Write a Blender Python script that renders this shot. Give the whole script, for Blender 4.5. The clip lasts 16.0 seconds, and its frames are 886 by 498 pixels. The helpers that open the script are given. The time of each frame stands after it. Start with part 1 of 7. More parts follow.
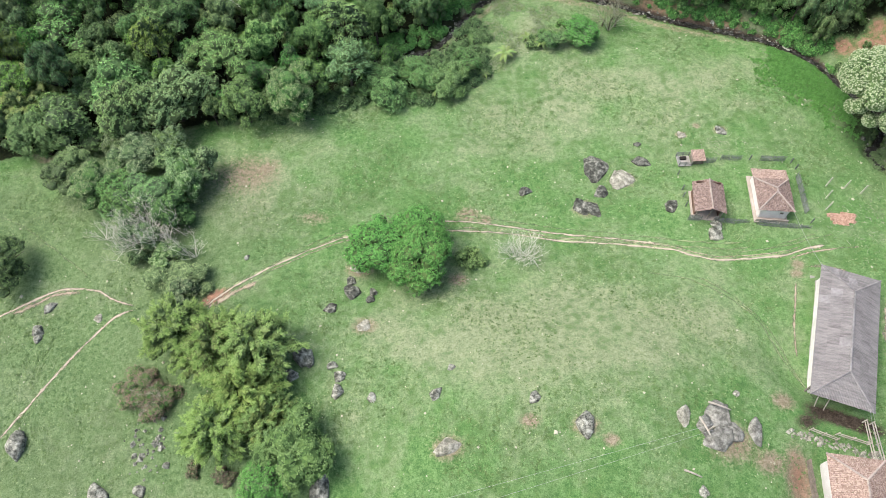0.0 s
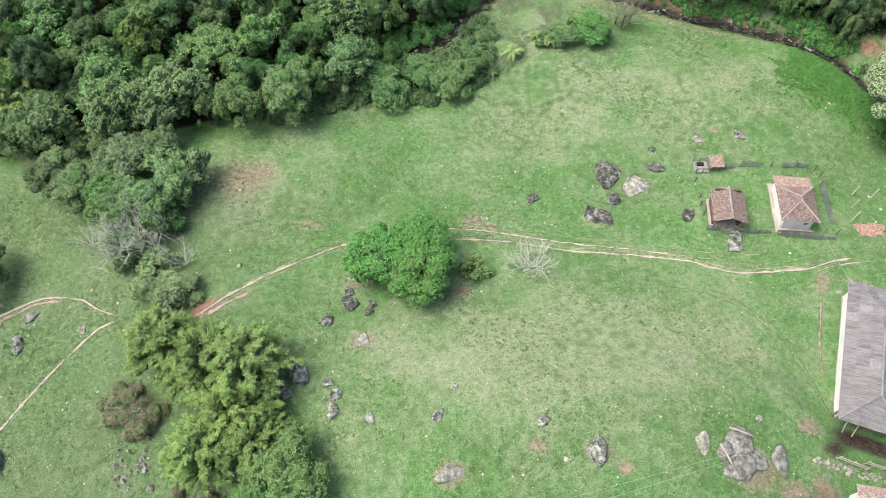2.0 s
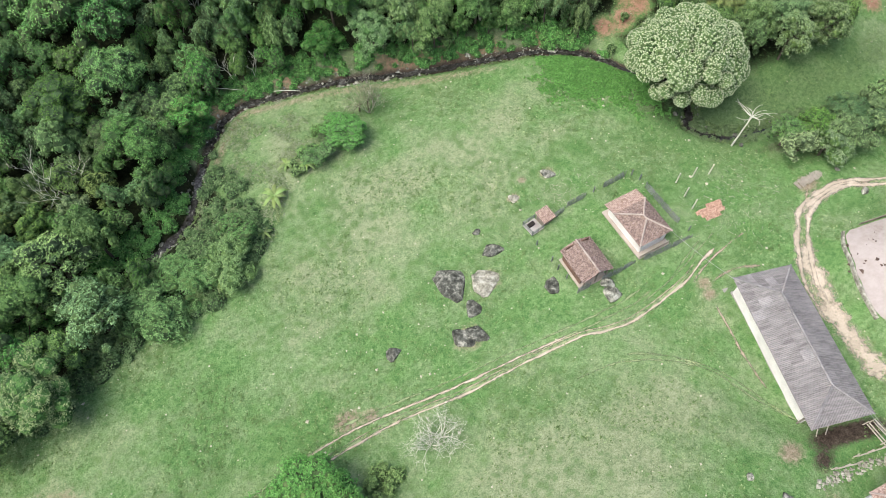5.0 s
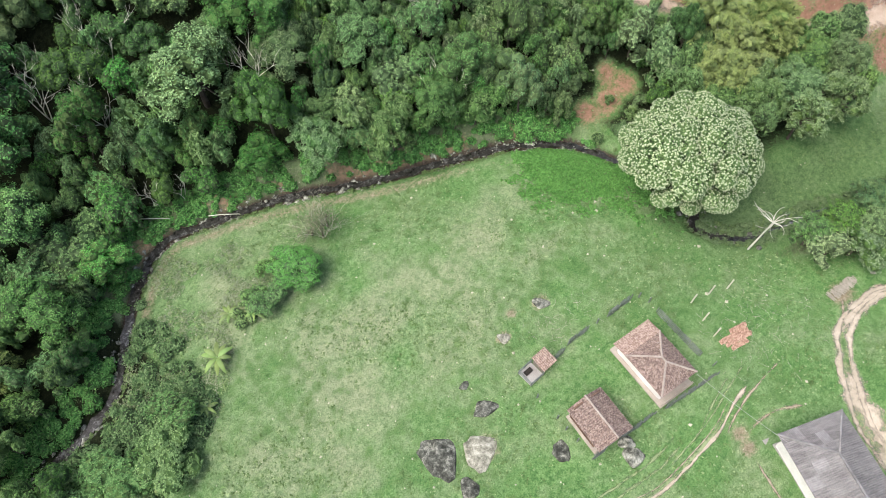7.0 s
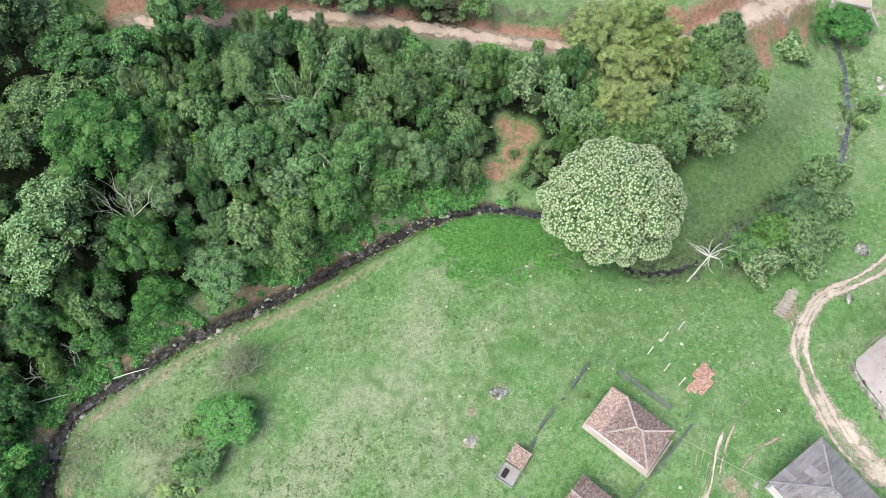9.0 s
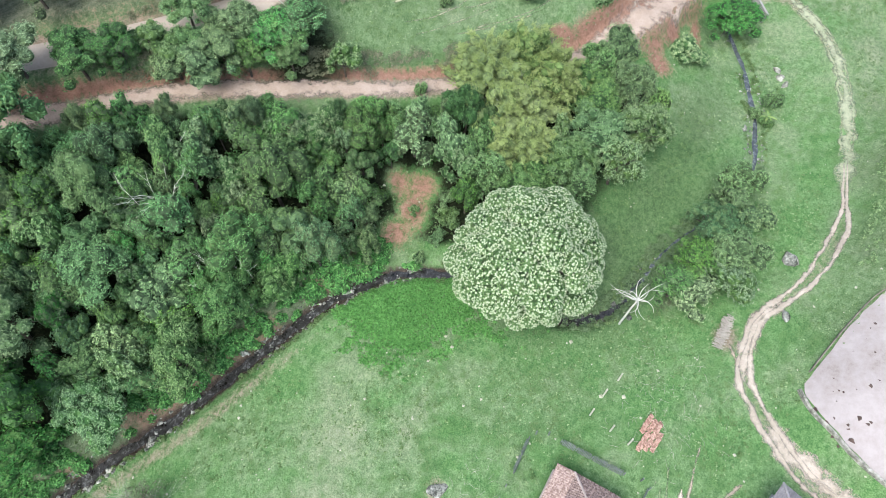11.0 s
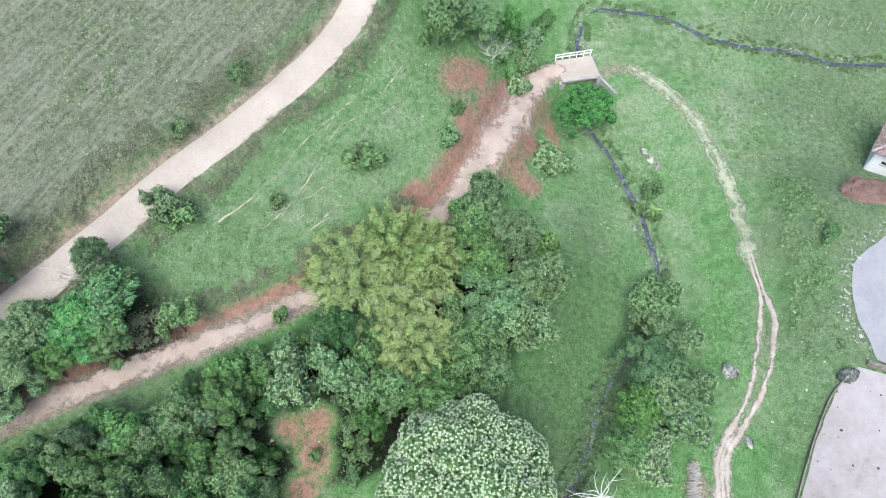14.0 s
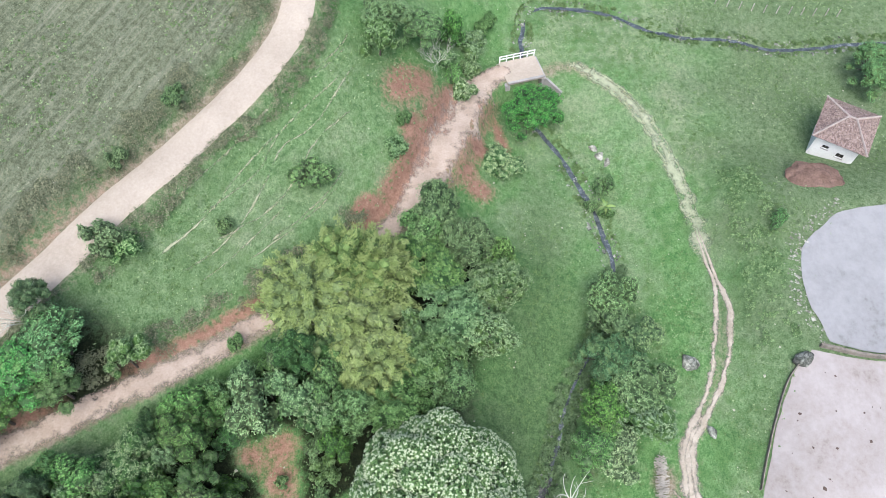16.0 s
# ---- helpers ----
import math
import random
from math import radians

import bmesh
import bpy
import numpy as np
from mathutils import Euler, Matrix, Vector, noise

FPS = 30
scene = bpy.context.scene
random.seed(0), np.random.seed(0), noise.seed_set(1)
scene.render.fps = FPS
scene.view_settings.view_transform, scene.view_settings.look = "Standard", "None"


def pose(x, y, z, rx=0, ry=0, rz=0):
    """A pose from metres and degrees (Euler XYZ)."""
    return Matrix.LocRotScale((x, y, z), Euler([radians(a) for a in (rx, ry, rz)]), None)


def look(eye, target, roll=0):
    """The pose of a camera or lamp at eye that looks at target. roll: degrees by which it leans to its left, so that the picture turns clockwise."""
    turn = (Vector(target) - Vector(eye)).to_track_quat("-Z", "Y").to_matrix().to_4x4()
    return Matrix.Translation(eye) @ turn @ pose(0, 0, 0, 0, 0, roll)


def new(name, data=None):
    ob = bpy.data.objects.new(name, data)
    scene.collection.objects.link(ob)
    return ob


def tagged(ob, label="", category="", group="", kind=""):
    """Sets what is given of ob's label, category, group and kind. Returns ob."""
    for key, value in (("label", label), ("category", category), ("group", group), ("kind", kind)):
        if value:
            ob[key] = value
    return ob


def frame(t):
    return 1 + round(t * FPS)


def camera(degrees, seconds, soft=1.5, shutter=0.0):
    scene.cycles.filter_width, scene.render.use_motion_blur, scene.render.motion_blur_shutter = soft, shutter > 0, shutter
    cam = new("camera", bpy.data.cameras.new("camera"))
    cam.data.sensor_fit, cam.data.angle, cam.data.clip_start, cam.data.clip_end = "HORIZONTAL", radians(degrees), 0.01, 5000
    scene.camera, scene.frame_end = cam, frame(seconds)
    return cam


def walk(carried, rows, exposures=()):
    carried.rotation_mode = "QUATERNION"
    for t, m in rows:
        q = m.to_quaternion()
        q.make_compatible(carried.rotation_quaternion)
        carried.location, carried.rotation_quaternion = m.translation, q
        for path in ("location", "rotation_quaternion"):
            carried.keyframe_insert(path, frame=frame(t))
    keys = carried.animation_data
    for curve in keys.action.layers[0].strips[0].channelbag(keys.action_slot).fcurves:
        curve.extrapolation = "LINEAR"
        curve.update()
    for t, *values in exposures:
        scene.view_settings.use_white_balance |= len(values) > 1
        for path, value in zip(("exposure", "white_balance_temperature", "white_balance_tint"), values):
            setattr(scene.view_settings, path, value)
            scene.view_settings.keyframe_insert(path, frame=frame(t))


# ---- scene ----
# ---------- the flight ----------
cam = camera(65.15, 16.0, soft=0.5)
# seconds, x, y, z, heading, pitch, roll
ROWS = [
    (0.0, -0.00, 0.00, 79.00, 0.00, -60.27, 0.09),
    (0.5, 0.03, -0.10, 78.10, -0.01, -60.36, 0.06),
    (1.0, -0.03, 0.23, 77.17, 0.61, -60.45, 0.07),
    (1.5, -0.00, 1.59, 76.30, 0.58, -60.49, 0.04),
    (2.0, -0.12, 3.80, 75.41, 0.44, -60.47, 0.17),
    (2.5, -0.02, 6.81, 74.56, 0.57, -60.44, 0.00),
    (3.0, -0.03, 10.43, 73.69, 0.54, -60.36, 0.02),
    (3.5, 0.14, 14.56, 72.85, 0.59, -60.23, -0.09),
    (4.0, 0.10, 19.23, 72.40, -9.27, -60.28, -0.27),
    (4.5, -0.06, 24.15, 72.26, -26.43, -60.42, -0.12),
    (4.7, 0.04, 26.17, 72.18, -30.09, -60.48, 0.09),
    (6.8, 10.93, 45.16, 67.47, -38.68, -60.03, 0.10),
    (7.0, 12.00, 46.89, 67.50, -38.71, -60.05, 0.10),
    (7.5, 14.69, 51.02, 67.73, -38.65, -60.13, 0.04),
    (8.0, 16.87, 54.06, 67.95, -40.39, -60.08, -0.13),
    (8.5, 18.37, 55.79, 68.13, -41.30, -60.05, -0.12),
    (9.0, 19.31, 57.06, 68.02, -53.69, -60.32, -0.06),
    (9.2, 19.74, 57.56, 67.98, -57.04, -60.39, 0.08),
    (11.3, 32.64, 61.13, 65.23, -65.20, -61.00, 0.37),
    (11.5, 34.05, 61.68, 65.32, -65.88, -60.97, 0.20),
    (12.0, 37.83, 63.28, 65.10, -73.66, -60.74, 0.03),
    (12.5, 42.02, 64.85, 65.00, -79.29, -60.42, 0.03),
    (13.0, 46.21, 66.17, 65.08, -82.08, -60.18, -0.14),
    (13.5, 49.41, 66.93, 65.13, -81.90, -60.07, -0.23),
    (14.0, 51.51, 67.10, 65.33, -83.80, -60.12, -0.47),
    (14.5, 52.40, 66.84, 65.38, -85.61, -60.20, -0.34),
    (15.0, 52.78, 66.45, 65.45, -87.77, -60.32, -0.20),
    (15.5, 52.97, 66.23, 65.44, -88.82, -60.31, 0.12),
    (16.0, 53.10, 66.16, 65.51, -89.56, -60.40, 0.57),
]
EXPOSURE = [(0.0, 0.95, 6500, 8), (7.0, 0.9, 6500, 8), (9.0, 0.95, 6150, 7.5), (13.0, 1.0, 5650, 7.5), (15.0, 0.95, 5550, 8), (16.0, 0.9, 5800, 8.5)]
walk(cam, [(t, pose(x, y, z, 90 + p, 0, h) @ pose(0, 0, 0, 0, 0, r)) for t, x, y, z, h, p, r in ROWS], EXPOSURE)

# ---------- sky and sun: bright overcast ----------
world = bpy.data.worlds.new("overcast_sky")
scene.world = world
world.use_nodes = True
wn = world.node_tree.nodes
sky = wn.new("ShaderNodeTexSky")
sky.sky_type = "NISHITA"
sky.sun_disc = False
sky.sun_elevation = radians(59)
sky.sun_rotation = radians(275)
sky.dust_density = 6.0
sky.air_density = 1.0
wn["Background"].inputs["Strength"].default_value = 0.145
world.node_tree.links.new(sky.outputs[0], wn["Background"].inputs["Color"])
sun = new("sun", bpy.data.lights.new("sun", "SUN"))
sun.data.energy = 1.5
sun.data.angle = radians(45)
sun.data.color = (1.0, 0.97, 0.92)
sun.matrix_world = look((-120, 12, 200), (0, 0, 0))

# ---------- materials ----------


def material(name, rough=0.9, spec=0.25):
    m = bpy.data.materials.new(name)
    m.use_nodes = True
    nt = m.node_tree
    b = nt.nodes["Principled BSDF"]
    b.inputs["Roughness"].default_value = rough
    b.inputs["Specular IOR Level"].default_value = spec
    return m, nt, b


def node(nt, kind, **kw):
    n = nt.nodes.new(kind)
    for k, v in kw.items():
        n.inputs[k.replace("_", " ")].default_value = v
    return n


def coords(nt):
    return nt.nodes.new("ShaderNodeNewGeometry").outputs["Position"]


def noise_tex(nt, vec, scale, detail=4.0, rough=0.6):
    n = nt.nodes.new("ShaderNodeTexNoise")
    n.inputs["Scale"].default_value = scale
    n.inputs["Detail"].default_value = detail
    n.inputs["Roughness"].default_value = rough
    nt.links.new(vec, n.inputs["Vector"])
    return n.outputs["Fac"]


def ramp(nt, fac, stops):
    r = nt.nodes.new("ShaderNodeValToRGB")
    els = r.color_ramp.elements
    while len(els) < len(stops):
        els.new(0.5)
    for e, (p, c) in zip(els, stops):
        e.position = p
        e.color = (*c, 1) if len(c) == 3 else c
    nt.links.new(fac, r.inputs[0])
    return r.outputs[0]


def mix(nt, fac, a, b, mode="MIX"):
    n = nt.nodes.new("ShaderNodeMix")
    n.data_type = "RGBA"
    n.blend_type = mode
    for sock, v in ((n.inputs[0], fac), (n.inputs[6], a), (n.inputs[7], b)):
        if isinstance(v, (int, float)):
            sock.default_value = v
        elif isinstance(v, tuple):
            sock.default_value = (*v, 1)
        else:
            nt.links.new(v, sock)
    return n.outputs[2]


def maths(nt, op, a, b=0.0, clamp=False):
    n = nt.nodes.new("ShaderNodeMath")
    n.operation = op
    n.use_clamp = clamp
    for sock, v in zip(n.inputs, (a, b)):
        if isinstance(v, (int, float)):
            sock.default_value = v
        else:
            nt.links.new(v, sock)
    return n.outputs[0]


def bump(nt, b, height, strength=0.5, distance=0.05):
    n = nt.nodes.new("ShaderNodeBump")
    n.inputs["Strength"].default_value = strength
    n.inputs["Distance"].default_value = distance
    nt.links.new(height, n.inputs["Height"])
    nt.links.new(n.outputs[0], b.inputs["Normal"])


def grainy(name, dark, light, scale=3.0, rough=0.9, fine=25.0, depth=0.03, spec=0.2, metal=0.0):
    """A plain surface with stains at two scales and a fine relief."""
    m, nt, b = material(name, rough, spec)
    p = coords(nt)
    big = noise_tex(nt, p, scale * 0.35, 5)
    small = noise_tex(nt, p, fine, 3)
    f = maths(nt, "ADD", maths(nt, "MULTIPLY", big, 0.6), maths(nt, "MULTIPLY", small, 0.4))
    c = ramp(nt, f, [(0.36, dark), (0.64, light)])
    nt.links.new(c, b.inputs["Base Color"])
    b.inputs["Metallic"].default_value = metal
    bump(nt, b, small, 0.5, depth)
    return m


def leafy(name, dark, mid, light, through_light=0.25, rough=0.6, tint=0.5):
    """Leaves: every leaf has its own shade, every plant its own tint."""
    m, nt, b = material(name, rough, 0.25)
    isl = nt.nodes.new("ShaderNodeNewGeometry").outputs["Random Per Island"]
    info = nt.nodes.new("ShaderNodeObjectInfo").outputs["Random"]
    clump = noise_tex(nt, coords(nt), 1.1, 5, 0.75)
    f = maths(nt, "ADD", maths(nt, "MULTIPLY", isl, 0.46), maths(nt, "MULTIPLY", clump, 0.54))
    c = ramp(nt, f, [(0.25, dark), (0.5, mid), (0.78, light)])
    hsv = nt.nodes.new("ShaderNodeHueSaturation")
    nt.links.new(maths(nt, "ADD", maths(nt, "MULTIPLY", info, 0.06 * tint), 0.5 - 0.034 * tint), hsv.inputs["Hue"])
    info2 = maths(nt, "FRACT", maths(nt, "MULTIPLY", info, 7.31))
    nt.links.new(maths(nt, "ADD", maths(nt, "MULTIPLY", info2, 0.95 * tint), 1.0 - 0.45 * tint), hsv.inputs["Value"])
    info3 = maths(nt, "FRACT", maths(nt, "MULTIPLY", info, 17.7))
    nt.links.new(maths(nt, "ADD", maths(nt, "MULTIPLY", info3, 0.5 * tint), 1.0 - 0.3 * tint), hsv.inputs["Saturation"])
    nt.links.new(c, hsv.inputs["Color"])
    nt.links.new(hsv.outputs[0], b.inputs["Base Color"])
    tr = nt.nodes.new("ShaderNodeBsdfTranslucent")
    nt.links.new(hsv.outputs[0], tr.inputs["Color"])
    mx = nt.nodes.new("ShaderNodeMixShader")
    mx.inputs[0].default_value = through_light * 0.6
    out = nt.nodes["Material Output"]
    nt.links.new(b.outputs[0], mx.inputs[1])
    nt.links.new(tr.outputs[0], mx.inputs[2])
    nt.links.new(mx.outputs[0], out.inputs["Surface"])
    return m


def rocky(name, dark, mid, light):
    """Stone: dark weathering, pale scars and lichen."""
    m, nt, b = material(name, 0.95, 0.15)
    p = coords(nt)
    big = noise_tex(nt, p, 1.6, 8, 0.75)
    v = nt.nodes.new("ShaderNodeTexVoronoi")
    v.feature = "DISTANCE_TO_EDGE"
    v.inputs["Scale"].default_value = 1.1
    nt.links.new(p, v.inputs["Vector"])
    c = ramp(nt, big, [(0.4, dark), (0.52, mid), (0.64, light)])
    c = mix(nt, maths(nt, "MULTIPLY", maths(nt, "LESS_THAN", v.outputs["Distance"], 0.012), 0.5), c, dark)
    nt.links.new(c, b.inputs["Base Color"])
    bump(nt, b, big, 0.8, 0.25)
    return m


def speckled(name, dark, mid, light):
    """Old clay tiles: every few hand-breadths another shade, with lichen specks."""
    m, nt, b = material(name, 0.9, 0.15)
    p = coords(nt)
    v = nt.nodes.new("ShaderNodeTexVoronoi")
    v.inputs["Scale"].default_value = 8.0
    nt.links.new(p, v.inputs["Vector"])
    sep = nt.nodes.new("ShaderNodeSeparateColor")
    nt.links.new(v.outputs["Color"], sep.inputs[0])
    f = maths(nt, "ADD", maths(nt, "MULTIPLY", sep.outputs[0], 0.5), maths(nt, "MULTIPLY", noise_tex(nt, p, 2.2, 6, 0.75), 0.5))
    nt.links.new(ramp(nt, f, [(0.28, dark), (0.5, mid), (0.75, light)]), b.inputs["Base Color"])
    return m


LEAF_FOREST = leafy("forest_leaves", (0.028, 0.084, 0.022), (0.092, 0.215, 0.062), (0.225, 0.4, 0.132), 0.38, tint=0.8)
LEAF_WEST = leafy("yellowish_forest_leaves", (0.07, 0.13, 0.033), (0.17, 0.28, 0.082), (0.33, 0.46, 0.165), 0.38, tint=0.7)
LEAF_DARK = leafy("dark_leaves", (0.045, 0.145, 0.03), (0.09, 0.265, 0.055), (0.175, 0.4, 0.105), 0.4, tint=0.15)
LEAF_BRIGHT = leafy("bright_leaves", (0.085, 0.16, 0.06), (0.15, 0.255, 0.095), (0.25, 0.37, 0.15), 0.35)
LEAF_LUSHTREE = leafy("full_green_leaves", (0.045, 0.115, 0.034), (0.12, 0.235, 0.076), (0.245, 0.385, 0.145), 0.35)
LEAF_SCRUB = leafy("dull_scrub_leaves", (0.08, 0.098, 0.05), (0.15, 0.168, 0.092), (0.24, 0.255, 0.155), 0.3)
LEAF_GREY = leafy("grey_green_leaves", (0.062, 0.122, 0.047), (0.165, 0.262, 0.112), (0.32, 0.43, 0.215), 0.3)
LEAF_BAMBOO = leafy("bamboo_leaves", (0.13, 0.235, 0.058), (0.21, 0.34, 0.096), (0.31, 0.44, 0.155), 0.45, tint=0.2)
LEAF_BAMBOO_DRY = leafy("dry_tipped_bamboo_leaves", (0.19, 0.255, 0.082), (0.28, 0.355, 0.128), (0.375, 0.45, 0.19), 0.45, tint=0.2)
LEAF_BLOSSOM = leafy("leaves_of_the_flowering_tree", (0.055, 0.12, 0.04), (0.115, 0.205, 0.072), (0.21, 0.31, 0.12), 0.3, tint=0.1)
BLOSSOM = leafy("pale_blossom", (0.28, 0.37, 0.2), (0.41, 0.49, 0.31), (0.55, 0.61, 0.43), 0.3, tint=0.05)
LEAF_BANANA = leafy("banana_leaves", (0.1, 0.17, 0.05), (0.18, 0.27, 0.09), (0.27, 0.37, 0.15), 0.35)
LEAF_WEED = leafy("meadow_weeds", (0.068, 0.13, 0.046), (0.105, 0.18, 0.068), (0.16, 0.245, 0.1), 0.4)
LEAF_TUFT = leafy("grass_tuft_blades", (0.07, 0.13, 0.043), (0.105, 0.18, 0.064), (0.152, 0.237, 0.092), 0.4)
LEAF_PALE = leafy("pale_grass_blades", (0.15, 0.225, 0.095), (0.2, 0.285, 0.13), (0.26, 0.345, 0.175), 0.4)
LEAF_TALL = leafy("tall_rough_grass", (0.22, 0.28, 0.15), (0.3, 0.36, 0.215), (0.4, 0.45, 0.3), 0.45)
LEAF_LUSH = leafy("lush_bed_leaves", (0.062, 0.17, 0.038), (0.1, 0.245, 0.058), (0.155, 0.345, 0.09), 0.4, tint=0.1)
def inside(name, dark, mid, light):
    """Matted leaves inside a crown, with the shade there put into the colour."""
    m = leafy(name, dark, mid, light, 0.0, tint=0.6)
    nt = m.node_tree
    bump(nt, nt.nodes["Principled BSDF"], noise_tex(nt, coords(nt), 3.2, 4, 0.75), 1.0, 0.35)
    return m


# darker than the outer leaves: the shade within crowns is painted
LEAF_SHADE = inside("inner_foliage", (0.018, 0.042, 0.012), (0.05, 0.105, 0.032), (0.11, 0.19, 0.062))
BAMBOO_SHADE = inside("bamboo_shade_core", (0.06, 0.1, 0.026), (0.125, 0.19, 0.055), (0.2, 0.28, 0.09))
LEAF_DRY = leafy("dry_red_brown_leaves", (0.085, 0.06, 0.047), (0.155, 0.115, 0.09), (0.25, 0.195, 0.155), 0.25)
POST_PALE = grainy("sun_bleached_post", (0.33, 0.335, 0.26), (0.48, 0.475, 0.39), 4, fine=20)
BARK = grainy("bark", (0.04, 0.034, 0.028), (0.11, 0.095, 0.078), 6, fine=30)
DEADWOOD = grainy("bleached_wood", (0.44, 0.45, 0.38), (0.68, 0.68, 0.6), 6, fine=30)
SILVERWOOD = grainy("silvery_bare_wood", (0.38, 0.39, 0.34), (0.54, 0.54, 0.48), 6, fine=30)
GREYWOOD = grainy("grey_twigs", (0.27, 0.27, 0.22), (0.42, 0.42, 0.35), 6, fine=30)
ROCK = rocky("grey_rock", (0.05, 0.053, 0.045), (0.225, 0.232, 0.2), (0.47, 0.475, 0.42))
ROCK_PALE = rocky("pale_rock", (0.13, 0.13, 0.105), (0.28, 0.276, 0.23), (0.45, 0.445, 0.39))
ROCK_SLAB = rocky("slab_rock", (0.09, 0.09, 0.08), (0.2, 0.2, 0.18), (0.36, 0.36, 0.33))
ROCK_DARK = rocky("dark_rock", (0.032, 0.034, 0.029), (0.1, 0.105, 0.091), (0.32, 0.325, 0.285))
DIRT_PINK = grainy("pinkish_road_dirt", (0.315, 0.268, 0.216), (0.41, 0.354, 0.292), 0.8, fine=4, depth=0.05)
BROWNSOIL = grainy("brown_soil", (0.09, 0.055, 0.042), (0.19, 0.125, 0.098), 2.5, fine=5, depth=0.12)
CONCRETE = grainy("weathered_concrete", (0.22, 0.21, 0.2), (0.38, 0.365, 0.35), 1.2, fine=10, depth=0.02)
PLASTER = grainy("white_limewash", (0.52, 0.51, 0.5), (0.7, 0.69, 0.68), 1.5, fine=12, depth=0.01)
PINK_PLASTER = grainy("beige_screed", (0.28, 0.245, 0.212), (0.41, 0.368, 0.328), 1.5, fine=12, depth=0.01)
FIBRE = grainy("grey_fibre_cement", (0.15, 0.145, 0.15), (0.27, 0.265, 0.27), 1.6, fine=3, depth=0.02)
TILE = speckled("weathered_roof_tile", (0.115, 0.084, 0.074), (0.195, 0.145, 0.128), (0.29, 0.228, 0.205))
TILE_SPARE = speckled("spare_roof_tile", (0.22, 0.13, 0.098), (0.33, 0.21, 0.16), (0.45, 0.315, 0.25))
TILE_NEW = speckled("fresh_roof_tile", (0.19, 0.134, 0.113), (0.28, 0.206, 0.176), (0.39, 0.305, 0.265))
MORTAR = grainy("pale_ridge_mortar", (0.24, 0.2, 0.18), (0.4, 0.35, 0.32), 3, fine=12)
WOOD = grainy("weathered_wood", (0.1, 0.09, 0.075), (0.25, 0.22, 0.19), 5, fine=25)
WOOD_DARK = grainy("dark_fence_wood", (0.08, 0.095, 0.088), (0.21, 0.235, 0.22), 5, fine=20)
WOOD_PALE = grainy("pale_cut_wood", (0.24, 0.22, 0.185), (0.44, 0.41, 0.36), 6, fine=20)
DARK = grainy("dark_interior", (0.015, 0.013, 0.012), (0.04, 0.035, 0.03), 3, fine=20)
WIRE = grainy("wire", (0.3, 0.3, 0.3), (0.42, 0.42, 0.42), 3, 0.5, metal=0.6)
PEBBLE = grainy("pale_pebbles", (0.3, 0.3, 0.22), (0.45, 0.44, 0.35), 4, fine=20)
PAINT = grainy("white_painted_rail", (0.6, 0.6, 0.58), (0.8, 0.8, 0.78), 4, fine=20)



def worn(name, dark, light, cover):
    """Worn earth along a path, torn away at its edges so that the grass shows."""
    m = grainy(name, dark, light, 1.6, fine=6, depth=0.05)
    nt = m.node_tree
    a = nt.nodes.new("ShaderNodeAttribute")
    a.attribute_name = "edge"
    p = coords(nt)
    n = maths(nt, "ADD", maths(nt, "MULTIPLY", noise_tex(nt, p, 1.3, 5, 0.75), 2.2), maths(nt, "MULTIPLY", noise_tex(nt, p, 0.35, 3), 1.6))
    v = maths(nt, "ADD", maths(nt, "SUBTRACT", cover, a.outputs["Fac"]), maths(nt, "SUBTRACT", n, 1.9))
    nt.links.new(maths(nt, "MULTIPLY", v, 1.2, True), nt.nodes["Principled BSDF"].inputs["Alpha"])
    return m


WORN = worn("worn_dirt", (0.27, 0.235, 0.185), (0.42, 0.37, 0.305), 1.0)
WORN_PINK = worn("worn_pink_dirt", (0.29, 0.225, 0.175), (0.43, 0.35, 0.285), 1.15)
WORN_THIN = worn("thinly_worn_dirt", (0.22, 0.19, 0.14), (0.36, 0.31, 0.24), 0.78)
TROD_FAINT = worn("faintly_trodden_grass", (0.15, 0.205, 0.1), (0.235, 0.285, 0.155), 0.7)
WORN_PALE = worn("pale_trodden_track", (0.22, 0.25, 0.15), (0.34, 0.355, 0.245), 0.85)
TERRACE = worn("bare_cattle_terrace", (0.23, 0.255, 0.15), (0.34, 0.35, 0.235), 0.62)
TROD = worn("trodden_grass", (0.19, 0.225, 0.13), (0.29, 0.315, 0.2), 0.75)


def water_material(name, deep, mid, glint):
    """Shallow running water: a dark bed, with ripples and sky glints painted as paler streaks."""
    m, nt, b = material(name, 0.12, 0.5)
    p = coords(nt)
    nt.links.new(ramp(nt, noise_tex(nt, p, 1.4, 7, 0.8), [(0.38, deep), (0.54, mid), (0.66, glint)]), b.inputs["Base Color"])
    bump(nt, b, noise_tex(nt, p, 5.0, 3), 0.3, 0.04)
    return m


WATER = water_material("stream_water", (0.012, 0.011, 0.01), (0.035, 0.034, 0.032), (0.16, 0.165, 0.165))
# the brook's bluish sky reflection is put into its base colour
BROOK_WATER = water_material("brook_water", (0.03, 0.036, 0.04), (0.075, 0.088, 0.095), (0.26, 0.28, 0.29))


def stretched(nt, vec, degrees, scale):
    """coordinates turned by some degrees and then drawn out"""
    for key, value in (("Rotation", (0, 0, radians(degrees))), ("Scale", scale)):
        n = nt.nodes.new("ShaderNodeMapping")
        n.inputs[key].default_value = value
        nt.links.new(vec, n.inputs[0])
        vec = n.outputs[0]
    return vec


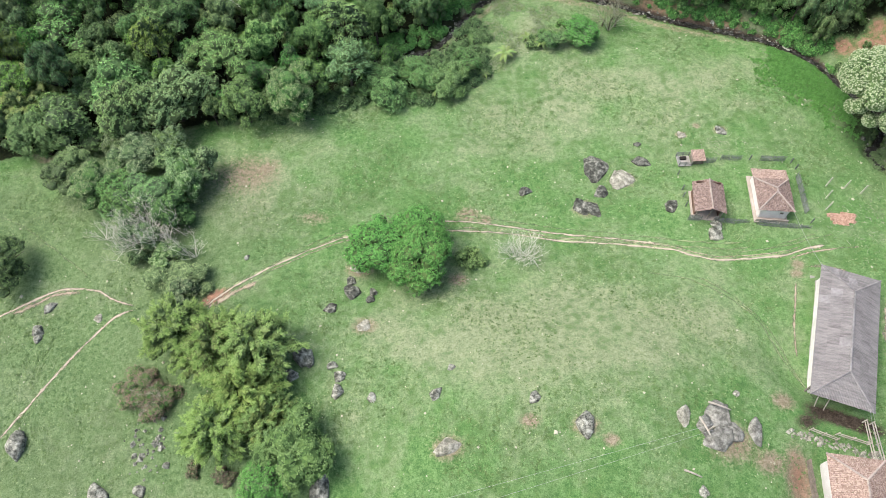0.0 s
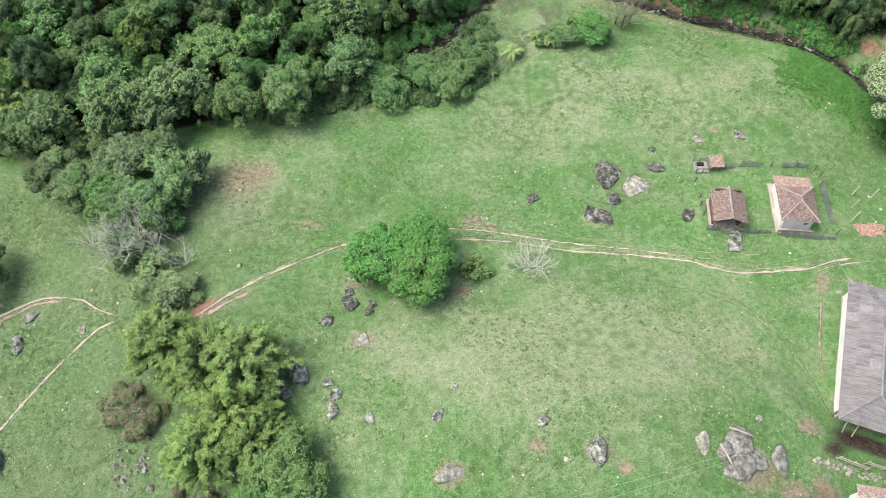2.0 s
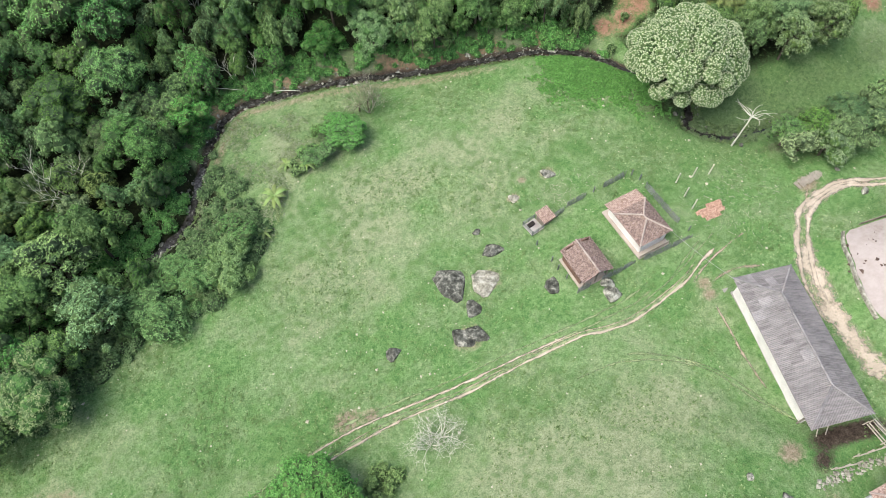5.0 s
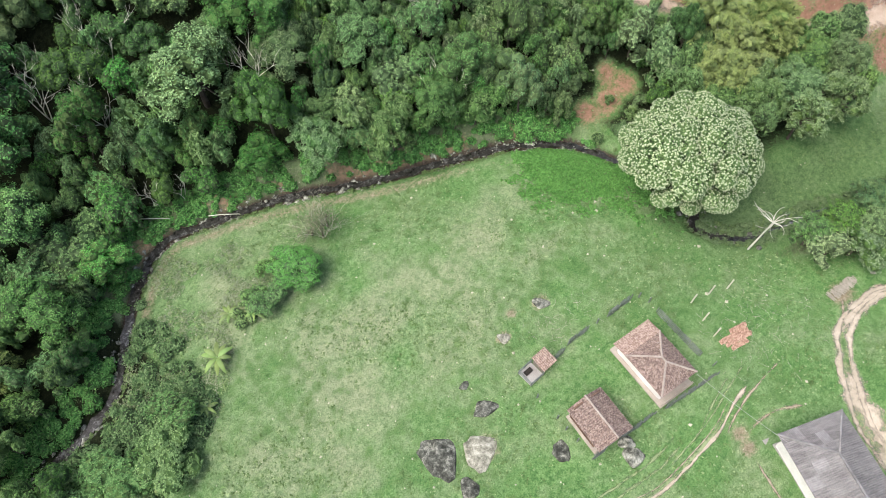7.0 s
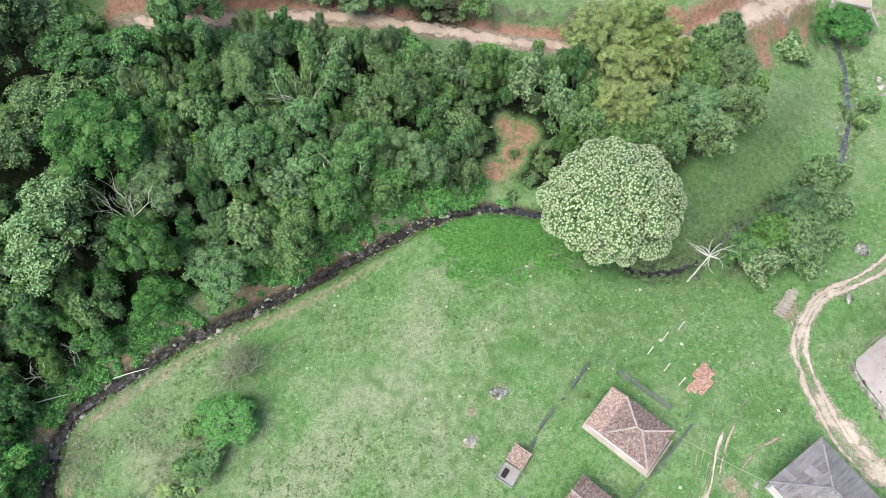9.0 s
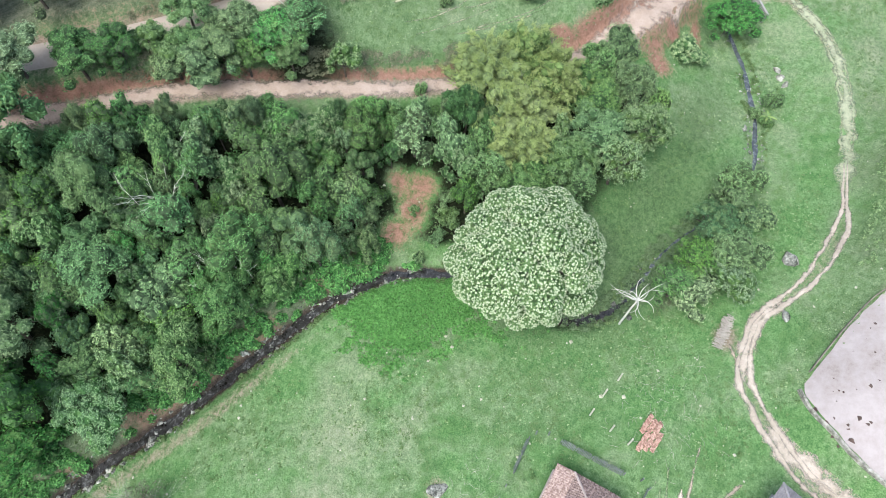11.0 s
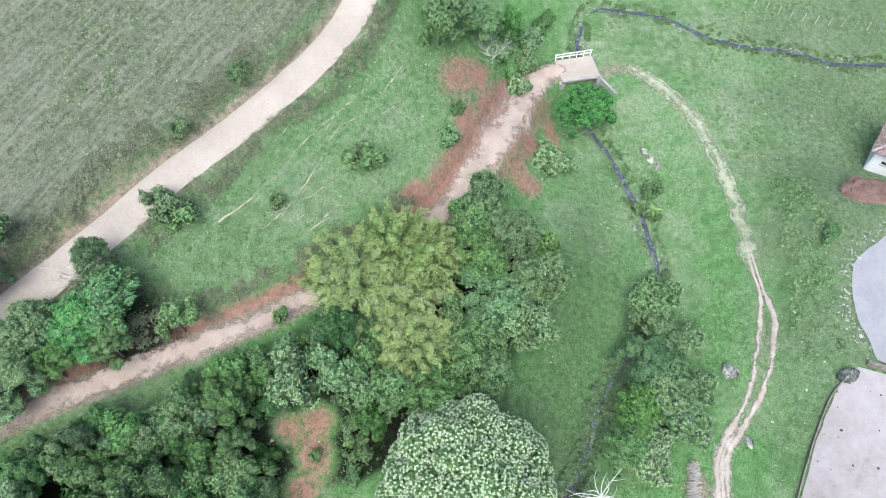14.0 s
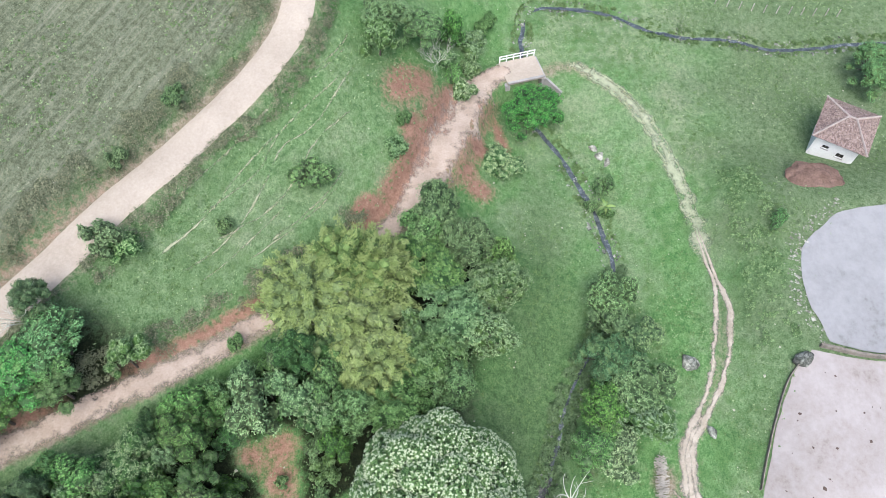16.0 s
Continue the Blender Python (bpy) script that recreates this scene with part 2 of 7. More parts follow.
def ground_material():
    m, nt, b = material("meadow_ground", 0.95, 0.1)
    p = coords(nt)
    tuft = noise_tex(nt, p, 1.9, 7, 0.78)
    fine = noise_tex(nt, p, 6.5, 4, 0.8)
    broad = noise_tex(nt, p, 0.11, 4, 0.55)
    speck = noise_tex(nt, p, 2.6, 2, 0.5)

    def attr(name):
        a = nt.nodes.new("ShaderNodeAttribute")
        a.attribute_name = name
        return a.outputs["Fac"]

    def rough_mask(name, amount=0.55):
        """the mask with a torn edge"""
        n = maths(nt, "MULTIPLY", maths(nt, "SUBTRACT", tuft, 0.5), amount * 2.2)
        v = maths(nt, "ADD", attr(name), n)
        return maths(nt, "MULTIPLY", maths(nt, "SUBTRACT", v, 0.3), 2.5, True)

    f = maths(nt, "ADD", maths(nt, "MULTIPLY", tuft, 0.55), maths(nt, "MULTIPLY", fine, 0.45))
    f = maths(nt, "ADD", maths(nt, "MULTIPLY", maths(nt, "SUBTRACT", f, 0.5), 1.75), 0.5)
    green = ramp(nt, f, [(0.34, (0.068, 0.128, 0.046)), (0.5, (0.13, 0.217, 0.09)), (0.66, (0.212, 0.306, 0.146))])
    straw = ramp(nt, f, [(0.34, (0.13, 0.178, 0.086)), (0.5, (0.21, 0.256, 0.148)), (0.66, (0.29, 0.326, 0.21))])
    fresh = ramp(nt, f, [(0.36, (0.052, 0.122, 0.037)), (0.5, (0.1, 0.2, 0.066)), (0.66, (0.17, 0.284, 0.112))])
    c = mix(nt, maths(nt, "MULTIPLY", maths(nt, "SUBTRACT", broad, 0.45), 5.0, True), fresh, green)
    dry = maths(nt, "ADD", attr("dry"), maths(nt, "MULTIPLY", maths(nt, "SUBTRACT", noise_tex(nt, p, 0.16, 8, 0.72), 0.43), 2.9))
    c = mix(nt, maths(nt, "MULTIPLY", maths(nt, "SUBTRACT", dry, 0.2), 1.3, True), c, straw)
    # tussocks of a deeper green, closer in some parts than in others
    tussock = maths(nt, "ADD", noise_tex(nt, p, 0.95, 4, 0.62), maths(nt, "MULTIPLY", maths(nt, "SUBTRACT", noise_tex(nt, p, 0.07, 2), 0.5), 0.45))
    c = mix(nt, maths(nt, "MULTIPLY", maths(nt, "MULTIPLY", maths(nt, "SUBTRACT", tussock, 0.535), 9.0, True), 0.66), c, ramp(nt, f, [(0.3, (0.036, 0.09, 0.023)), (0.6, (0.082, 0.165, 0.05))]))
    olive = ramp(nt, f, [(0.32, (0.062, 0.074, 0.042)), (0.5, (0.128, 0.145, 0.09)), (0.68, (0.22, 0.232, 0.155))])
    # old furrows on the hill field
    furrow = noise_tex(nt, stretched(nt, p, 24, (0.12, 2.2, 0.5)), 1.0, 5, 0.75)
    hill = maths(nt, "MULTIPLY", maths(nt, "SUBTRACT", attr("olive"), 0.8), 5.0, True)
    olive = mix(nt, maths(nt, "MULTIPLY", maths(nt, "MULTIPLY", maths(nt, "SUBTRACT", furrow, 0.51), 4.5, True), hill), olive, (0.225, 0.228, 0.168))
    olive = mix(nt, maths(nt, "MULTIPLY", maths(nt, "MULTIPLY", maths(nt, "SUBTRACT", 0.46, furrow), 4.5, True), hill), olive, (0.07, 0.082, 0.05))
    c = mix(nt, maths(nt, "MULTIPLY", attr("olive"), 1.0, True), c, olive)
    c = mix(nt, maths(nt, "MULTIPLY", attr("dark_grass"), 0.75), c, ramp(nt, f, [(0.34, (0.04, 0.07, 0.027)), (0.5, (0.068, 0.112, 0.046)), (0.66, (0.11, 0.165, 0.075))]))
    bare = ramp(nt, f, [(0.33, (0.13, 0.12, 0.075)), (0.5, (0.225, 0.19, 0.135)), (0.68, (0.33, 0.285, 0.22))])
    c = mix(nt, rough_mask("bare"), c, bare)
    red = ramp(nt, f, [(0.24, (0.145, 0.078, 0.055)), (0.5, (0.26, 0.15, 0.107)), (0.76, (0.365, 0.24, 0.182))])
    c = mix(nt, rough_mask("red", 0.7), c, red)
    mud = ramp(nt, f, [(0.33, (0.02, 0.015, 0.012)), (0.5, (0.045, 0.034, 0.027)), (0.7, (0.11, 0.09, 0.073))])
    c = mix(nt, rough_mask("mud"), c, mud)
    # leaf litter, darkened almost to black to paint the shade between crowns
    shaded_litter = ramp(nt, f, [(0.33, (0.006, 0.009, 0.004)), (0.5, (0.013, 0.018, 0.008)), (0.7, (0.032, 0.038, 0.018))])
    c = mix(nt, rough_mask("shaded_litter"), c, shaded_litter)
    dots = maths(nt, "MULTIPLY", maths(nt, "SUBTRACT", 0.36, speck), 9.0, True)
    c = mix(nt, maths(nt, "MULTIPLY", dots, 0.18), c, (0.035, 0.065, 0.025))
    nt.links.new(c, b.inputs["Base Color"])
    bump(nt, b, f, 0.9, 0.16)
    return m


GROUND = ground_material()

# ---------- the lie of the land ----------
STREAM = [(-60, 66), (-45, 72), (-30, 78), (-16, 83), (-8, 85.2), (-3.8, 86.4), (-0.4, 88.4), (2.3, 92.3), (4.6, 95.5), (7.2, 98.3), (10.5, 100.9), (13.6, 101.6),
          (16.8, 100.6), (21, 99.3), (25.5, 97.7), (30, 95.6), (36.3, 92), (42.7, 89.1), (47.2, 87), (51.8, 84.9), (55.7, 82.3), (58.6, 79.6), (60.4, 76.6), (61.2, 74.6), (62.8, 72.4), (64.6, 69.6), (64.8, 66), (63.4, 63.6)]
STREAM += [(61.6, 61.9), (62.4, 59.6), (64.2, 57.4), (66.3, 56.3), (69.2, 55.4), (72.2, 54.6), (75.6, 53.2), (78.9, 51.2), (83, 49.2), (88.3, 48.3), (92.3, 49.1), (95.5, 49.9), (98.6, 51.3), (102.5, 53), (105, 54.6), (109, 57)]
STREAM += [(113, 57.4), (117, 57.2), (120, 57), (122.9, 56.6), (125, 55), (125.4, 49.6), (124.4, 45.1), (122, 41), (120.7, 36.2), (120.4, 30.6), (119, 25.8), (119.1, 21), (120, 15.5), (121, 5), (124, -10)]
LOW_ROAD = [(113.4, 57.4, 3.55), (112.4, 60.6, 3.6), (109.8, 62.6, 3.9), (105.4, 64.3, 4.9), (99.8, 66.2, 5.9), (94.6, 68.5, 6.1), (89.8, 71.2, 6.0), (84, 76.6, 6.5), (78.6, 82.2, 7.4),
            (75.6, 85.6, 8.2), (72.8, 89.4, 9.1), (69.9, 93.6, 10.0), (67.3, 97.2, 10.7), (64.8, 101, 11.6), (60, 106.5, 12.6), (54, 112.5, 13.4), (46, 120, 14.8)]
UP_ROAD = [(128, 82.5, 17.6), (118, 81.6, 16.9), (110.2, 81.6, 16.3), (105.8, 82.3, 15.8), (100.9, 84.5, 15.3), (96.7, 87.1, 15.0), (90.7, 91.2, 14.8), (85.7, 95, 14.8), (80.6, 98.0, 14.9), (76.6, 100.5, 15.0), (70.3, 104.8, 15.1), (62.2, 111.7, 15.5), (57.5, 116, 16.0), (40, 132, 19.0)]
TRACK = [(113.8, 55.6), (115.4, 52.8), (115.3, 50.2), (111.7, 46), (107.6, 43.3), (102, 41.1), (96.7, 40.0), (89.8, 39.1), (84, 38.4), (80.6, 38.7), (76.9, 39.5), (73.6, 40.9), (69.7, 43.3), (66.8, 43.8), (63, 43.5), (60.3, 41.6), (58.1, 39.4), (55.5, 36), (54, 30)]


def smooth(a, b, v):
    t = np.clip((v - a) / (b - a), 0, 1)
    return t * t * (3 - 2 * t)


def near(x, y, line):
    """distance to a line, and the height that the line has there"""
    x, y = np.asarray(x, float), np.asarray(y, float)
    best = np.full(x.shape, 1e9)
    z = np.zeros(x.shape)
    for a, b in zip(line[:-1], line[1:]):
        dx, dy = b[0] - a[0], b[1] - a[1]
        u = np.clip(((x - a[0]) * dx + (y - a[1]) * dy) / (dx * dx + dy * dy), 0, 1)
        d = np.hypot(x - a[0] - u * dx, y - a[1] - u * dy)
        hit = d < best
        best = np.where(hit, d, best)
        if len(a) > 2:
            z = np.where(hit, a[2] + u * (b[2] - a[2]), z)
    return best, z


def swell(x, y, cx, cy, rx, ry, power=1.0):
    return np.exp(-((((x - cx) / rx) ** 2 + ((y - cy) / ry) ** 2) ** power))


def height(x, y, rough=True):
    x, y = np.asarray(x, float), np.asarray(y, float)
    z = -0.6 + 3.5 * np.tanh((x - 42) / 36)
    z = z + 7.6 * swell(x, y, 14, 18, 28, 20, 1.25) + 2.0 * swell(x, y, -25, 40, 20, 20)
    z = z + 3.4 * smooth(41, 32.5, y) * smooth(52, 66, x) * smooth(104, 93, x)
    d, _ = near(x, y, STREAM)
    w = 1 - 0.65 * smooth(108, 122, x)
    z = z - w * 1.7 * np.exp(-((d / 10) ** 2))
    s, e = 0.57 * x + 0.82 * y, 0.82 * x - 0.57 * y
    s = s - 12 * smooth(40, 62, e)
    h = np.where(s < 114, 8.75 + 0.7 * (s - 114), np.where(s < 130, 8.75 + 0.51 * (s - 114), 16.9 + 0.3 * (np.minimum(s, 190) - 130)))
    h = np.maximum(h, -40)
    m = np.maximum(z, h)
    z = m + np.log(np.exp(z - m) + np.exp(h - m))
    for line, half in ((LOW_ROAD, 1.3), (UP_ROAD, 2.0)):
        dr, zr = near(x, y, line)
        z = z + (zr - z) * smooth(half + 1.6, half, dr)
    z = z - (0.5 + 0.5 * w) * (1 - 0.6 * smooth(64, 72, x)) * np.exp(-((d / (1.15 - 0.5 * smooth(60, 68, x))) ** 4))
    # level ground under the barn and the house
    for cx, cy, r, zz in ((44.4, 53.3, 4.5, -0.35), (35.9, 52.4, 3.5, -0.75), (47.2, 31.5, 7.5, 0.6), (42.8, 13, 5.0, 1.9)):
        z = z + (zz - z) * smooth(r * 1.5, r * 0.8, np.hypot(x - cx, y - cy))
    if rough:
        z = z + 0.05 * np.sin(x * 1.3 + 1.7 * np.sin(y * 0.7)) * np.sin(y * 1.1 + 1.3 * np.sin(x * 0.6))
    return z


def gz(x, y):
    return float(height(np.array([x]), np.array([y]))[0])


def blob(x, y, cx, cy, rx, ry=None, turn=0.0):
    c, s = math.cos(radians(turn)), math.sin(radians(turn))
    u, v = (x - cx) * c + (y - cy) * s, -(x - cx) * s + (y - cy) * c
    return np.exp(-((u / rx) ** 2 + (v / (ry or rx)) ** 2))


def mesh_from(name, verts, faces, mat, smooth_faces=False):
    me = bpy.data.meshes.new(name)
    me.from_pydata([tuple(v) for v in verts], [], faces)
    me.materials.append(mat)
    if smooth_faces:
        me.polygons.foreach_set("use_smooth", [True] * len(me.polygons))
    me.update()
    return me


def part(name, data, mat, parent=None, label=""):
    """Links a bmesh or a mesh as ONE object, under a thing or a part."""
    if isinstance(data, bmesh.types.BMesh):
        me = bpy.data.meshes.new(name)
        data.to_mesh(me)
        data.free()
        me.materials.append(mat)
    else:
        me = data
    ob = new(name, me)
    if parent:
        ob.parent = parent
    return tagged(ob, label)


def thing(name, m, label, category, group="", kind=""):
    ob = new(name)
    ob.matrix_world = m
    return tagged(ob, label, category, group, kind)


# one sheet of ground, fine where it is seen, out to the horizon
fine_x, fine_y = np.arange(-84, 142.1, 0.5), np.arange(2, 140.1, 0.5)
far = np.array([3, 8, 16, 30, 60, 120, 300, 800, 2000.0])
gx = np.concatenate([fine_x[0] - far[::-1], fine_x, fine_x[-1] + far])
gy = np.concatenate([fine_y[0] - far[::-1], fine_y, fine_y[-1] + far])
GX, GY = np.meshgrid(gx, gy)
PX, PY = GX.ravel(), GY.ravel()
PZ = height(PX, PY)
nx, ny = len(gx), len(gy)
idx = np.arange(nx * ny).reshape(ny, nx)
quads = np.stack([idx[:-1, :-1], idx[:-1, 1:], idx[1:, 1:], idx[1:, :-1]], -1).reshape(-1, 4)
me = bpy.data.meshes.new("ground")
me.vertices.add(nx * ny)
me.vertices.foreach_set("co", np.stack([PX, PY, PZ], -1).ravel())
me.loops.add(quads.size)
me.loops.foreach_set("vertex_index", quads.ravel().astype(np.int32))
me.polygons.add(len(quads))
me.polygons.foreach_set("loop_start", np.arange(0, quads.size, 4, dtype=np.int32))
me.update(calc_edges=True)
me.polygons.foreach_set("use_smooth", [True] * len(quads))
me.materials.append(GROUND)
SD, _ = near(PX, PY, STREAM)
LD, _ = near(PX, PY, LOW_ROAD)
UD, _ = near(PX, PY, UP_ROAD)
TD, _ = near(PX, PY, TRACK)
S_ = 0.57 * PX + 0.82 * PY


def side(x, y, line):
    """positive on the left of the nearest stretch of a line"""
    best = np.full(x.shape, 1e9)
    s = np.zeros(x.shape)
    for a, b in zip(line[:-1], line[1:]):
        dx, dy = b[0] - a[0], b[1] - a[1]
        l = math.hypot(dx, dy)
        u = np.clip(((x - a[0]) * dx + (y - a[1]) * dy) / l ** 2, 0, 1)
        d = np.hypot(x - a[0] - u * dx, y - a[1] - u * dy)
        s = np.where(d < best, (dx * (y - a[1]) - dy * (x - a[0])) / l, s)
        best = np.minimum(best, d)
    return s


NORTH = side(PX, PY, STREAM) > 0
WEST_EDGE = [(-70, 60), (-58, 63.5), (-49, 63.5), (-39, 66.8), (-33, 69), (-25, 71), (-19, 72), (-12, 74.3), (-8, 73.6), (0.5, 75), (4.9, 78), (8, 82), (7, 90), (6, 96)]
WD = side(PX, PY, WEST_EDGE)
# floor of woods and groves, where the tree shade is painted in
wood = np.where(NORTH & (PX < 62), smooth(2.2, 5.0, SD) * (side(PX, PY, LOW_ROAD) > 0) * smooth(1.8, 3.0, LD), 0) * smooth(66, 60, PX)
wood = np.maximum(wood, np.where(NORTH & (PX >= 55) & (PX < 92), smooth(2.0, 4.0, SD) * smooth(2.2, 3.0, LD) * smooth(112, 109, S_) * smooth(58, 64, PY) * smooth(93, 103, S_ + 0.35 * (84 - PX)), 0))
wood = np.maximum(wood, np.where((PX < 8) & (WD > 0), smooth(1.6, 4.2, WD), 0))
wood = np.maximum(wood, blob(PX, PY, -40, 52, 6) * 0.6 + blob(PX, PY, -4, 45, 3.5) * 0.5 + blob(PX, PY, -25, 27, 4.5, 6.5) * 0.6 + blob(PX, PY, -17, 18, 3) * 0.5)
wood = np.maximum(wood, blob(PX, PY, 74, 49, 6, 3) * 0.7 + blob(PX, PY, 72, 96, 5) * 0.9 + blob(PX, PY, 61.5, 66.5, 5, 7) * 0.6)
soil = np.maximum(np.maximum(blob(PX, PY, 62.4, 81.0, 2.4, 1.8, -30), blob(PX, PY, 65.4, 80.5, 2.8, 2.0, 20)), np.maximum(blob(PX, PY, 68.0, 80.6, 2.2, 1.8, -40), blob(PX, PY, 67.0, 82.8, 1.6, 1.6)))
red = soil * 0.75 + blob(PX, PY, 106.3, 69.2, 3.0, 1.7, -20) * 0.85 + blob(PX, PY, 102.5, 67.9, 2.6, 1.1, -20) * 0.9 + blob(PX, PY, 97.6, 63.9, 2.4, 1.4, -15) * 0.8 + blob(PX, PY, 101.5, 62.6, 1.6, 1.2) + blob(PX, PY, 90.4, 74.0, 2.2, 1.2, -40) * 1.3
red = np.maximum(red, 0.85 * np.maximum(blob(PX, PY, 105.0, 71.0, 4.0, 2.2, -20), blob(PX, PY, 100.0, 69.9, 2.8, 1.2, -15)))
red = np.maximum(red, np.maximum(blob(PX, PY, 96.0, 62.6, 1.6, 2.0) * 0.9, blob(PX, PY, 104.0, 60.0, 4.5, 0.9, 15) * 0.85))
red = np.maximum(red, np.where((LD < 4.2) & (S_ > 60), smooth(2.6, 1.9, LD) * smooth(0.9, 1.3, LD) * (side(PX, PY, LOW_ROAD) < 0) * smooth(108, 100, PX) * 0.8, 0))
red = np.maximum(red, smooth(5.0, 3.0, UD) * (side(PX, PY, UP_ROAD) < 0) * 0.34 * smooth(100, 84, PX))
red = np.maximum(red, smooth(4.5, 1.5, SD) * NORTH * smooth(60, 56, PX) * (0.25 + 0.3 * np.sin(PX * 0.5 + np.sin(PX * 0.23) * 3)))
red = np.maximum(red, smooth(4.4, 2.2, LD) * smooth(89, 94, PX) * smooth(112, 107, PX) * np.where(side(PX, PY, LOW_ROAD) < 0, 0.85, 0.55))
red = np.maximum(red, blob(PX, PY, -29.5, 39, 2.0, 1.0, 30) * 1.1)
bare = np.maximum(np.maximum(blob(PX, PY, -28.5, 59.5, 6.0, 4.5) * 0.72, blob(PX, PY, -26.4, 60.0, 3.2, 1.6, 40) * 0.95), blob(PX, PY, -18, 51.5, 3.2, 1.6) * 0.6)
for cx, cy, r in ((3.5, 52.4, 2.0), (6, 51.5, 1.2), (46, 43, 1.1), (9.5, 21.2, 1.4), (38.5, 24, 1.8), (35, 17, 2.2), (45.5, 41.5, 1.1), (35, 65.2, 1.1), (40.7, 65.8, 1.2), (37.5, 66.8, 0.8),
                  (0.6, 18.5, 2.2), (15.4, 20.6, 1.8), (-9.8, 34.6, 1.9), (-11, 43.3, 2.2), (25.8, 57.7, 2.0), (20, 53, 2.2), (-36.5, 33.5, 1.4), (66, 46, 2.0), (18, 19, 1.2), (31, 19, 3.5), (2, 41.5, 1.6)):
    bare = np.maximum(bare, blob(PX, PY, cx, cy, r, r * 0.75) * 0.85)
bare = np.maximum(bare, np.exp(-((TD / 1.7) ** 2)) * 0.4 * smooth(90, 80, PX))
bare = np.maximum(bare, np.exp(-((TD / 1.3) ** 2)) * 0.62 * smooth(100, 112, PX))
bare = np.maximum(bare, np.exp(-((SD - 2.3) / 0.9) ** 2) * 0.6 * (~NORTH) * smooth(58, 40, PX))
bare = np.maximum(bare, smooth(1.9, 1.2, LD) * 0.75)
bare = np.maximum(bare, smooth(3.4, 2.0, UD) * np.where(side(PX, PY, UP_ROAD) < 0, 0.75, 0.45) * (PX > 55))
bare = np.maximum(bare, blob(PX, PY, 100.5, 65.6, 4.5, 1.9, -20) * 1.1)
dry = 0.95 * blob(PX, PY, 12, 33, 26, 10) + 0.62 * blob(PX, PY, 26, 72, 26, 12) + 0.55 * blob(PX, PY, 14, 87, 8, 6) + 0.6 * blob(PX, PY, -28, 57, 12, 8)
dry = np.maximum(dry, 0.1 * blob(PX, PY, 62, 52, 10, 5) - 0.5 * blob(PX, PY, 46, 45, 10, 7))
dry = dry - 0.4 * blob(PX, PY, 70, 58, 9, 6) + 0.35 * smooth(84, 98, PX) * smooth(30, 40, PY) * smooth(62, 54, PY) - 0.5 * blob(PX, PY, 66, 39, 4, 4) - 0.4 * blob(PX, PY, 44, 55, 5, 6)
olive = smooth(1.8, 4.0, UD) * (side(PX, PY, UP_ROAD) < 0) * 1.0
olive = np.maximum(olive, 0.28 * smooth(110, 118, S_) * (side(PX, PY, UP_ROAD) > 0) * smooth(112, 104, PX))
olive = np.maximum(olive, 0.75 * smooth(6, 2, SD) * NORTH * smooth(62, 56, PX))
olive = np.maximum(olive, 0.55 * smooth(42, 30, PY + 2 * np.sin(PX * 0.6)) * smooth(60, 78, PX))
olive = np.maximum(olive, 0.4 * smooth(-14, -34, PX) * smooth(62, 54, PY))
mud = blob(PX, PY, 43.6, 22.8, 3.2, 1.2, -18) * 0.95 + blob(PX, PY, 47.6, 21.3, 2.8, 1.0, -18) * 0.95 + blob(PX, PY, 40.6, 21.6, 1.6, 1.0) * 0.8
bare = np.maximum(bare, blob(PX, PY, 38.2, 15.5, 1.7, 3.4) * 1.2)
red = np.maximum(red, blob(PX, PY, 38.2, 15.5, 1.5, 3.2) * 0.62)
mud = np.maximum(mud, blob(PX, PY, 70, 51.5, 7, 1.2, -20) * 0.6)
mud = np.maximum(mud, np.exp(-((SD / (0.95 - 0.58 * smooth(60, 68, PX))) ** 4)) * (0.9 - 0.45 * smooth(64, 72, PX) - 0.3 * smooth(69, 73, PX) * smooth(86, 80, PX)))
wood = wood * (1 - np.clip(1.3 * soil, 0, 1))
# stretches of darker green grass by the brook
dark_grass = np.clip(blob(PX, PY, 77, 57.5, 13, 5.5, -10) + blob(PX, PY, 66, 60.5, 5, 5) + 0.6 * blob(PX, PY, 92, 56, 8, 3), 0, 1)
for name, v in (("dark_grass", dark_grass), ("shaded_litter", wood), ("red", red), ("bare", bare), ("dry", dry), ("olive", olive), ("mud", mud)):
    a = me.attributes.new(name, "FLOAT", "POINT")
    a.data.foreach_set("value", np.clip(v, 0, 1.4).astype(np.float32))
tagged(new("ground", me), "rolling green pasture with bare and dry patches", "ground", kind="structure")


def resample(line, step=0.6):
    """a smooth curve through a line's corners"""
    pts = [Vector((p[0], p[1], 0)) for p in line]
    pts = [2 * pts[0] - pts[1]] + pts + [2 * pts[-1] - pts[-2]]
    out = []
    for i in range(1, len(pts) - 2):
        a, b, c, d = pts[i - 1 : i + 3]
        n = max(2, int((c - b).length / step))
        for k in range(n):
            t = k / n
            out.append(0.5 * (2 * b + (c - a) * t + (2 * a - 5 * b + 4 * c - d) * t * t + (3 * b - a - 3 * c + d) * t ** 3))
    out.append(pts[-2])
    return out


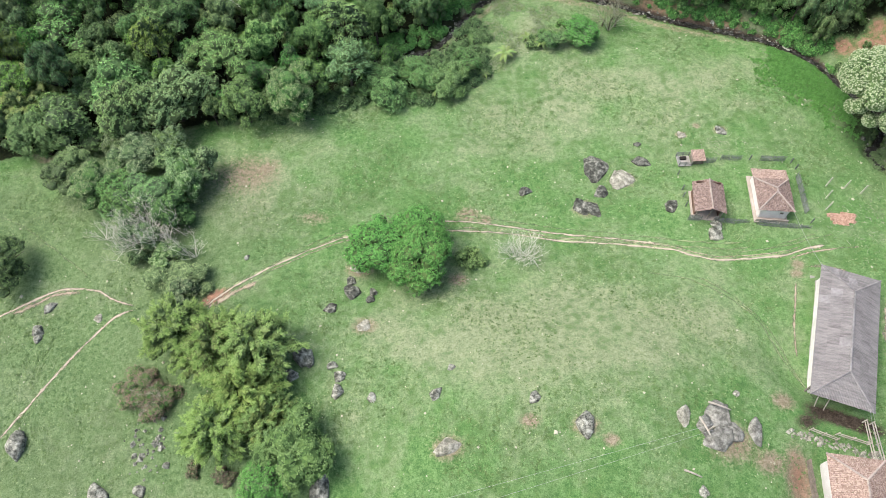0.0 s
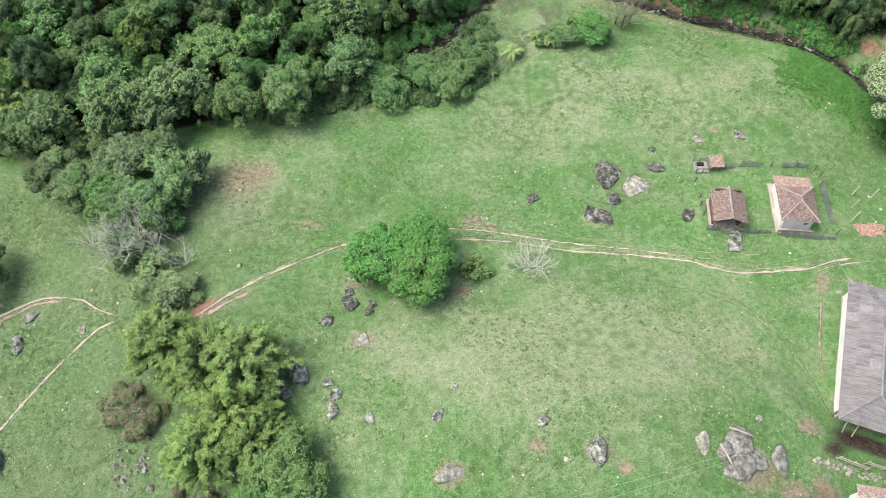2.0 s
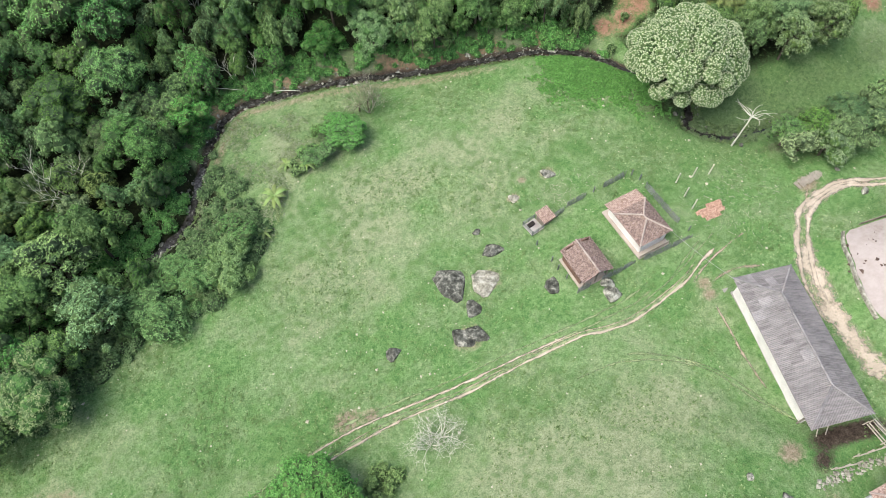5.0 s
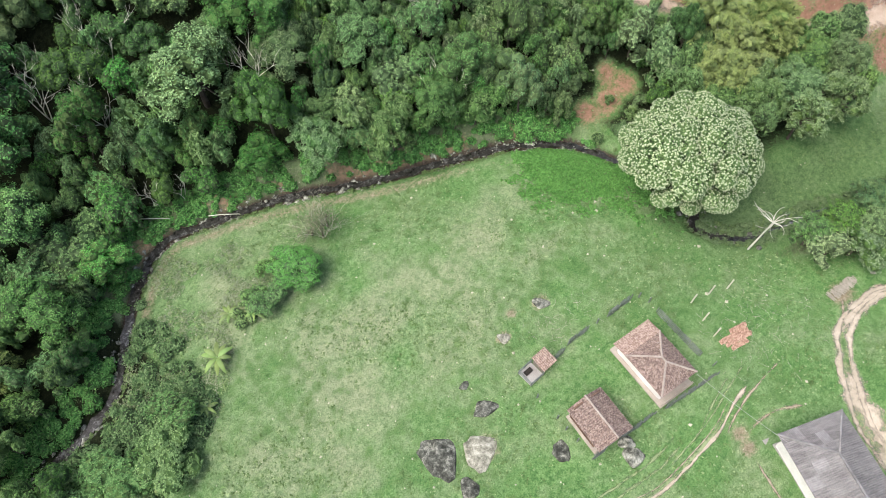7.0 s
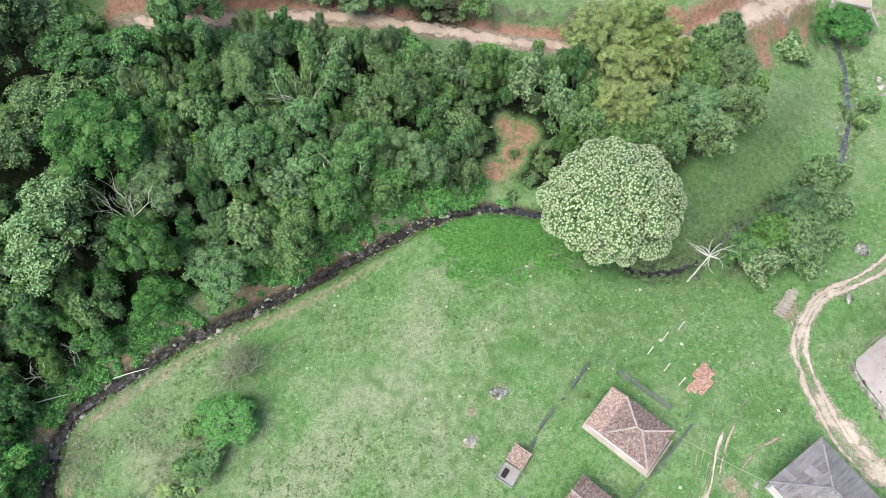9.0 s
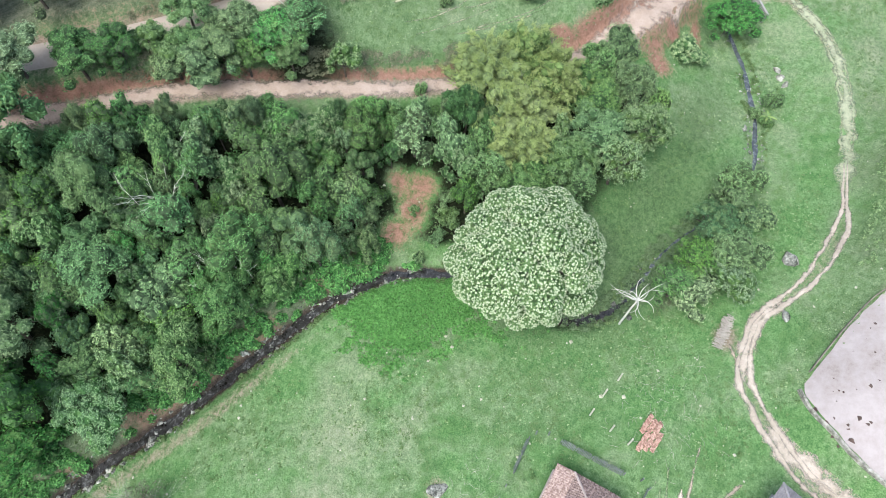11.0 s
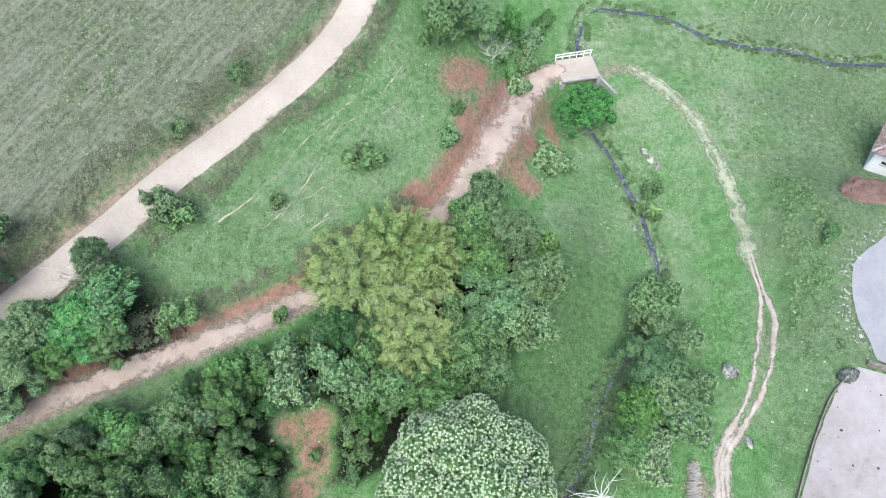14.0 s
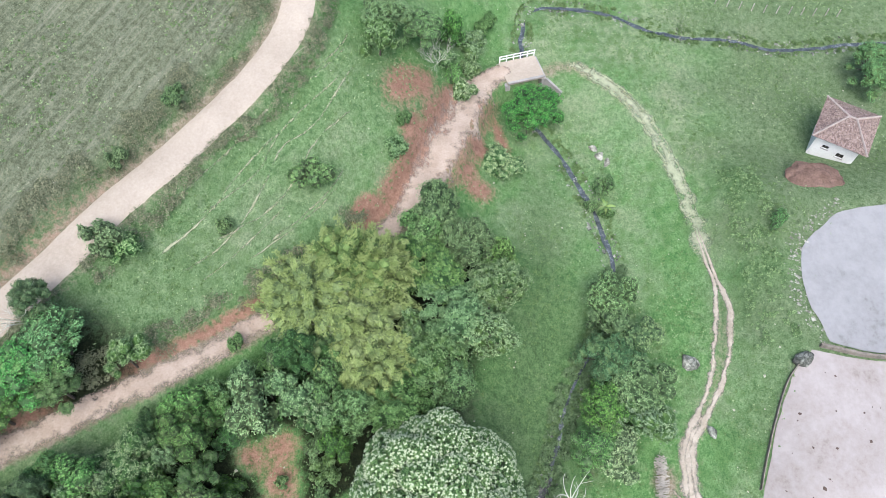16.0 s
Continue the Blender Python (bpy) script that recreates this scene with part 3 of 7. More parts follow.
def ribbon(name, line, half, mat, lift=0.05, ragged=0.15, step=0.6, across=4, level=None, seed=0.0, shift=0.0, fade=2.0):
    """A strip laid on the ground along a line, with uneven edges and a slight crown."""
    pts = resample(line, step)
    verts, faces = [], []
    for i, p in enumerate(pts):
        t = (pts[min(i + 1, len(pts) - 1)] - pts[max(i - 1, 0)]).normalized()
        nrm = Vector((-t.y, t.x, 0))
        n1 = noise.noise(Vector((i * step * 0.55, seed, 0))) + 0.6 * noise.noise(Vector((i * step * 1.6, seed, 3)))
        n2 = noise.noise(Vector((i * step * 0.55, seed + 9, 0))) + 0.6 * noise.noise(Vector((i * step * 1.6, seed + 9, 3)))
        hw = half(p.x) if callable(half) else half
        wl, wr = hw * (1 + ragged * 2 * n1), hw * (1 + ragged * 2 * n2)
        for k in range(across + 1):
            u = -wl + (wl + wr) * k / across
            q = p + nrm * (u + (shift(p.x) if callable(shift) else shift))
            edge = abs(2 * k / across - 1)
            verts.append([q.x, q.y, lift * (1 - 0.9 * edge ** 3)])
    v = np.array(verts)
    v[:, 2] += height(v[:, 0], v[:, 1]) if level is None else 0
    if level is not None:
        v[:, 2] = level(v)
    w = across + 1
    for i in range(len(pts) - 1):
        for k in range(across):
            a = i * w + k
            faces.append((a, a + 1, a + w + 1, a + w))
    me = mesh_from(name, v, faces, mat, True)
    e = me.attributes.new("edge", "FLOAT", "POINT")
    run = np.arange(len(pts)) * step
    fade = min(fade, run[-1] * 0.35)
    ends = np.clip(1 - np.minimum(run, run[-1] - run) / max(fade, 0.01), 0, 1) * 1.6
    e.data.foreach_set("value", (np.abs(2 * np.arange(w) / across - 1)[None] + ends[:, None]).ravel().astype(np.float32))
    return me


tagged(new("road_upper", ribbon("road_upper", UP_ROAD, 1.75, DIRT_PINK, 0.24, 0.025, across=8)), "pale pinkish dirt road along the hillside", "road", kind="structure")
tagged(new("road_lower", ribbon("road_lower", LOW_ROAD, lambda x: 1.3 + 1.1 * float(smooth(90, 98, x) * smooth(113, 109, x)), WORN_PINK, 0.09, 0.16, across=6, seed=3)), "narrow dirt road cut into a red bank", "road", kind="structure")
for sh, sd in ((0.6, 1.0), (-0.6, 5.0)):
    tagged(new("track_faint", ribbon("track_faint", TRACK[1:8], 0.42, TROD, 0.05, 0.4, 0.4, 6, seed=sd, shift=sh, fade=5)), "faint pale wheel rut in the grass", "track", "wheel ruts", "structure")
    tagged(new("track_to_bridge", ribbon("track_to_bridge", TRACK[6:], lambda x: 0.12 + 0.2 * float(smooth(92, 80, x)) + 0.1 * float(smooth(76, 70, x)), WORN, 0.08, 0.3, 0.5, 4, seed=sd, shift=lambda x, k=sh: k * (1.0 - 0.35 * float(smooth(78, 71, x) * smooth(63, 67, x)) - 0.75 * float(smooth(82, 86, x))), fade=6)), "pale wheel rut of a farm track in grass", "track", "wheel ruts", "structure")
tagged(new("track_yard", ribbon("track_yard", TRACK[11:16], 0.85, WORN, 0.06, 0.3, 0.5, 6, seed=8, fade=4)), "trampled pale dirt of a farm track", "track", kind="structure")
tagged(new("track_barn", ribbon("track_barn", [(60.3, 41.6), (58.1, 39.4), (56.2, 36), (55, 32), (54, 27), (52.5, 22)], 1.35, WORN, 0.055, 0.25, 0.5, 6, seed=41, fade=3)), "broad worn dirt track beside the barn", "track", kind="structure")
tagged(new("track_bridge_end", ribbon("track_bridge_end", [(113.9, 55.2)] + TRACK[1:9], 1.05, WORN_PALE, 0.06, 0.25, 0.5, 6, seed=12, fade=6)), "pale worn track leaving the bridge", "track", kind="structure")
MEADOW_TRACK = [(-31.5, 37), (-26.8, 40.7), (-21.5, 44.1), (-13, 48.4), (-5, 49.6), (0.7, 49.7), (8.3, 49.2), (15.7, 47.7), (23.1, 46.9), (30.2, 45.8), (33.5, 44.6), (37, 43.9), (44.1, 44.3), (48, 45.3), (51.4, 45.9)]
UPPER_RUT = [(-24, 43.6), (-13.1, 49.5), (-3.2, 51.3), (3, 51.2), (8.3, 50.4), (15.8, 48.9), (23.2, 47.8), (30, 46.6), (38, 45.6), (44, 46.4)]
FOOTPATH = [(-57, 14), (-52.3, 22), (-47.7, 29.6), (-44.6, 34), (-41.7, 37), (-38.8, 37.7)]
FOOTPATH_W = [(-60, 35.5), (-57.4, 37.3), (-51, 40.7), (-46, 40.6), (-42.9, 39.1), (-38.8, 37.7)]
for line, half, mat, label in ((MEADOW_TRACK, 0.21, WORN, "pale wheel rut across the pasture"), (UPPER_RUT[2:8], 0.2, WORN, "pale wheel rut across the pasture"), (FOOTPATH, 0.24, WORN, "narrow cattle path worn into grass"), (FOOTPATH_W, 0.24, WORN, "narrow cattle path worn into grass")):
    tagged(new("path", ribbon("path", line, half, mat, 0.05, 0.3, 0.4, 4, seed=half * 50)), label, "path", "worn paths", "structure")
for line, half, mat, sh, sd in ((MEADOW_TRACK[4:], 0.1, WORN_THIN, 0.55, 21.0), (MEADOW_TRACK[1:6], 0.13, WORN_THIN, -0.5, 23.0), (UPPER_RUT, 0.28, TROD_FAINT, 0.0, 25.0), (UPPER_RUT[2:], 0.22, TROD_FAINT, 0.9, 27.0), (MEADOW_TRACK, 0.5, TROD_FAINT, 0.2, 29.0)):
    tagged(new("path", ribbon("path", line, half, mat, 0.04, 0.35, 0.4, 4, seed=sd, shift=sh, fade=5)), "faint strand of wheel ruts across the pasture", "path", "worn paths", "structure")
GRASS_RUTS = ([(36, 44.9), (44, 45.6), (51, 47.2), (55, 47.4)], [(40, 44.6), (46.5, 46.6), (52, 48.2)], [(-66, 53.5), (-60, 51.5), (-54, 47.6), (-48.5, 43.5), (-45, 40.5)], [(44, 22.5), (41.5, 28), (39.8, 33.5), (35.5, 39.5), (30, 42.5)], [(43, 24), (40.4, 30), (38, 36), (32, 40.8), (24, 42.5)])
for line in GRASS_RUTS:
    tagged(new("path", ribbon("path", line, 0.2, TROD_FAINT, 0.04, 0.4, 0.4, 4, seed=line[0][1], fade=4)), "faint trodden line through the pasture grass", "path", "worn paths", "structure")
for line, half in (([(-31.5, 36.4), (-27.5, 39.3), (-23, 42)], 0.7), ([(-57.4, 36.6), (-51, 40), (-46, 40.1)], 0.5)):
    tagged(new("path", ribbon("path", line, half, WORN_THIN, 0.045, 0.3, 0.4, 6, seed=half * 31)), "broad bare stretch of a path", "path", "worn paths", "structure")
for line, half in (([(44, 43.4), (48.3, 44.7), (52.8, 45.2), (56, 45.3)], 0.2), ([(45.3, 41.5), (44.2, 38), (42.8, 33), (42.2, 28.5)], 0.22), ([(45.2, 41.6), (47.5, 42.6), (51, 42), (54, 40)], 0.3), ([(62.2, 41), (63.8, 44.2), (66.6, 46.2)], 0.3)):
    tagged(new("path", ribbon("path", line, half, WORN_THIN, 0.05, 0.3, 0.4, 4, seed=line[0][0])), "short worn path near the barn", "path", "worn paths", "structure")


bed = np.array([[p.x, p.y] for p in resample(STREAM, 0.6)])
bed_z = height(bed[:, 0], bed[:, 1], False)
bed_z = np.convolve(np.pad(bed_z, 6, "edge"), np.ones(13) / 13, "valid") + 0.22 - 0.1 * smooth(64, 72, bed[:, 0])


def water_level(v):
    n = len(v) // len(bed)
    return np.repeat(bed_z, n)


water = ribbon("stream_water", STREAM, lambda x: 0.5 - 0.24 * float(smooth(60, 68, x)) - 0.12 * float(smooth(70, 73, x) * smooth(86, 80, x)), WATER, 0, 0.5, 0.6, 2, water_level, seed=4)
water.materials.append(BROOK_WATER)
for face in water.polygons:
    face.material_index = int(face.center.x > 66)
tagged(new("stream_water", water), "narrow dark shallow stream winding between banks", "stream", kind="structure")

# ---------- plants: makers ----------
RNG = np.random.default_rng(7)


def unit(v):
    return v / np.maximum(np.linalg.norm(v, axis=-1, keepdims=True), 1e-6)


def leaf_mesh(name, pos, nrm, length, width, mat, along=None, rng=RNG, extra=None):
    """Pointed leaves, each a face of its own, at the places and facings given."""
    n = len(pos)
    t = unit(np.cross(nrm, rng.normal(size=(n, 3)))) if along is None else unit(along)
    b = unit(np.cross(nrm, t))
    l = (length * rng.uniform(0.7, 1.3, n))[:, None] / 2
    w = (width * rng.uniform(0.7, 1.3, n))[:, None] / 2
    v = np.stack([pos - t * l + b * w, pos + t * l - unit(nrm) * l * 0.2, pos - t * l - b * w], 1).reshape(-1, 3)
    return face_mesh(name, v, mat, extra)


def face_mesh(name, v, mat, extra=None):
    """Loose triangles as one mesh; extra: triangles of dark hulls that paint inner shade."""
    first = len(v) // 3
    if extra is not None:
        v = np.concatenate([v, extra])
    n = len(v) // 3
    me = bpy.data.meshes.new(name)
    me.vertices.add(3 * n)
    me.vertices.foreach_set("co", v.ravel())
    me.loops.add(3 * n)
    me.loops.foreach_set("vertex_index", np.arange(3 * n, dtype=np.int32))
    me.polygons.add(n)
    me.polygons.foreach_set("loop_start", np.arange(0, 3 * n, 3, dtype=np.int32))
    me.update(calc_edges=True)
    me.materials.append(mat)
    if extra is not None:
        me.materials.append(LEAF_SHADE)
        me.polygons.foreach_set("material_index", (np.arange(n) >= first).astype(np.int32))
    return me


class Tubes:
    """Tapered round limbs, gathered in one mesh."""

    def __init__(self):
        self.v, self.f = [], []

    def add(self, pts, r0, r1, sides=6):
        base = len(self.v)
        for i, p in enumerate(pts):
            t = (pts[min(i + 1, len(pts) - 1)] - pts[max(i - 1, 0)]).normalized()
            a = t.orthogonal().normalized()
            b = t.cross(a)
            r = r0 + (r1 - r0) * i / (len(pts) - 1)
            for k in range(sides):
                q = p + (a * math.cos(2 * math.pi * k / sides) + b * math.sin(2 * math.pi * k / sides)) * r
                self.v.append(tuple(q))
        for i in range(len(pts) - 1):
            for k in range(sides):
                a = base + i * sides + k
                b = base + i * sides + (k + 1) % sides
                self.f.append((a, b, b + sides, a + sides))
        self.f.append(tuple(base + (len(pts) - 1) * sides + k for k in range(sides)))

    def limb(self, start, way, length, r0, r1, bend=0.25, steps=5, sides=6, rise=0.0, rnd=random):
        pts, p, d = [start.copy()], start.copy(), way.normalized()
        for _ in range(steps):
            d = (d + Vector((rnd.uniform(-bend, bend), rnd.uniform(-bend, bend), rnd.uniform(-bend, bend) + rise))).normalized()
            p = p + d * (length / steps)
            pts.append(p.copy())
        self.add(pts, r0, r1, sides)
        return pts, d

    def mesh(self, name, mat):
        return mesh_from(name, self.v, self.f, mat, True)


def lobes_of(rng, count, spread, rise, size, base, squash=0.85):
    """Centres and radii of the clumps that make a crown: a few leading heads, each a bunch of clumps."""
    heads = []
    for k in range(rng.integers(2, 5)):
        a, f = rng.uniform(0, 6.28), rng.uniform(0.15, 0.62)
        heads.append((spread * f * math.cos(a), spread * f * math.sin(a), rng.uniform(0.55, 0.85), rng.uniform(0.75, 1.0)))
    out = []
    for k in range(count):
        hx, hy, w, tall = heads[k % len(heads)]
        a = k * 2.4 + rng.uniform(-0.7, 0.7)
        f = math.sqrt((k + 0.5) / count) * rng.uniform(0.8, 1.12)
        r = spread * w * f
        z = base + rise * tall * max(0.0, 1 - f ** 2) ** 0.6 + rng.uniform(-0.6, 0.5) * size
        s = size * rng.choice((0.6, 0.8, 1.0, 1.3))
        out.append((np.array([hx + r * math.cos(a), hy + r * math.sin(a), z]), np.array([s, s, s * squash])))
    # the crown stands over its trunk and keeps its nominal width
    c = np.array([o[0] for o in out])
    mid = (c.max(0) + c.min(0)) / 2
    k = spread / np.percentile(np.hypot(c[:, 0] - mid[0], c[:, 1] - mid[1]), 88)
    for o in out:
        o[0][:2] = (o[0][:2] - mid[:2]) * k
    return out


def clump_leaves(rng, lobes, total, up=0.35, inner=0.1, spray=6, wide=0.22):
    """Sprays of leaves on the outside of the clumps: places and facings."""
    cs, rs = np.array([c for c, _ in lobes]), np.array([r for _, r in lobes])
    area = rs[:, 0] ** 2
    n = max(1, int(total / spray * 2.6))
    pick = rng.choice(len(lobes), n, p=area / area.sum())
    d = unit(rng.normal(size=(n, 3)) + np.array([0, 0, up * 1.6]))
    ph = rng.uniform(0, 6.3, (len(lobes), 3))[pick]
    k = 1 + 0.14 * np.sin(d[:, 0] * 5 + ph[:, 0]) * np.sin(d[:, 1] * 5 + ph[:, 1]) + 0.1 * np.sin(d[:, 2] * 9 + ph[:, 2])
    s = np.where(rng.random(n) < inner, rng.uniform(0.6, 0.9, n), rng.uniform(0.9, 1.12, n)) * k
    p = cs[pick] + d * rs[pick] * s[:, None]
    # what lies deep inside another clump is not grown
    depth = np.full(n, 9.0)
    for i in range(len(lobes)):
        e = np.linalg.norm((p - cs[i]) / rs[i], axis=1)
        depth = np.where(pick == i, depth, np.minimum(depth, e))
    live = depth > 0.86
    p, d = p[live][: total // spray], d[live][: total // spray]
    m = unit(d + rng.normal(scale=0.35, size=d.shape) + np.array([0, 0, 0.6]))
    p, m = np.repeat(p, spray, 0), np.repeat(m, spray, 0)
    off = rng.normal(size=p.shape)
    off -= m * (off * m).sum(1)[:, None]
    off = unit(off) * (wide * rng.uniform(0.1, 1.0, len(p)) ** 0.7)[:, None]
    p = p + off - np.array([0, 0, 1.0]) * (off ** 2).sum(1)[:, None] * 0.6
    return p, unit(m + off * 0.8 + rng.normal(scale=0.25, size=m.shape))


TREES = {}


def lump_faces(level):
    """The faces of a lump, as loose triangles on the unit ball, in a coarse and a finer form."""
    bm = bmesh.new()
    bmesh.ops.create_icosphere(bm, subdivisions=level, radius=1)
    v = np.array([[list(q.co) for q in f.verts] for f in bm.faces])
    bm.free()
    return v


LUMPS = (lump_faces(1), lump_faces(2))


def lumps(lobes, rng, share=0.9):
    out = []
    lump = LUMPS[1] if len(lobes) <= 36 else LUMPS[0]
    for c, r in lobes:
        a = rng.uniform(0, 6.28)
        m = np.array([[math.cos(a), -math.sin(a), 0], [math.sin(a), math.cos(a), 0], [0, 0, 1]])
        out.append((lump @ m.T * np.asarray(r) * share * rng.uniform(0.92, 1.04) + np.asarray(c)).reshape(-1, 3))
    return np.concatenate(out)


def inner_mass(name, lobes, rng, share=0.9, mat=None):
    """Added hulls inside a crown's clumps, dark in colour to stand for inner shade."""
    return face_mesh(name, lumps(lobes, rng, share), mat or LEAF_SHADE)



def broadleaf(key, seed, leaf_mat, radius=3.5, tall=7.0, lobes=16, leaves=3200, size=0.3, lobe=1.25, low=0.45, up=0.4, slim=0.62):
    """A tree kind: its trunk mesh and its crown mesh, about 3.5 m in radius and 7 m high."""
    rng = np.random.default_rng(seed)
    rnd = random.Random(seed)
    ls = lobes_of(rng, lobes, radius * 0.72, tall * (1 - low) - lobe * 0.9, lobe, tall * low)
    pos, nrm = clump_leaves(rng, ls, int(leaves * 1.12), up)
    crown = leaf_mesh(key + "_crown", pos, nrm, size * 0.82, size * slim * 0.8, leaf_mat, rng=rng)
    tb = Tubes()
    pts, d = tb.limb(Vector((0, 0, -0.4)), Vector((0.05, 0.02, 1)), tall * low + 0.7, 0.22, 0.13, 0.1, 4, 7, 0.1, rnd)
    for c, r in ls[::4]:
        way = Vector(c) - pts[-1]
        tb.limb(pts[-1] - Vector((0, 0, rnd.uniform(0, 0.6))), way, way.length * 1.02, 0.09, 0.025, 0.12, 3, 4, 0, rnd)
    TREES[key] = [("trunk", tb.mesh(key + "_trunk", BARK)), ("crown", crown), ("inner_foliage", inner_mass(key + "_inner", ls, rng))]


for k in range(9):
    broadleaf("forest%d" % k, 10 + k, LEAF_FOREST, lobes=(26, 34, 44, 22, 50, 30, 40, 20, 30)[k], lobe=(0.95, 0.85, 0.72, 1.1, 0.66, 0.9, 0.75, 1.15, 0.9)[k], size=(0.26, 0.22, 0.2, 0.28, 0.19, 0.24, 0.2, 0.28, 0.17)[k], leaves=(3600, 4200, 4800, 3200, 4800, 3900, 4600, 3200, 5400)[k], low=(0.4, 0.34, 0.38, 0.3, 0.42, 0.26, 0.3, 0.4, 0.3)[k], slim=0.62)
for k in range(4):
    broadleaf("forest_young%d" % k, 70 + k, LEAF_FOREST, lobes=(14, 18, 22, 16)[k], lobe=(1.3, 1.15, 1.0, 1.25)[k], size=0.3, leaves=2600, low=0.3, slim=0.6)
    broadleaf("forest_old%d" % k, 80 + k, LEAF_FOREST, lobes=(60, 72, 52, 66)[k], lobe=(0.68, 0.6, 0.74, 0.64)[k], size=0.18, leaves=7600, low=0.34, slim=0.6)
broadleaf("grey0", 31, LEAF_GREY, lobes=30, lobe=0.9, size=0.18, leaves=6000, low=0.35)
broadleaf("grey1", 32, LEAF_GREY, lobes=26, lobe=0.95, size=0.17, leaves=6000, low=0.3)
broadleaf("bright0", 33, LEAF_BRIGHT, lobes=26, lobe=1.05, size=0.24, leaves=5000)
broadleaf("lush0", 39, LEAF_LUSHTREE, lobes=28, lobe=1.1, size=0.2, leaves=7000, low=0.28)
broadleaf("lush1", 43, LEAF_LUSHTREE, lobes=20, lobe=1.3, size=0.24, leaves=6000, low=0.25)
broadleaf("lush_old0", 47, LEAF_LUSHTREE, lobes=58, lobe=0.7, size=0.19, leaves=7600, low=0.34, slim=0.6)
broadleaf("grey_old0", 48, LEAF_GREY, lobes=64, lobe=0.66, size=0.18, leaves=7600, low=0.34, slim=0.6)
broadleaf("dark0", 34, LEAF_DARK, lobes=34, lobe=1.0, size=0.3, leaves=8500, low=0.25, slim=0.4)
for k, (key, mat) in enumerate((("grey0", LEAF_GREY), ("grey1", LEAF_GREY), ("lush0", LEAF_LUSHTREE), ("lush1", LEAF_LUSHTREE), ("bright0", LEAF_BRIGHT))):
    broadleaf(key + "_young", 90 + k, mat, lobes=(20, 24, 18, 22, 20)[k], lobe=(1.1, 0.95, 1.2, 1.0, 1.05)[k], size=0.3, leaves=2700, low=0.28, slim=0.55)
broadleaf("sparse", 44, LEAF_SCRUB, lobes=24, lobe=0.9, size=0.17, leaves=2600, low=0.4)
TREES["sparse"].pop()
broadleaf("shrub0", 35, LEAF_FOREST, tall=3.6, lobes=18, lobe=1.05, size=0.36, leaves=2300, low=0.2)
broadleaf("shrub1", 36, LEAF_BRIGHT, tall=3.6, lobes=16, lobe=1.1, size=0.36, leaves=2300, low=0.2)
broadleaf("shrub2", 37, LEAF_GREY, tall=3.4, lobes=18, lobe=1.0, size=0.36, leaves=2300, low=0.2)
broadleaf("dryshrub", 38, LEAF_DRY, tall=3.2, lobes=34, lobe=0.8, size=0.13, leaves=8000, low=0.2)

for k in range(3):
    broadleaf("west%d" % k, 110 + k, LEAF_WEST, lobes=(34, 46, 28)[k], lobe=(0.85, 0.7, 0.95)[k], size=(0.22, 0.19, 0.25)[k], leaves=(4400, 5000, 4000)[k], low=0.34, slim=0.6)

LABELS = {
    "west": ("forest tree with a yellowish green lumpy crown", "tree"),
    "forest_young": ("slender young forest tree with a lumpy crown", "tree"),
    "forest_old": ("tall old forest tree with a broad lumpy crown", "tree"),
    "forest": ("broadleaf forest tree with a lumpy green crown", "tree"),
    "lush_old": ("tall broad forest tree with a bright green crown", "tree"),
    "grey_old": ("tall broad forest tree with a grey-green crown", "tree"),
    "grey": ("grey-green tree with fine small leaves", "tree"),
    "lush": ("full-crowned bright green broadleaf tree", "tree"),
    "bright": ("bright yellow-green leafy tree", "tree"),
    "sparse": ("thin-leaved grey-green tree with an open crown", "tree"),
    "dark": ("dense dark green broadleaf tree in the pasture", "tree"),
    "shrub0": ("low green leafy shrub", "shrub"),
    "shrub1": ("low bright green leafy shrub", "shrub"),
    "shrub2": ("low grey-green scrubby bush", "shrub"),
    "dryshrub": ("dry reddish-brown shrub with withered leaves", "shrub"),
}


def plant(key, x, y, r, tall=None, group="", sink=0.1):
    """A tree or shrub of one kind, with the crown radius and height given."""
    nominal = 3.6 if "shrub" in key else 7.0
    s = r / 3.5
    h = (tall or nominal * (0.55 + 0.45 * s)) / nominal
    label, category = LABELS.get(key) or LABELS[key.rstrip("0123456789")]
    root = thing("shrub" if category == "shrub" else "tree", Matrix.Translation((x, y, gz(x, y) - sink)) @ Matrix.Rotation(random.uniform(0, 6.28), 4, "Z") @ Matrix.Diagonal((s * random.uniform(0.85, 1.2), s * random.uniform(0.85, 1.2), h, 1)), label, category, group)
    # smaller trees carry fewer, relatively larger leaves
    for name, mesh in TREES[key + "_young" if r < 3.0 and key + "_young" in TREES else key]:
        part(name, mesh, None, root)
    return root


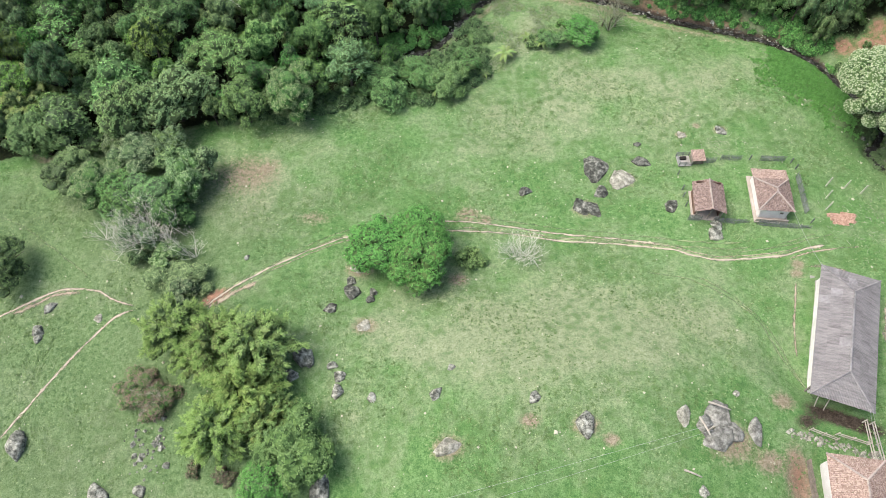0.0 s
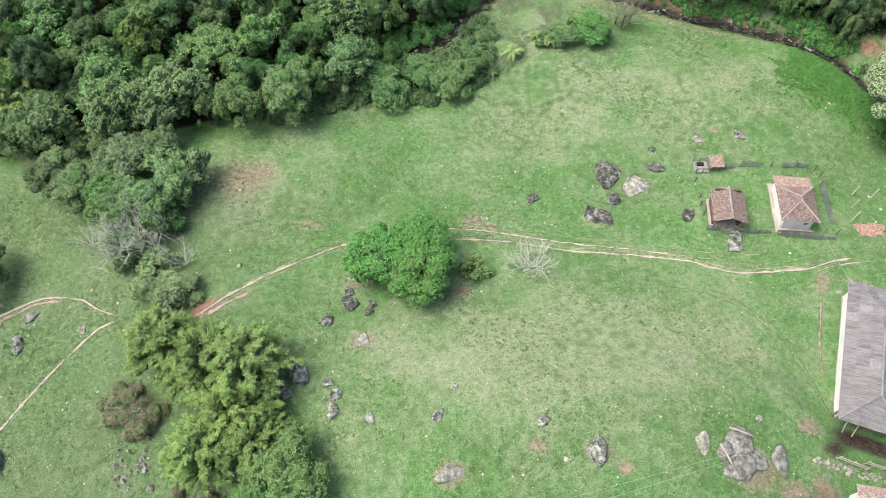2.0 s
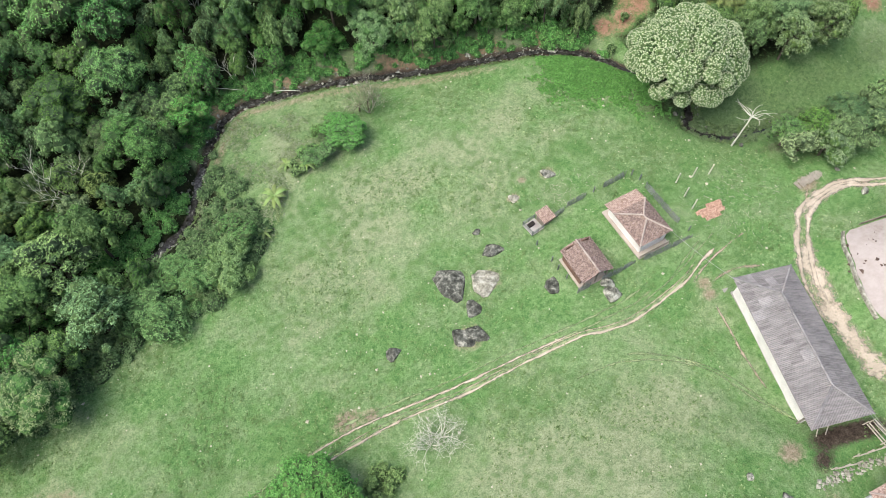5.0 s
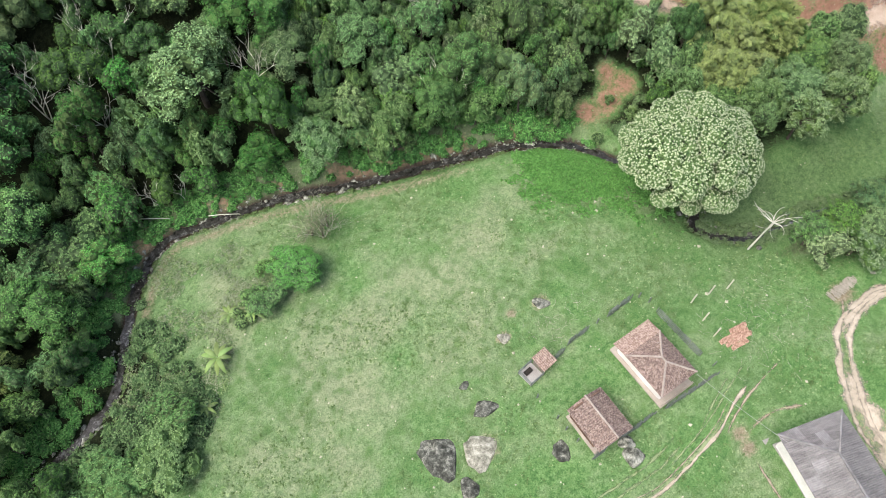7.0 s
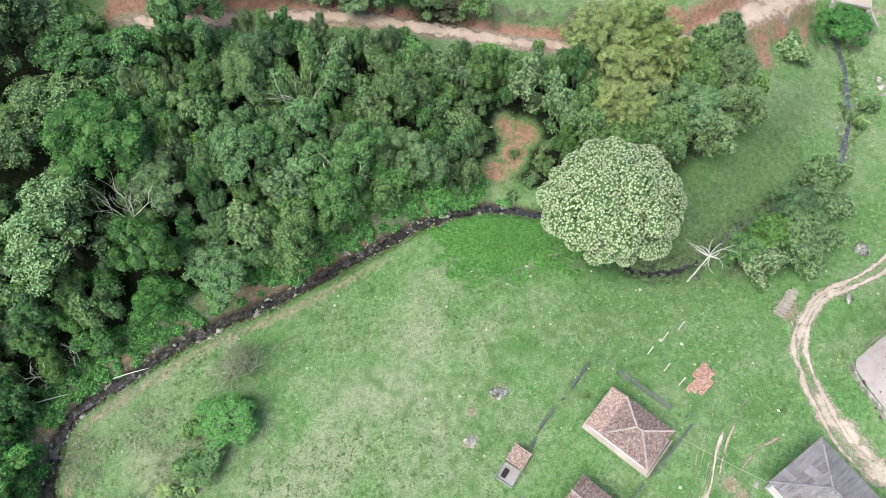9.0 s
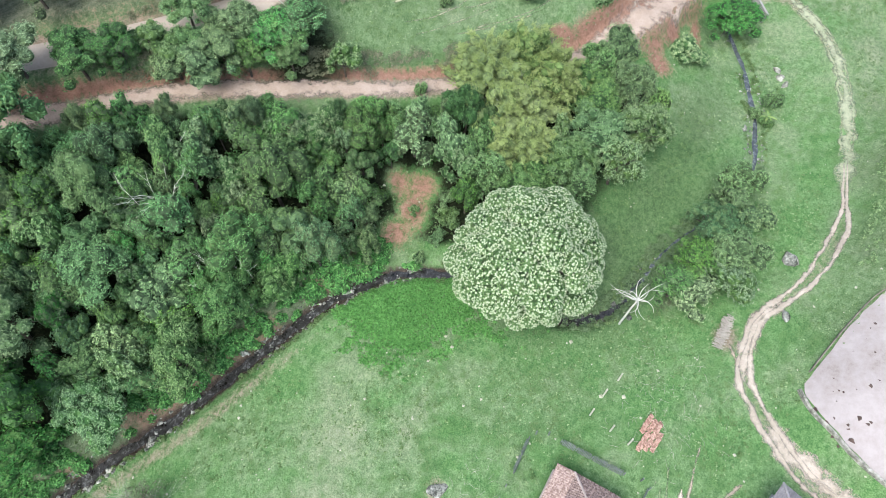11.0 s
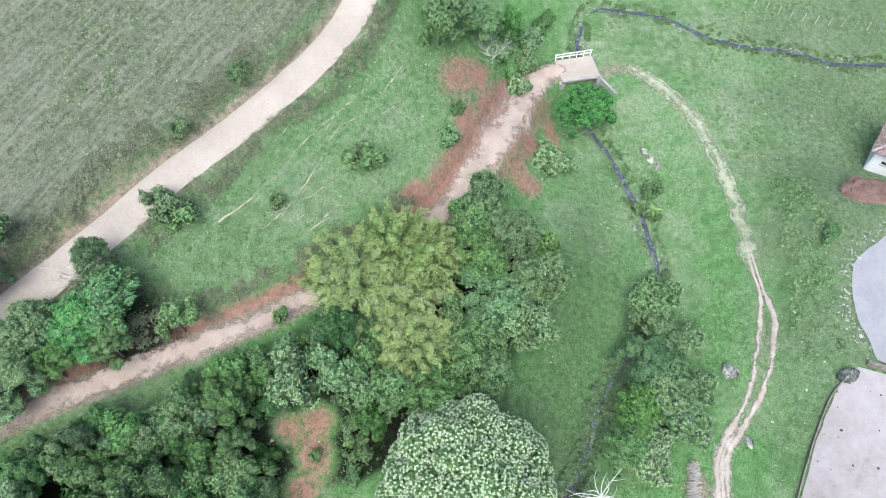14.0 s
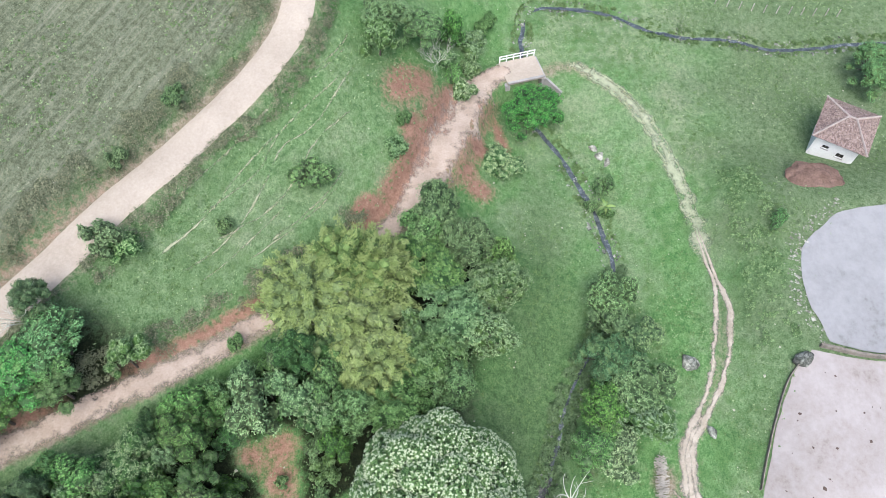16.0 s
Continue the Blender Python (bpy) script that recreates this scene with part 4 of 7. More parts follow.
def bamboo_kind(key, seed, mat, culms=90, reach=4.4, tall=9.0, leaves=24000):
    """A clump of arching canes, each ending in a fine plume of narrow leaves."""
    rng = np.random.default_rng(seed)
    rnd = random.Random(seed)
    tb = Tubes()
    pos, along, heart = [], [], []
    per = leaves // culms
    for k in range(culms):
        a = k * 2.4 + rnd.uniform(-0.4, 0.4)
        f = math.sqrt((k + 0.5) / culms)
        start = Vector((math.cos(a), math.sin(a), 0)) * 0.9 * f
        start.z = -0.3
        top = tall * rnd.uniform(0.72, 1.1) * (1 - 0.5 * f * f)
        out = Vector((math.cos(a), math.sin(a), 0)) * reach * f * rnd.uniform(0.75, 1.1)
        pts = []
        for i in range(9):
            t = i / 8
            pts.append(start + out * t ** 1.8 + Vector((0, 0, top * (1 - (1 - t) ** 1.6) - 0.2 * top * max(0, t - 0.7) * f)))
        tb.add(pts, 0.05, 0.01, 4)
        line = np.array([list(p) for p in pts])
        # dark hulls along the cane, painted as the shade inside the clump
        heart += [(line[j] - np.array([0, 0, 0.35]), (0.62, 0.62, 0.5)) for j in (5, 6, 7)]
        # side twigs on the outer half of the cane, each a drooping plume of leaves
        plumes = 13
        t = rng.uniform(0.36, 1.0, plumes) * 8
        i = np.minimum(7, t.astype(int))
        q = line[i] + (line[i + 1] - line[i]) * (t - i)[:, None]
        tip = unit(line[i + 1] - line[i])
        u = unit(tip * 0.7 + np.array([math.cos(a), math.sin(a), 0.15]) * 0.5 + rng.normal(scale=0.55, size=(plumes, 3)))
        k_ = rng.integers(0, plumes, per)
        run = rng.uniform(0, 1, per) ** 0.8
        d = rng.normal(size=(per, 3)) * (0.15 * (1 - 0.6 * run) + 0.03)[:, None]
        pos.append(q[k_] + u[k_] * (0.8 * run)[:, None] + d - np.array([0, 0, 0.28]) * (run ** 2)[:, None])
        along.append(unit(u[k_] + unit(d) * 0.55 - np.array([0, 0, 0.45]) * run[:, None] + rng.normal(scale=0.2, size=d.shape)))
    al = np.concatenate(along)
    nr = rng.normal(scale=0.35, size=al.shape) + np.array([0, 0, 1.0])
    nr = unit(nr - al * (nr * al).sum(1)[:, None])
    crown = leaf_mesh(key + "_leaves", np.concatenate(pos), nr, 0.27 if mat is LEAF_BAMBOO else 0.24, 0.085 if mat is LEAF_BAMBOO else 0.075, mat, al, rng)
    TREES[key] = [("stem", tb.mesh(key + "_canes", BARK)), ("foliage", crown), ("inner_foliage", inner_mass(key + "_inner", heart, rng, 0.9, BAMBOO_SHADE))]


bamboo_kind("bamboo0", 51, LEAF_BAMBOO, leaves=33000)
bamboo_kind("bamboo1", 52, LEAF_BAMBOO, 78, 4.0, 8.4, 31000)
bamboo_kind("bamboo2", 53, LEAF_BAMBOO_DRY, 96, 4.4, 9.0, 36000)
bamboo_kind("bamboo3", 54, LEAF_BAMBOO_DRY, 86, 4.2, 8.6, 34000)


def bamboo(key, x, y, r, tall):
    s = r / 4.2
    root = thing("bamboo_clump", Matrix.Translation((x, y, gz(x, y))) @ Matrix.Rotation(random.uniform(0, 6.28), 4, "Z") @ Matrix.Diagonal((s, s, tall / 9.0, 1)), "feathery yellow-green bamboo clump with arching canes", "bamboo", "bamboo clumps")
    for name, mesh in TREES[key]:
        part(name, mesh, None, root)


def twiggy(tb, start, way, length, r, depth, rnd, spread=0.7, sides=5, rise=0.05):
    """Bare limbs that fork again and again."""
    pts, d = tb.limb(start, way, length, r, r * 0.55, 0.16, 4, sides, rise, rnd)
    if depth == 0:
        return
    for k in range(rnd.choice((2, 3, 3))):
        p = pts[rnd.choice((2, 3, 4, 4))]
        w = d + Vector((rnd.uniform(-1, 1), rnd.uniform(-1, 1), rnd.uniform(-0.4, 0.6))) * spread
        twiggy(tb, p, w, length * rnd.uniform(0.55, 0.8), r * 0.55, depth - 1, rnd, spread, max(3, sides - 1), rise)


def bare_tree(x, y, tall, label, stems=5, depth=4, spread=0.8, r=0.06, seed=0, name="bare_tree", lean=0.8, mat=None):
    rnd = random.Random(seed)
    tb = Tubes()
    for k in range(stems):
        a = 6.28 * k / stems + rnd.uniform(-0.4, 0.4)
        twiggy(tb, Vector((0, 0, -0.2)), Vector((lean * math.cos(a), lean * math.sin(a), 1.0)), tall * 0.42, r, depth, rnd, spread)
    ob = new(name, tb.mesh(name, mat or DEADWOOD))
    ob.location = (x, y, gz(x, y))
    return tagged(ob, label, "bare tree" if tall > 2.5 else "bare shrub")


def banana(x, y, size, seed):
    """A banana plant: every big leaf is a folded, arching blade of its own."""
    rnd = random.Random(seed)
    root = thing("banana_plant", Matrix.Translation((x, y, gz(x, y))), "banana plant with long arching pale green leaves", "banana plant", "banana plants")
    tb = Tubes()
    tb.limb(Vector((0, 0, -0.2)), Vector((0, 0, 1)), 1.3 * size, 0.16, 0.1, 0.05, 3, 7, 0, rnd)
    part("stem", tb.mesh("stem", LEAF_BANANA), None, root)
    for k in range(9):
        a = k * 2.4 + rnd.uniform(-0.3, 0.3)
        o = Vector((math.cos(a), math.sin(a), 0))
        n = Vector((-o.y, o.x, 0))
        L = 1.7 * size * rnd.uniform(0.75, 1.1)
        up = rnd.uniform(0.5, 1.1)
        v, f = [], []
        for i in range(8):
            t = i / 7
            mid = o * L * t * 0.9 + Vector((0, 0, 1.0 * size + up * L * (t - 1.15 * t * t)))
            w = 0.21 * size * math.sin(math.pi * min(1, 0.08 + t * 0.92)) ** 0.7
            v += [mid - n * w - Vector((0, 0, w * 0.35)), mid, mid + n * w - Vector((0, 0, w * 0.35))]
            if i:
                b = 3 * i
                f += [(b - 3, b - 2, b + 1, b), (b - 2, b - 1, b + 2, b + 1)]
        part("leaf", mesh_from("leaf", v, f, LEAF_BANANA, True), None, root)


# ---------- buildings: makers ----------


def box(bm, x0, x1, y0, y1, z0, z1):
    m = Matrix.Translation(((x0 + x1) / 2, (y0 + y1) / 2, (z0 + z1) / 2)) @ Matrix.Diagonal((x1 - x0, y1 - y0, z1 - z0, 1))
    bmesh.ops.create_cube(bm, size=1, matrix=m)


def beam(bm, a, b, w, d=None):
    a, b = Vector(a), Vector(b)
    m = Matrix.Translation((a + b) / 2) @ (b - a).to_track_quat("Z", "Y").to_matrix().to_4x4() @ Matrix.Diagonal((w, d or w, (b - a).length, 1))
    bmesh.ops.create_cube(bm, size=1, matrix=m)


def box_part(name, dims, mat, parent, label="", bevel=0.015):
    bm = bmesh.new()
    box(bm, *dims)
    if bevel:
        bmesh.ops.bevel(bm, geom=bm.edges[:], offset=bevel, segments=1, affect="EDGES")
    return part(name, bm, mat, parent, label)


def beam_part(name, a, b, w, mat, parent, d=None, label=""):
    bm = bmesh.new()
    beam(bm, a, b, w, d)
    return part(name, bm, mat, parent, label)


def wall_mesh(p0, p1, z0, z1, thick, holes=()):
    """A wall from p0 to p1 with openings (u0, u1, v0, v1) cut right through it."""
    bm = bmesh.new()
    p0, p1 = Vector((*p0, 0)), Vector((*p1, 0))
    L = (p1 - p0).length
    us = sorted({0, L, *(h[0] for h in holes), *(h[1] for h in holes)})
    vs = sorted({z0, z1, *(h[2] for h in holes), *(h[3] for h in holes)})
    m = Matrix.Translation(p0) @ Matrix.Rotation(math.atan2(p1.y - p0.y, p1.x - p0.x), 4, "Z")
    for ua, ub in zip(us[:-1], us[1:]):
        for va, vb in zip(vs[:-1], vs[1:]):
            if any(h[0] <= ua and ub <= h[1] and h[2] <= va and vb <= h[3] for h in holes):
                continue
            c = Matrix.Translation(((ua + ub) / 2, 0, (va + vb) / 2)) @ Matrix.Diagonal((ub - ua, thick, vb - va, 1))
            bmesh.ops.create_cube(bm, size=1, matrix=m @ c)
    bmesh.ops.remove_doubles(bm, verts=bm.verts[:], dist=0.001)
    bm.verts.index_update()
    seen = {}
    for f in bm.faces[:]:
        seen.setdefault(frozenset(v.index for v in f.verts), []).append(f)
    bmesh.ops.delete(bm, geom=[f for fs in seen.values() if len(fs) > 1 for f in fs], context="FACES_ONLY")
    return bm


def wavy_slope(o, u, v, L, S, u1, u2, pitch, course, amp, step, urange=None, vrange=None, jitter=0.0, rnd=random):
    """Tiles or corrugated sheet on one roof slope. o: eave corner, u: along the eave, v: up the slope; the ridge goes from u1 to u2."""
    n = u.cross(v).normalized()
    V, F = [], []

    def top(a):
        return S * max(0.0, min(1.0, a / u1 if u1 > 1e-6 else 1.0, (L - a) / (L - u2) if L - u2 > 1e-6 else 1.0))

    ua, ub = urange or (0, L)
    va, vb = vrange or (0, S)
    cols = max(1, round((ub - ua) / pitch))
    p = (ub - ua) / cols
    prof = [(0.0, -0.2), (0.25, 0.8), (0.5, 1.0), (0.75, 0.8), (1.0, -0.2)] if amp > 0.035 else [(0.0, 0.0), (0.5, 1.0), (1.0, 0.0)]
    for c in range(cols):
        a0 = ua + c * p
        y = va
        while y < vb - 1e-4:
            y2 = min(y + course, vb)
            hi = max(top(a0), top(a0 + p))
            if y >= hi - 0.01:
                break
            dz = rnd.uniform(-jitter, jitter)
            b = len(V)
            for k, (fr, am) in enumerate(prof):
                a = a0 + fr * p
                t = top(a)
                lo, up_ = min(y, t), min(y2 + 0.05, t)
                for q, lift in ((lo, step), (up_, 0.0)):
                    V.append(o + u * a + v * q + n * (am * amp + lift + dz))
            for k in range(len(prof) - 1):
                F.append((b + 2 * k, b + 2 * k + 2, b + 2 * k + 3, b + 2 * k + 1))
            y = y2
    return V, F


def slopes_of(W, L, z0, z1, ridge_half):
    """The four slopes of a hip roof over a W x L rectangle, ridge along y; ridge_half == L / 2 makes gables."""
    run = W / 2
    up = z1 - z0
    hip = L / 2 - ridge_half
    out = []
    S = math.hypot(run, up)
    out.append((Vector((-W / 2, L / 2, z0)), Vector((0, -1, 0)), Vector((run, 0, up)).normalized(), L, S, hip, L - hip))
    out.append((Vector((W / 2, -L / 2, z0)), Vector((0, 1, 0)), Vector((-run, 0, up)).normalized(), L, S, hip, L - hip))
    if hip > 1e-3:
        S2 = math.hypot(hip, up)
        out.append((Vector((-W / 2, -L / 2, z0)), Vector((1, 0, 0)), Vector((0, hip, up)).normalized(), W, S2, run, run))
        out.append((Vector((W / 2, L / 2, z0)), Vector((-1, 0, 0)), Vector((0, -hip, up)).normalized(), W, S2, run, run))
    return out


def tile_roof(root, W, L, z0, z1, ridge_half, mat, label, cx=0.0, cy=0.0, seed=1):
    rnd = random.Random(seed)
    for o, u, v, Le, S, u1, u2 in slopes_of(W, L, z0, z1, ridge_half):
        o = o + Vector((cx, cy, 0))
        V, F = wavy_slope(o, u, v, Le, S, u1, u2, 0.21, 0.4, 0.036, 0.03, jitter=0.012, rnd=rnd)
        me = mesh_from("roof_slope", V, F, mat)
        sub = part("roof_slope", me, None, root, label)
        mod = sub.modifiers.new("thick", "SOLIDIFY")
        mod.thickness = 0.06
        mod.offset = -1
    hip = L / 2 - ridge_half
    ends = [Vector((cx, cy - ridge_half, z1)), Vector((cx, cy + ridge_half, z1))]
    lines = [(ends[0], ends[1])] if ridge_half > 0.05 else []
    if hip > 1e-3:
        for sx in (-1, 1):
            for sy, e in ((-1, ends[0]), (1, ends[1])):
                lines.append((Vector((cx + sx * W / 2, cy + sy * L / 2, z0)), e))
    for a, b in lines:
        tb = Tubes()
        n = max(3, int((b - a).length / 0.38))
        for i in range(n):
            p, q = a.lerp(b, i / n), a.lerp(b, (i + 1.12) / n)
            tb.add([p + Vector((0, 0, 0.05)), q + Vector((0, 0, 0.03))], 0.12, 0.1, 7)
        part("ridge_tiles", tb.mesh("ridge_tiles", MORTAR), None, root, "pale mortared ridge tiles")


def rock_mesh(seed, detail=3):
    bm = bmesh.new()
    bmesh.ops.create_icosphere(bm, subdivisions=detail, radius=1)
    o = Vector((seed * 3.7, seed * 1.3, 0))
    for v in bm.verts:
        d = v.co.normalized()
        k = 1.05 + 0.4 * noise.noise(d * 1.1 + o) + 0.22 * noise.noise(d * 2.7 + o) + 0.1 * noise.noise(d * 7 + o)
        v.co = d * k
        # flattened faces
        for n in (Vector((0.5, 0.3, 0.8)), Vector((-0.6, 0.2, 0.75)), Vector((0.1, -0.7, 0.7)), Vector((0.9, -0.3, 0.1)), Vector((-0.5, 0.8, 0.1)), Vector((-0.7, -0.6, 0.1))):
            n = n.normalized()
            e = v.co.dot(n) - 0.76
            if e > 0:
                v.co -= n * e * 0.9
    return bm


ROCKS = {}


def rock(x, y, w, l, h, mat=None, turn=None, label="", group="", sink=0.45):
    mat = mat or ROCK
    k = random.randrange(7)
    if (k, mat.name) not in ROCKS:
        bm = rock_mesh(k)
        me = bpy.data.meshes.new("boulder")
        bm.to_mesh(me)
        bm.free()
        me.materials.append(mat)
        me.polygons.foreach_set("use_smooth", [True] * len(me.polygons))
        ROCKS[k, mat.name] = me
    ob = new("boulder", ROCKS[k, mat.name])
    ob.matrix_world = Matrix.Translation((x, y, gz(x, y) + h * (0.5 - sink))) @ Matrix.Rotation(radians(random.uniform(0, 360) if turn is None else turn), 4, "Z") @ Matrix.Diagonal((w / 2, l / 2, h / 2 * 1.3, 1))
    return tagged(ob, label or "weathered grey boulder in the grass", "boulder", group)


# ---------- buildings ----------


def main_house():
    root = thing("house", pose(44.45, 53.3, gz(44.45, 53.3), 0, 0, -4), "small limewashed farmhouse with a hipped clay tile roof", "house")
    W, L = 4.75, 5.3
    box_part("floor_slab", (-2.28, 2.2, -3.95, 3.65, -0.5, 0.2), PINK_PLASTER, root, "beige screed plinth", 0.03)
    x0, x1, y0, y1 = -1.78, 1.8, -3.12, 3.0
    part("wall", wall_mesh((x0, y0), (x1, y0), 0.2, 2.3, 0.16, [(2.5, 3.0, 1.15, 1.65)]), PLASTER, root)
    part("wall", wall_mesh((x0, y1), (x1, y1), 0.2, 1.9, 0.16), PLASTER, root)
    part("wall", wall_mesh((x0, y0 + 0.08), (x0, y1 - 0.08), 0.2, 1.95, 0.16), PLASTER, root)
    part("wall", wall_mesh((x1, y0 + 0.08), (x1, y1 - 0.08), 0.2, 1.95, 0.16, [(1.0, 1.8, 0.2, 1.85)]), PLASTER, root)
    door = box_part("door", (x1 - 0.03, x1 + 0.03, y0 + 1.08, y0 + 1.88, 0.2, 1.85), WOOD, root, "closed wooden door", 0)
    box_part("handle", (x1 + 0.03, x1 + 0.09, y0 + 1.74, y0 + 1.78, 1.0, 1.15), DARK, door, "", 0)
    box_part("window_shutter", (x0 + 2.5, x0 + 3.0, y0 - 0.03, y0 + 0.03, 1.15, 1.65), WOOD, root, "closed wooden shutter", 0)
    tile_roof(root, W, L, 2.22, 3.4, 0.3, TILE, "mottled red-brown clay tiles", 0, -0.75)
    V, F = wavy_slope(Vector((W / 2, 3.55, 1.95)), Vector((-1, 0, 0)), Vector((0, -1.75, 0.3)).normalized(), W, 1.79, 0, W, 0.21, 0.4, 0.036, 0.03, jitter=0.012)
    ext = part("roof_extension", mesh_from("roof_extension", V, F, TILE_NEW), None, root, "newer pinkish clay tiles of a lean-to")
    ext.modifiers.new("thick", "SOLIDIFY").thickness = -0.05
    bm = bmesh.new()
    beam(bm, (-2.3, -3.3, 2.12), (-2.3, 1.8, 2.12), 0.06, 0.12)
    part("eaves_board", bm, PLASTER, root, "white eaves board")
    box_part("porch_wall", (-2.2, 2.1, -3.86, -3.76, 0.2, 0.75), PINK_PLASTER, root, "low beige porch wall", 0.02)


def open_hut():
    root = thing("shed", pose(35.85, 52.4, gz(35.85, 52.4), 0, 0, -5), "small brick shed with a gabled clay tile roof, open in front", "shed")
    W, L = 4.2, 4.9
    x0, x1, y0, y1, h = -1.6, 1.6, -1.6, 2.1, 2.0
    box_part("floor_slab", (-1.95, 1.8, -2.3, 2.3, -0.4, 0.1), PINK_PLASTER, root, "", 0.03)
    part("wall", wall_mesh((x0, y1), (x1, y1), 0.1, 2.8, 0.14), BROWNSOIL, root)
    part("wall", wall_mesh((x0, y0), (x0, y1 - 0.07), 0.1, h, 0.14), BROWNSOIL, root, "bare earthen wall")
    part("wall", wall_mesh((x1, y0), (x1, y1 - 0.07), 0.1, h, 0.14), BROWNSOIL, root)
    for x in (x0, 0.1, x1):
        beam_part("post", (x, -2.15, 0.1), (x, -2.15, 2.1 if x != 0.1 else 2.8), 0.14, WOOD, root)
    for i in range(9):
        beam_part("log", (-1.3 + 0.14 * i, -1.2 - 0.05 * (i % 3), 0.2 + 0.13 * (i % 3)), (-1.2 + 0.14 * i, 0.4, 0.2 + 0.13 * (i % 3)), 0.12, WOOD_PALE, root)
    tile_roof(root, W, L, 2.05, 2.95, L / 2, TILE, "mottled red-brown clay tiles", 0, 0, 3)


def barn():
    root = thing("barn", pose(47.3, 31.6, 0.6, 0, 0, -19.2), "long barn with a grey corrugated fibre-cement hip roof", "barn")
    W, L, z0, z1, rh = 7.0, 17.4, 2.95, 4.35, 5.3
    box_part("floor_slab", (-2.8, 3.3, -7.4, 8.3, -1.6, 0.05), CONCRETE, root, "", 0.03)
    h = 2.85
    part("wall", wall_mesh((-2.65, -4.5), (-2.65, 8.1), 0.05, h, 0.18), PLASTER, root, "white limewashed long wall")
    part("wall", wall_mesh((-2.65, -7.4), (-2.65, -4.5), 0.05, h, 0.18), PLASTER, root)
    part("wall", wall_mesh((3.05, -7.4), (3.05, 8.1), 0.05, h, 0.18), PLASTER, root)
    part("wall", wall_mesh((-2.56, 8.1), (2.96, 8.1), 0.05, h, 0.18), PLASTER, root)
    part("wall", wall_mesh((-2.55, -4.5), (2.9, -4.5), 0.05, h, 0.18), BROWNSOIL, root)
    part("wall", wall_mesh((-2.55, -7.2), (2.9, -7.2), 0.05, 1.5, 0.16), BROWNSOIL, root, "stained low end wall")
    for x in (-3.0, -1.0, 1.0, 3.0):
        beam_part("post", (x, -7.3, 0.05), (x, -7.3, h + 0.1), 0.16, WOOD, root)
    for x, dx in ((-2.4, -0.5), (-1.2, -0.3)):
        beam_part("prop", (x, -8.4, 2.7), (x - dx, -9.4, -0.1), 0.09, WOOD_PALE, root, None, "pale leaning prop")
    roof = box_part("roof_frame", (-3.1, 3.1, -8.2, 8.2, h, h + 0.1), WOOD_DARK, root, "dark timber wall plate", 0)
    rnd = random.Random(5)
    for o, u, v, Le, S, u1, u2 in slopes_of(W, L, z0, z1, rh):
        cols = round(Le / 1.06)
        for c in range(cols):
            for r in range(3):
                va, vb = S * r / 3, S * (r + 1) / 3
                lift = Vector((0, 0, 0.012 * rnd.random()))
                V, F = wavy_slope(o + lift, u, v, Le, S, u1, u2, 0.177, S / 3 + 0.02, 0.03, 0.025, (Le * c / cols, Le * (c + 1) / cols), (va, vb), 0, rnd)
                if len(F) > 3:
                    part("roof_sheet", mesh_from("roof_sheet", V, F, FIBRE_OLD if rnd.random() > 0.04 else FIBRE), None, roof)
    tb = Tubes()
    e0, e1 = Vector((0, -rh, z1 + 0.04)), Vector((0, rh, z1 + 0.04))
    tb.add([e0, e1], 0.13, 0.13, 7)
    part("ridge_cap", tb.mesh("ridge_cap", FIBRE), None, root)
    for sx in (-1, 1):
        for sy, e in ((-1, e0), (1, e1)):
            tb = Tubes()
            tb.add([Vector((sx * W / 2, sy * L / 2, z0 + 0.05)), e], 0.1, 0.1, 6)
            part("hip_cap", tb.mesh("hip_cap", FIBRE), None, root)
    bm = bmesh.new()
    beam(bm, (-W / 2 + 0.12, -8.3, z0 - 0.12), (-W / 2 + 0.12, 8.4, z0 - 0.12), 0.14, 0.06)
    part("gutter_board", bm, CONCRETE, root, "white board under the eaves")
    box_part("step", (-3.4, -2.4, 8.3, 9.0, -1.6, -0.35), CONCRETE, root, "concrete ramp", 0.03)


def fibre_old():
    m, nt, b = material("streaked_fibre_cement", 0.9, 0.2)
    p = coords(nt)
    f = maths(nt, "ADD", maths(nt, "MULTIPLY", noise_tex(nt, stretched(nt, p, 21, (0.4, 3.0, 1)), 1.2, 6, 0.7), 0.6), maths(nt, "MULTIPLY", noise_tex(nt, p, 9, 3), 0.3))
    info = nt.nodes.new("ShaderNodeObjectInfo").outputs["Random"]
    f = maths(nt, "ADD", f, maths(nt, "MULTIPLY", info, 0.07))
    nt.links.new(ramp(nt, f, [(0.34, (0.095, 0.092, 0.094)), (0.5, (0.175, 0.168, 0.171)), (0.7, (0.27, 0.262, 0.262))]), b.inputs["Base Color"])
    return m


FIBRE_OLD = fibre_old()


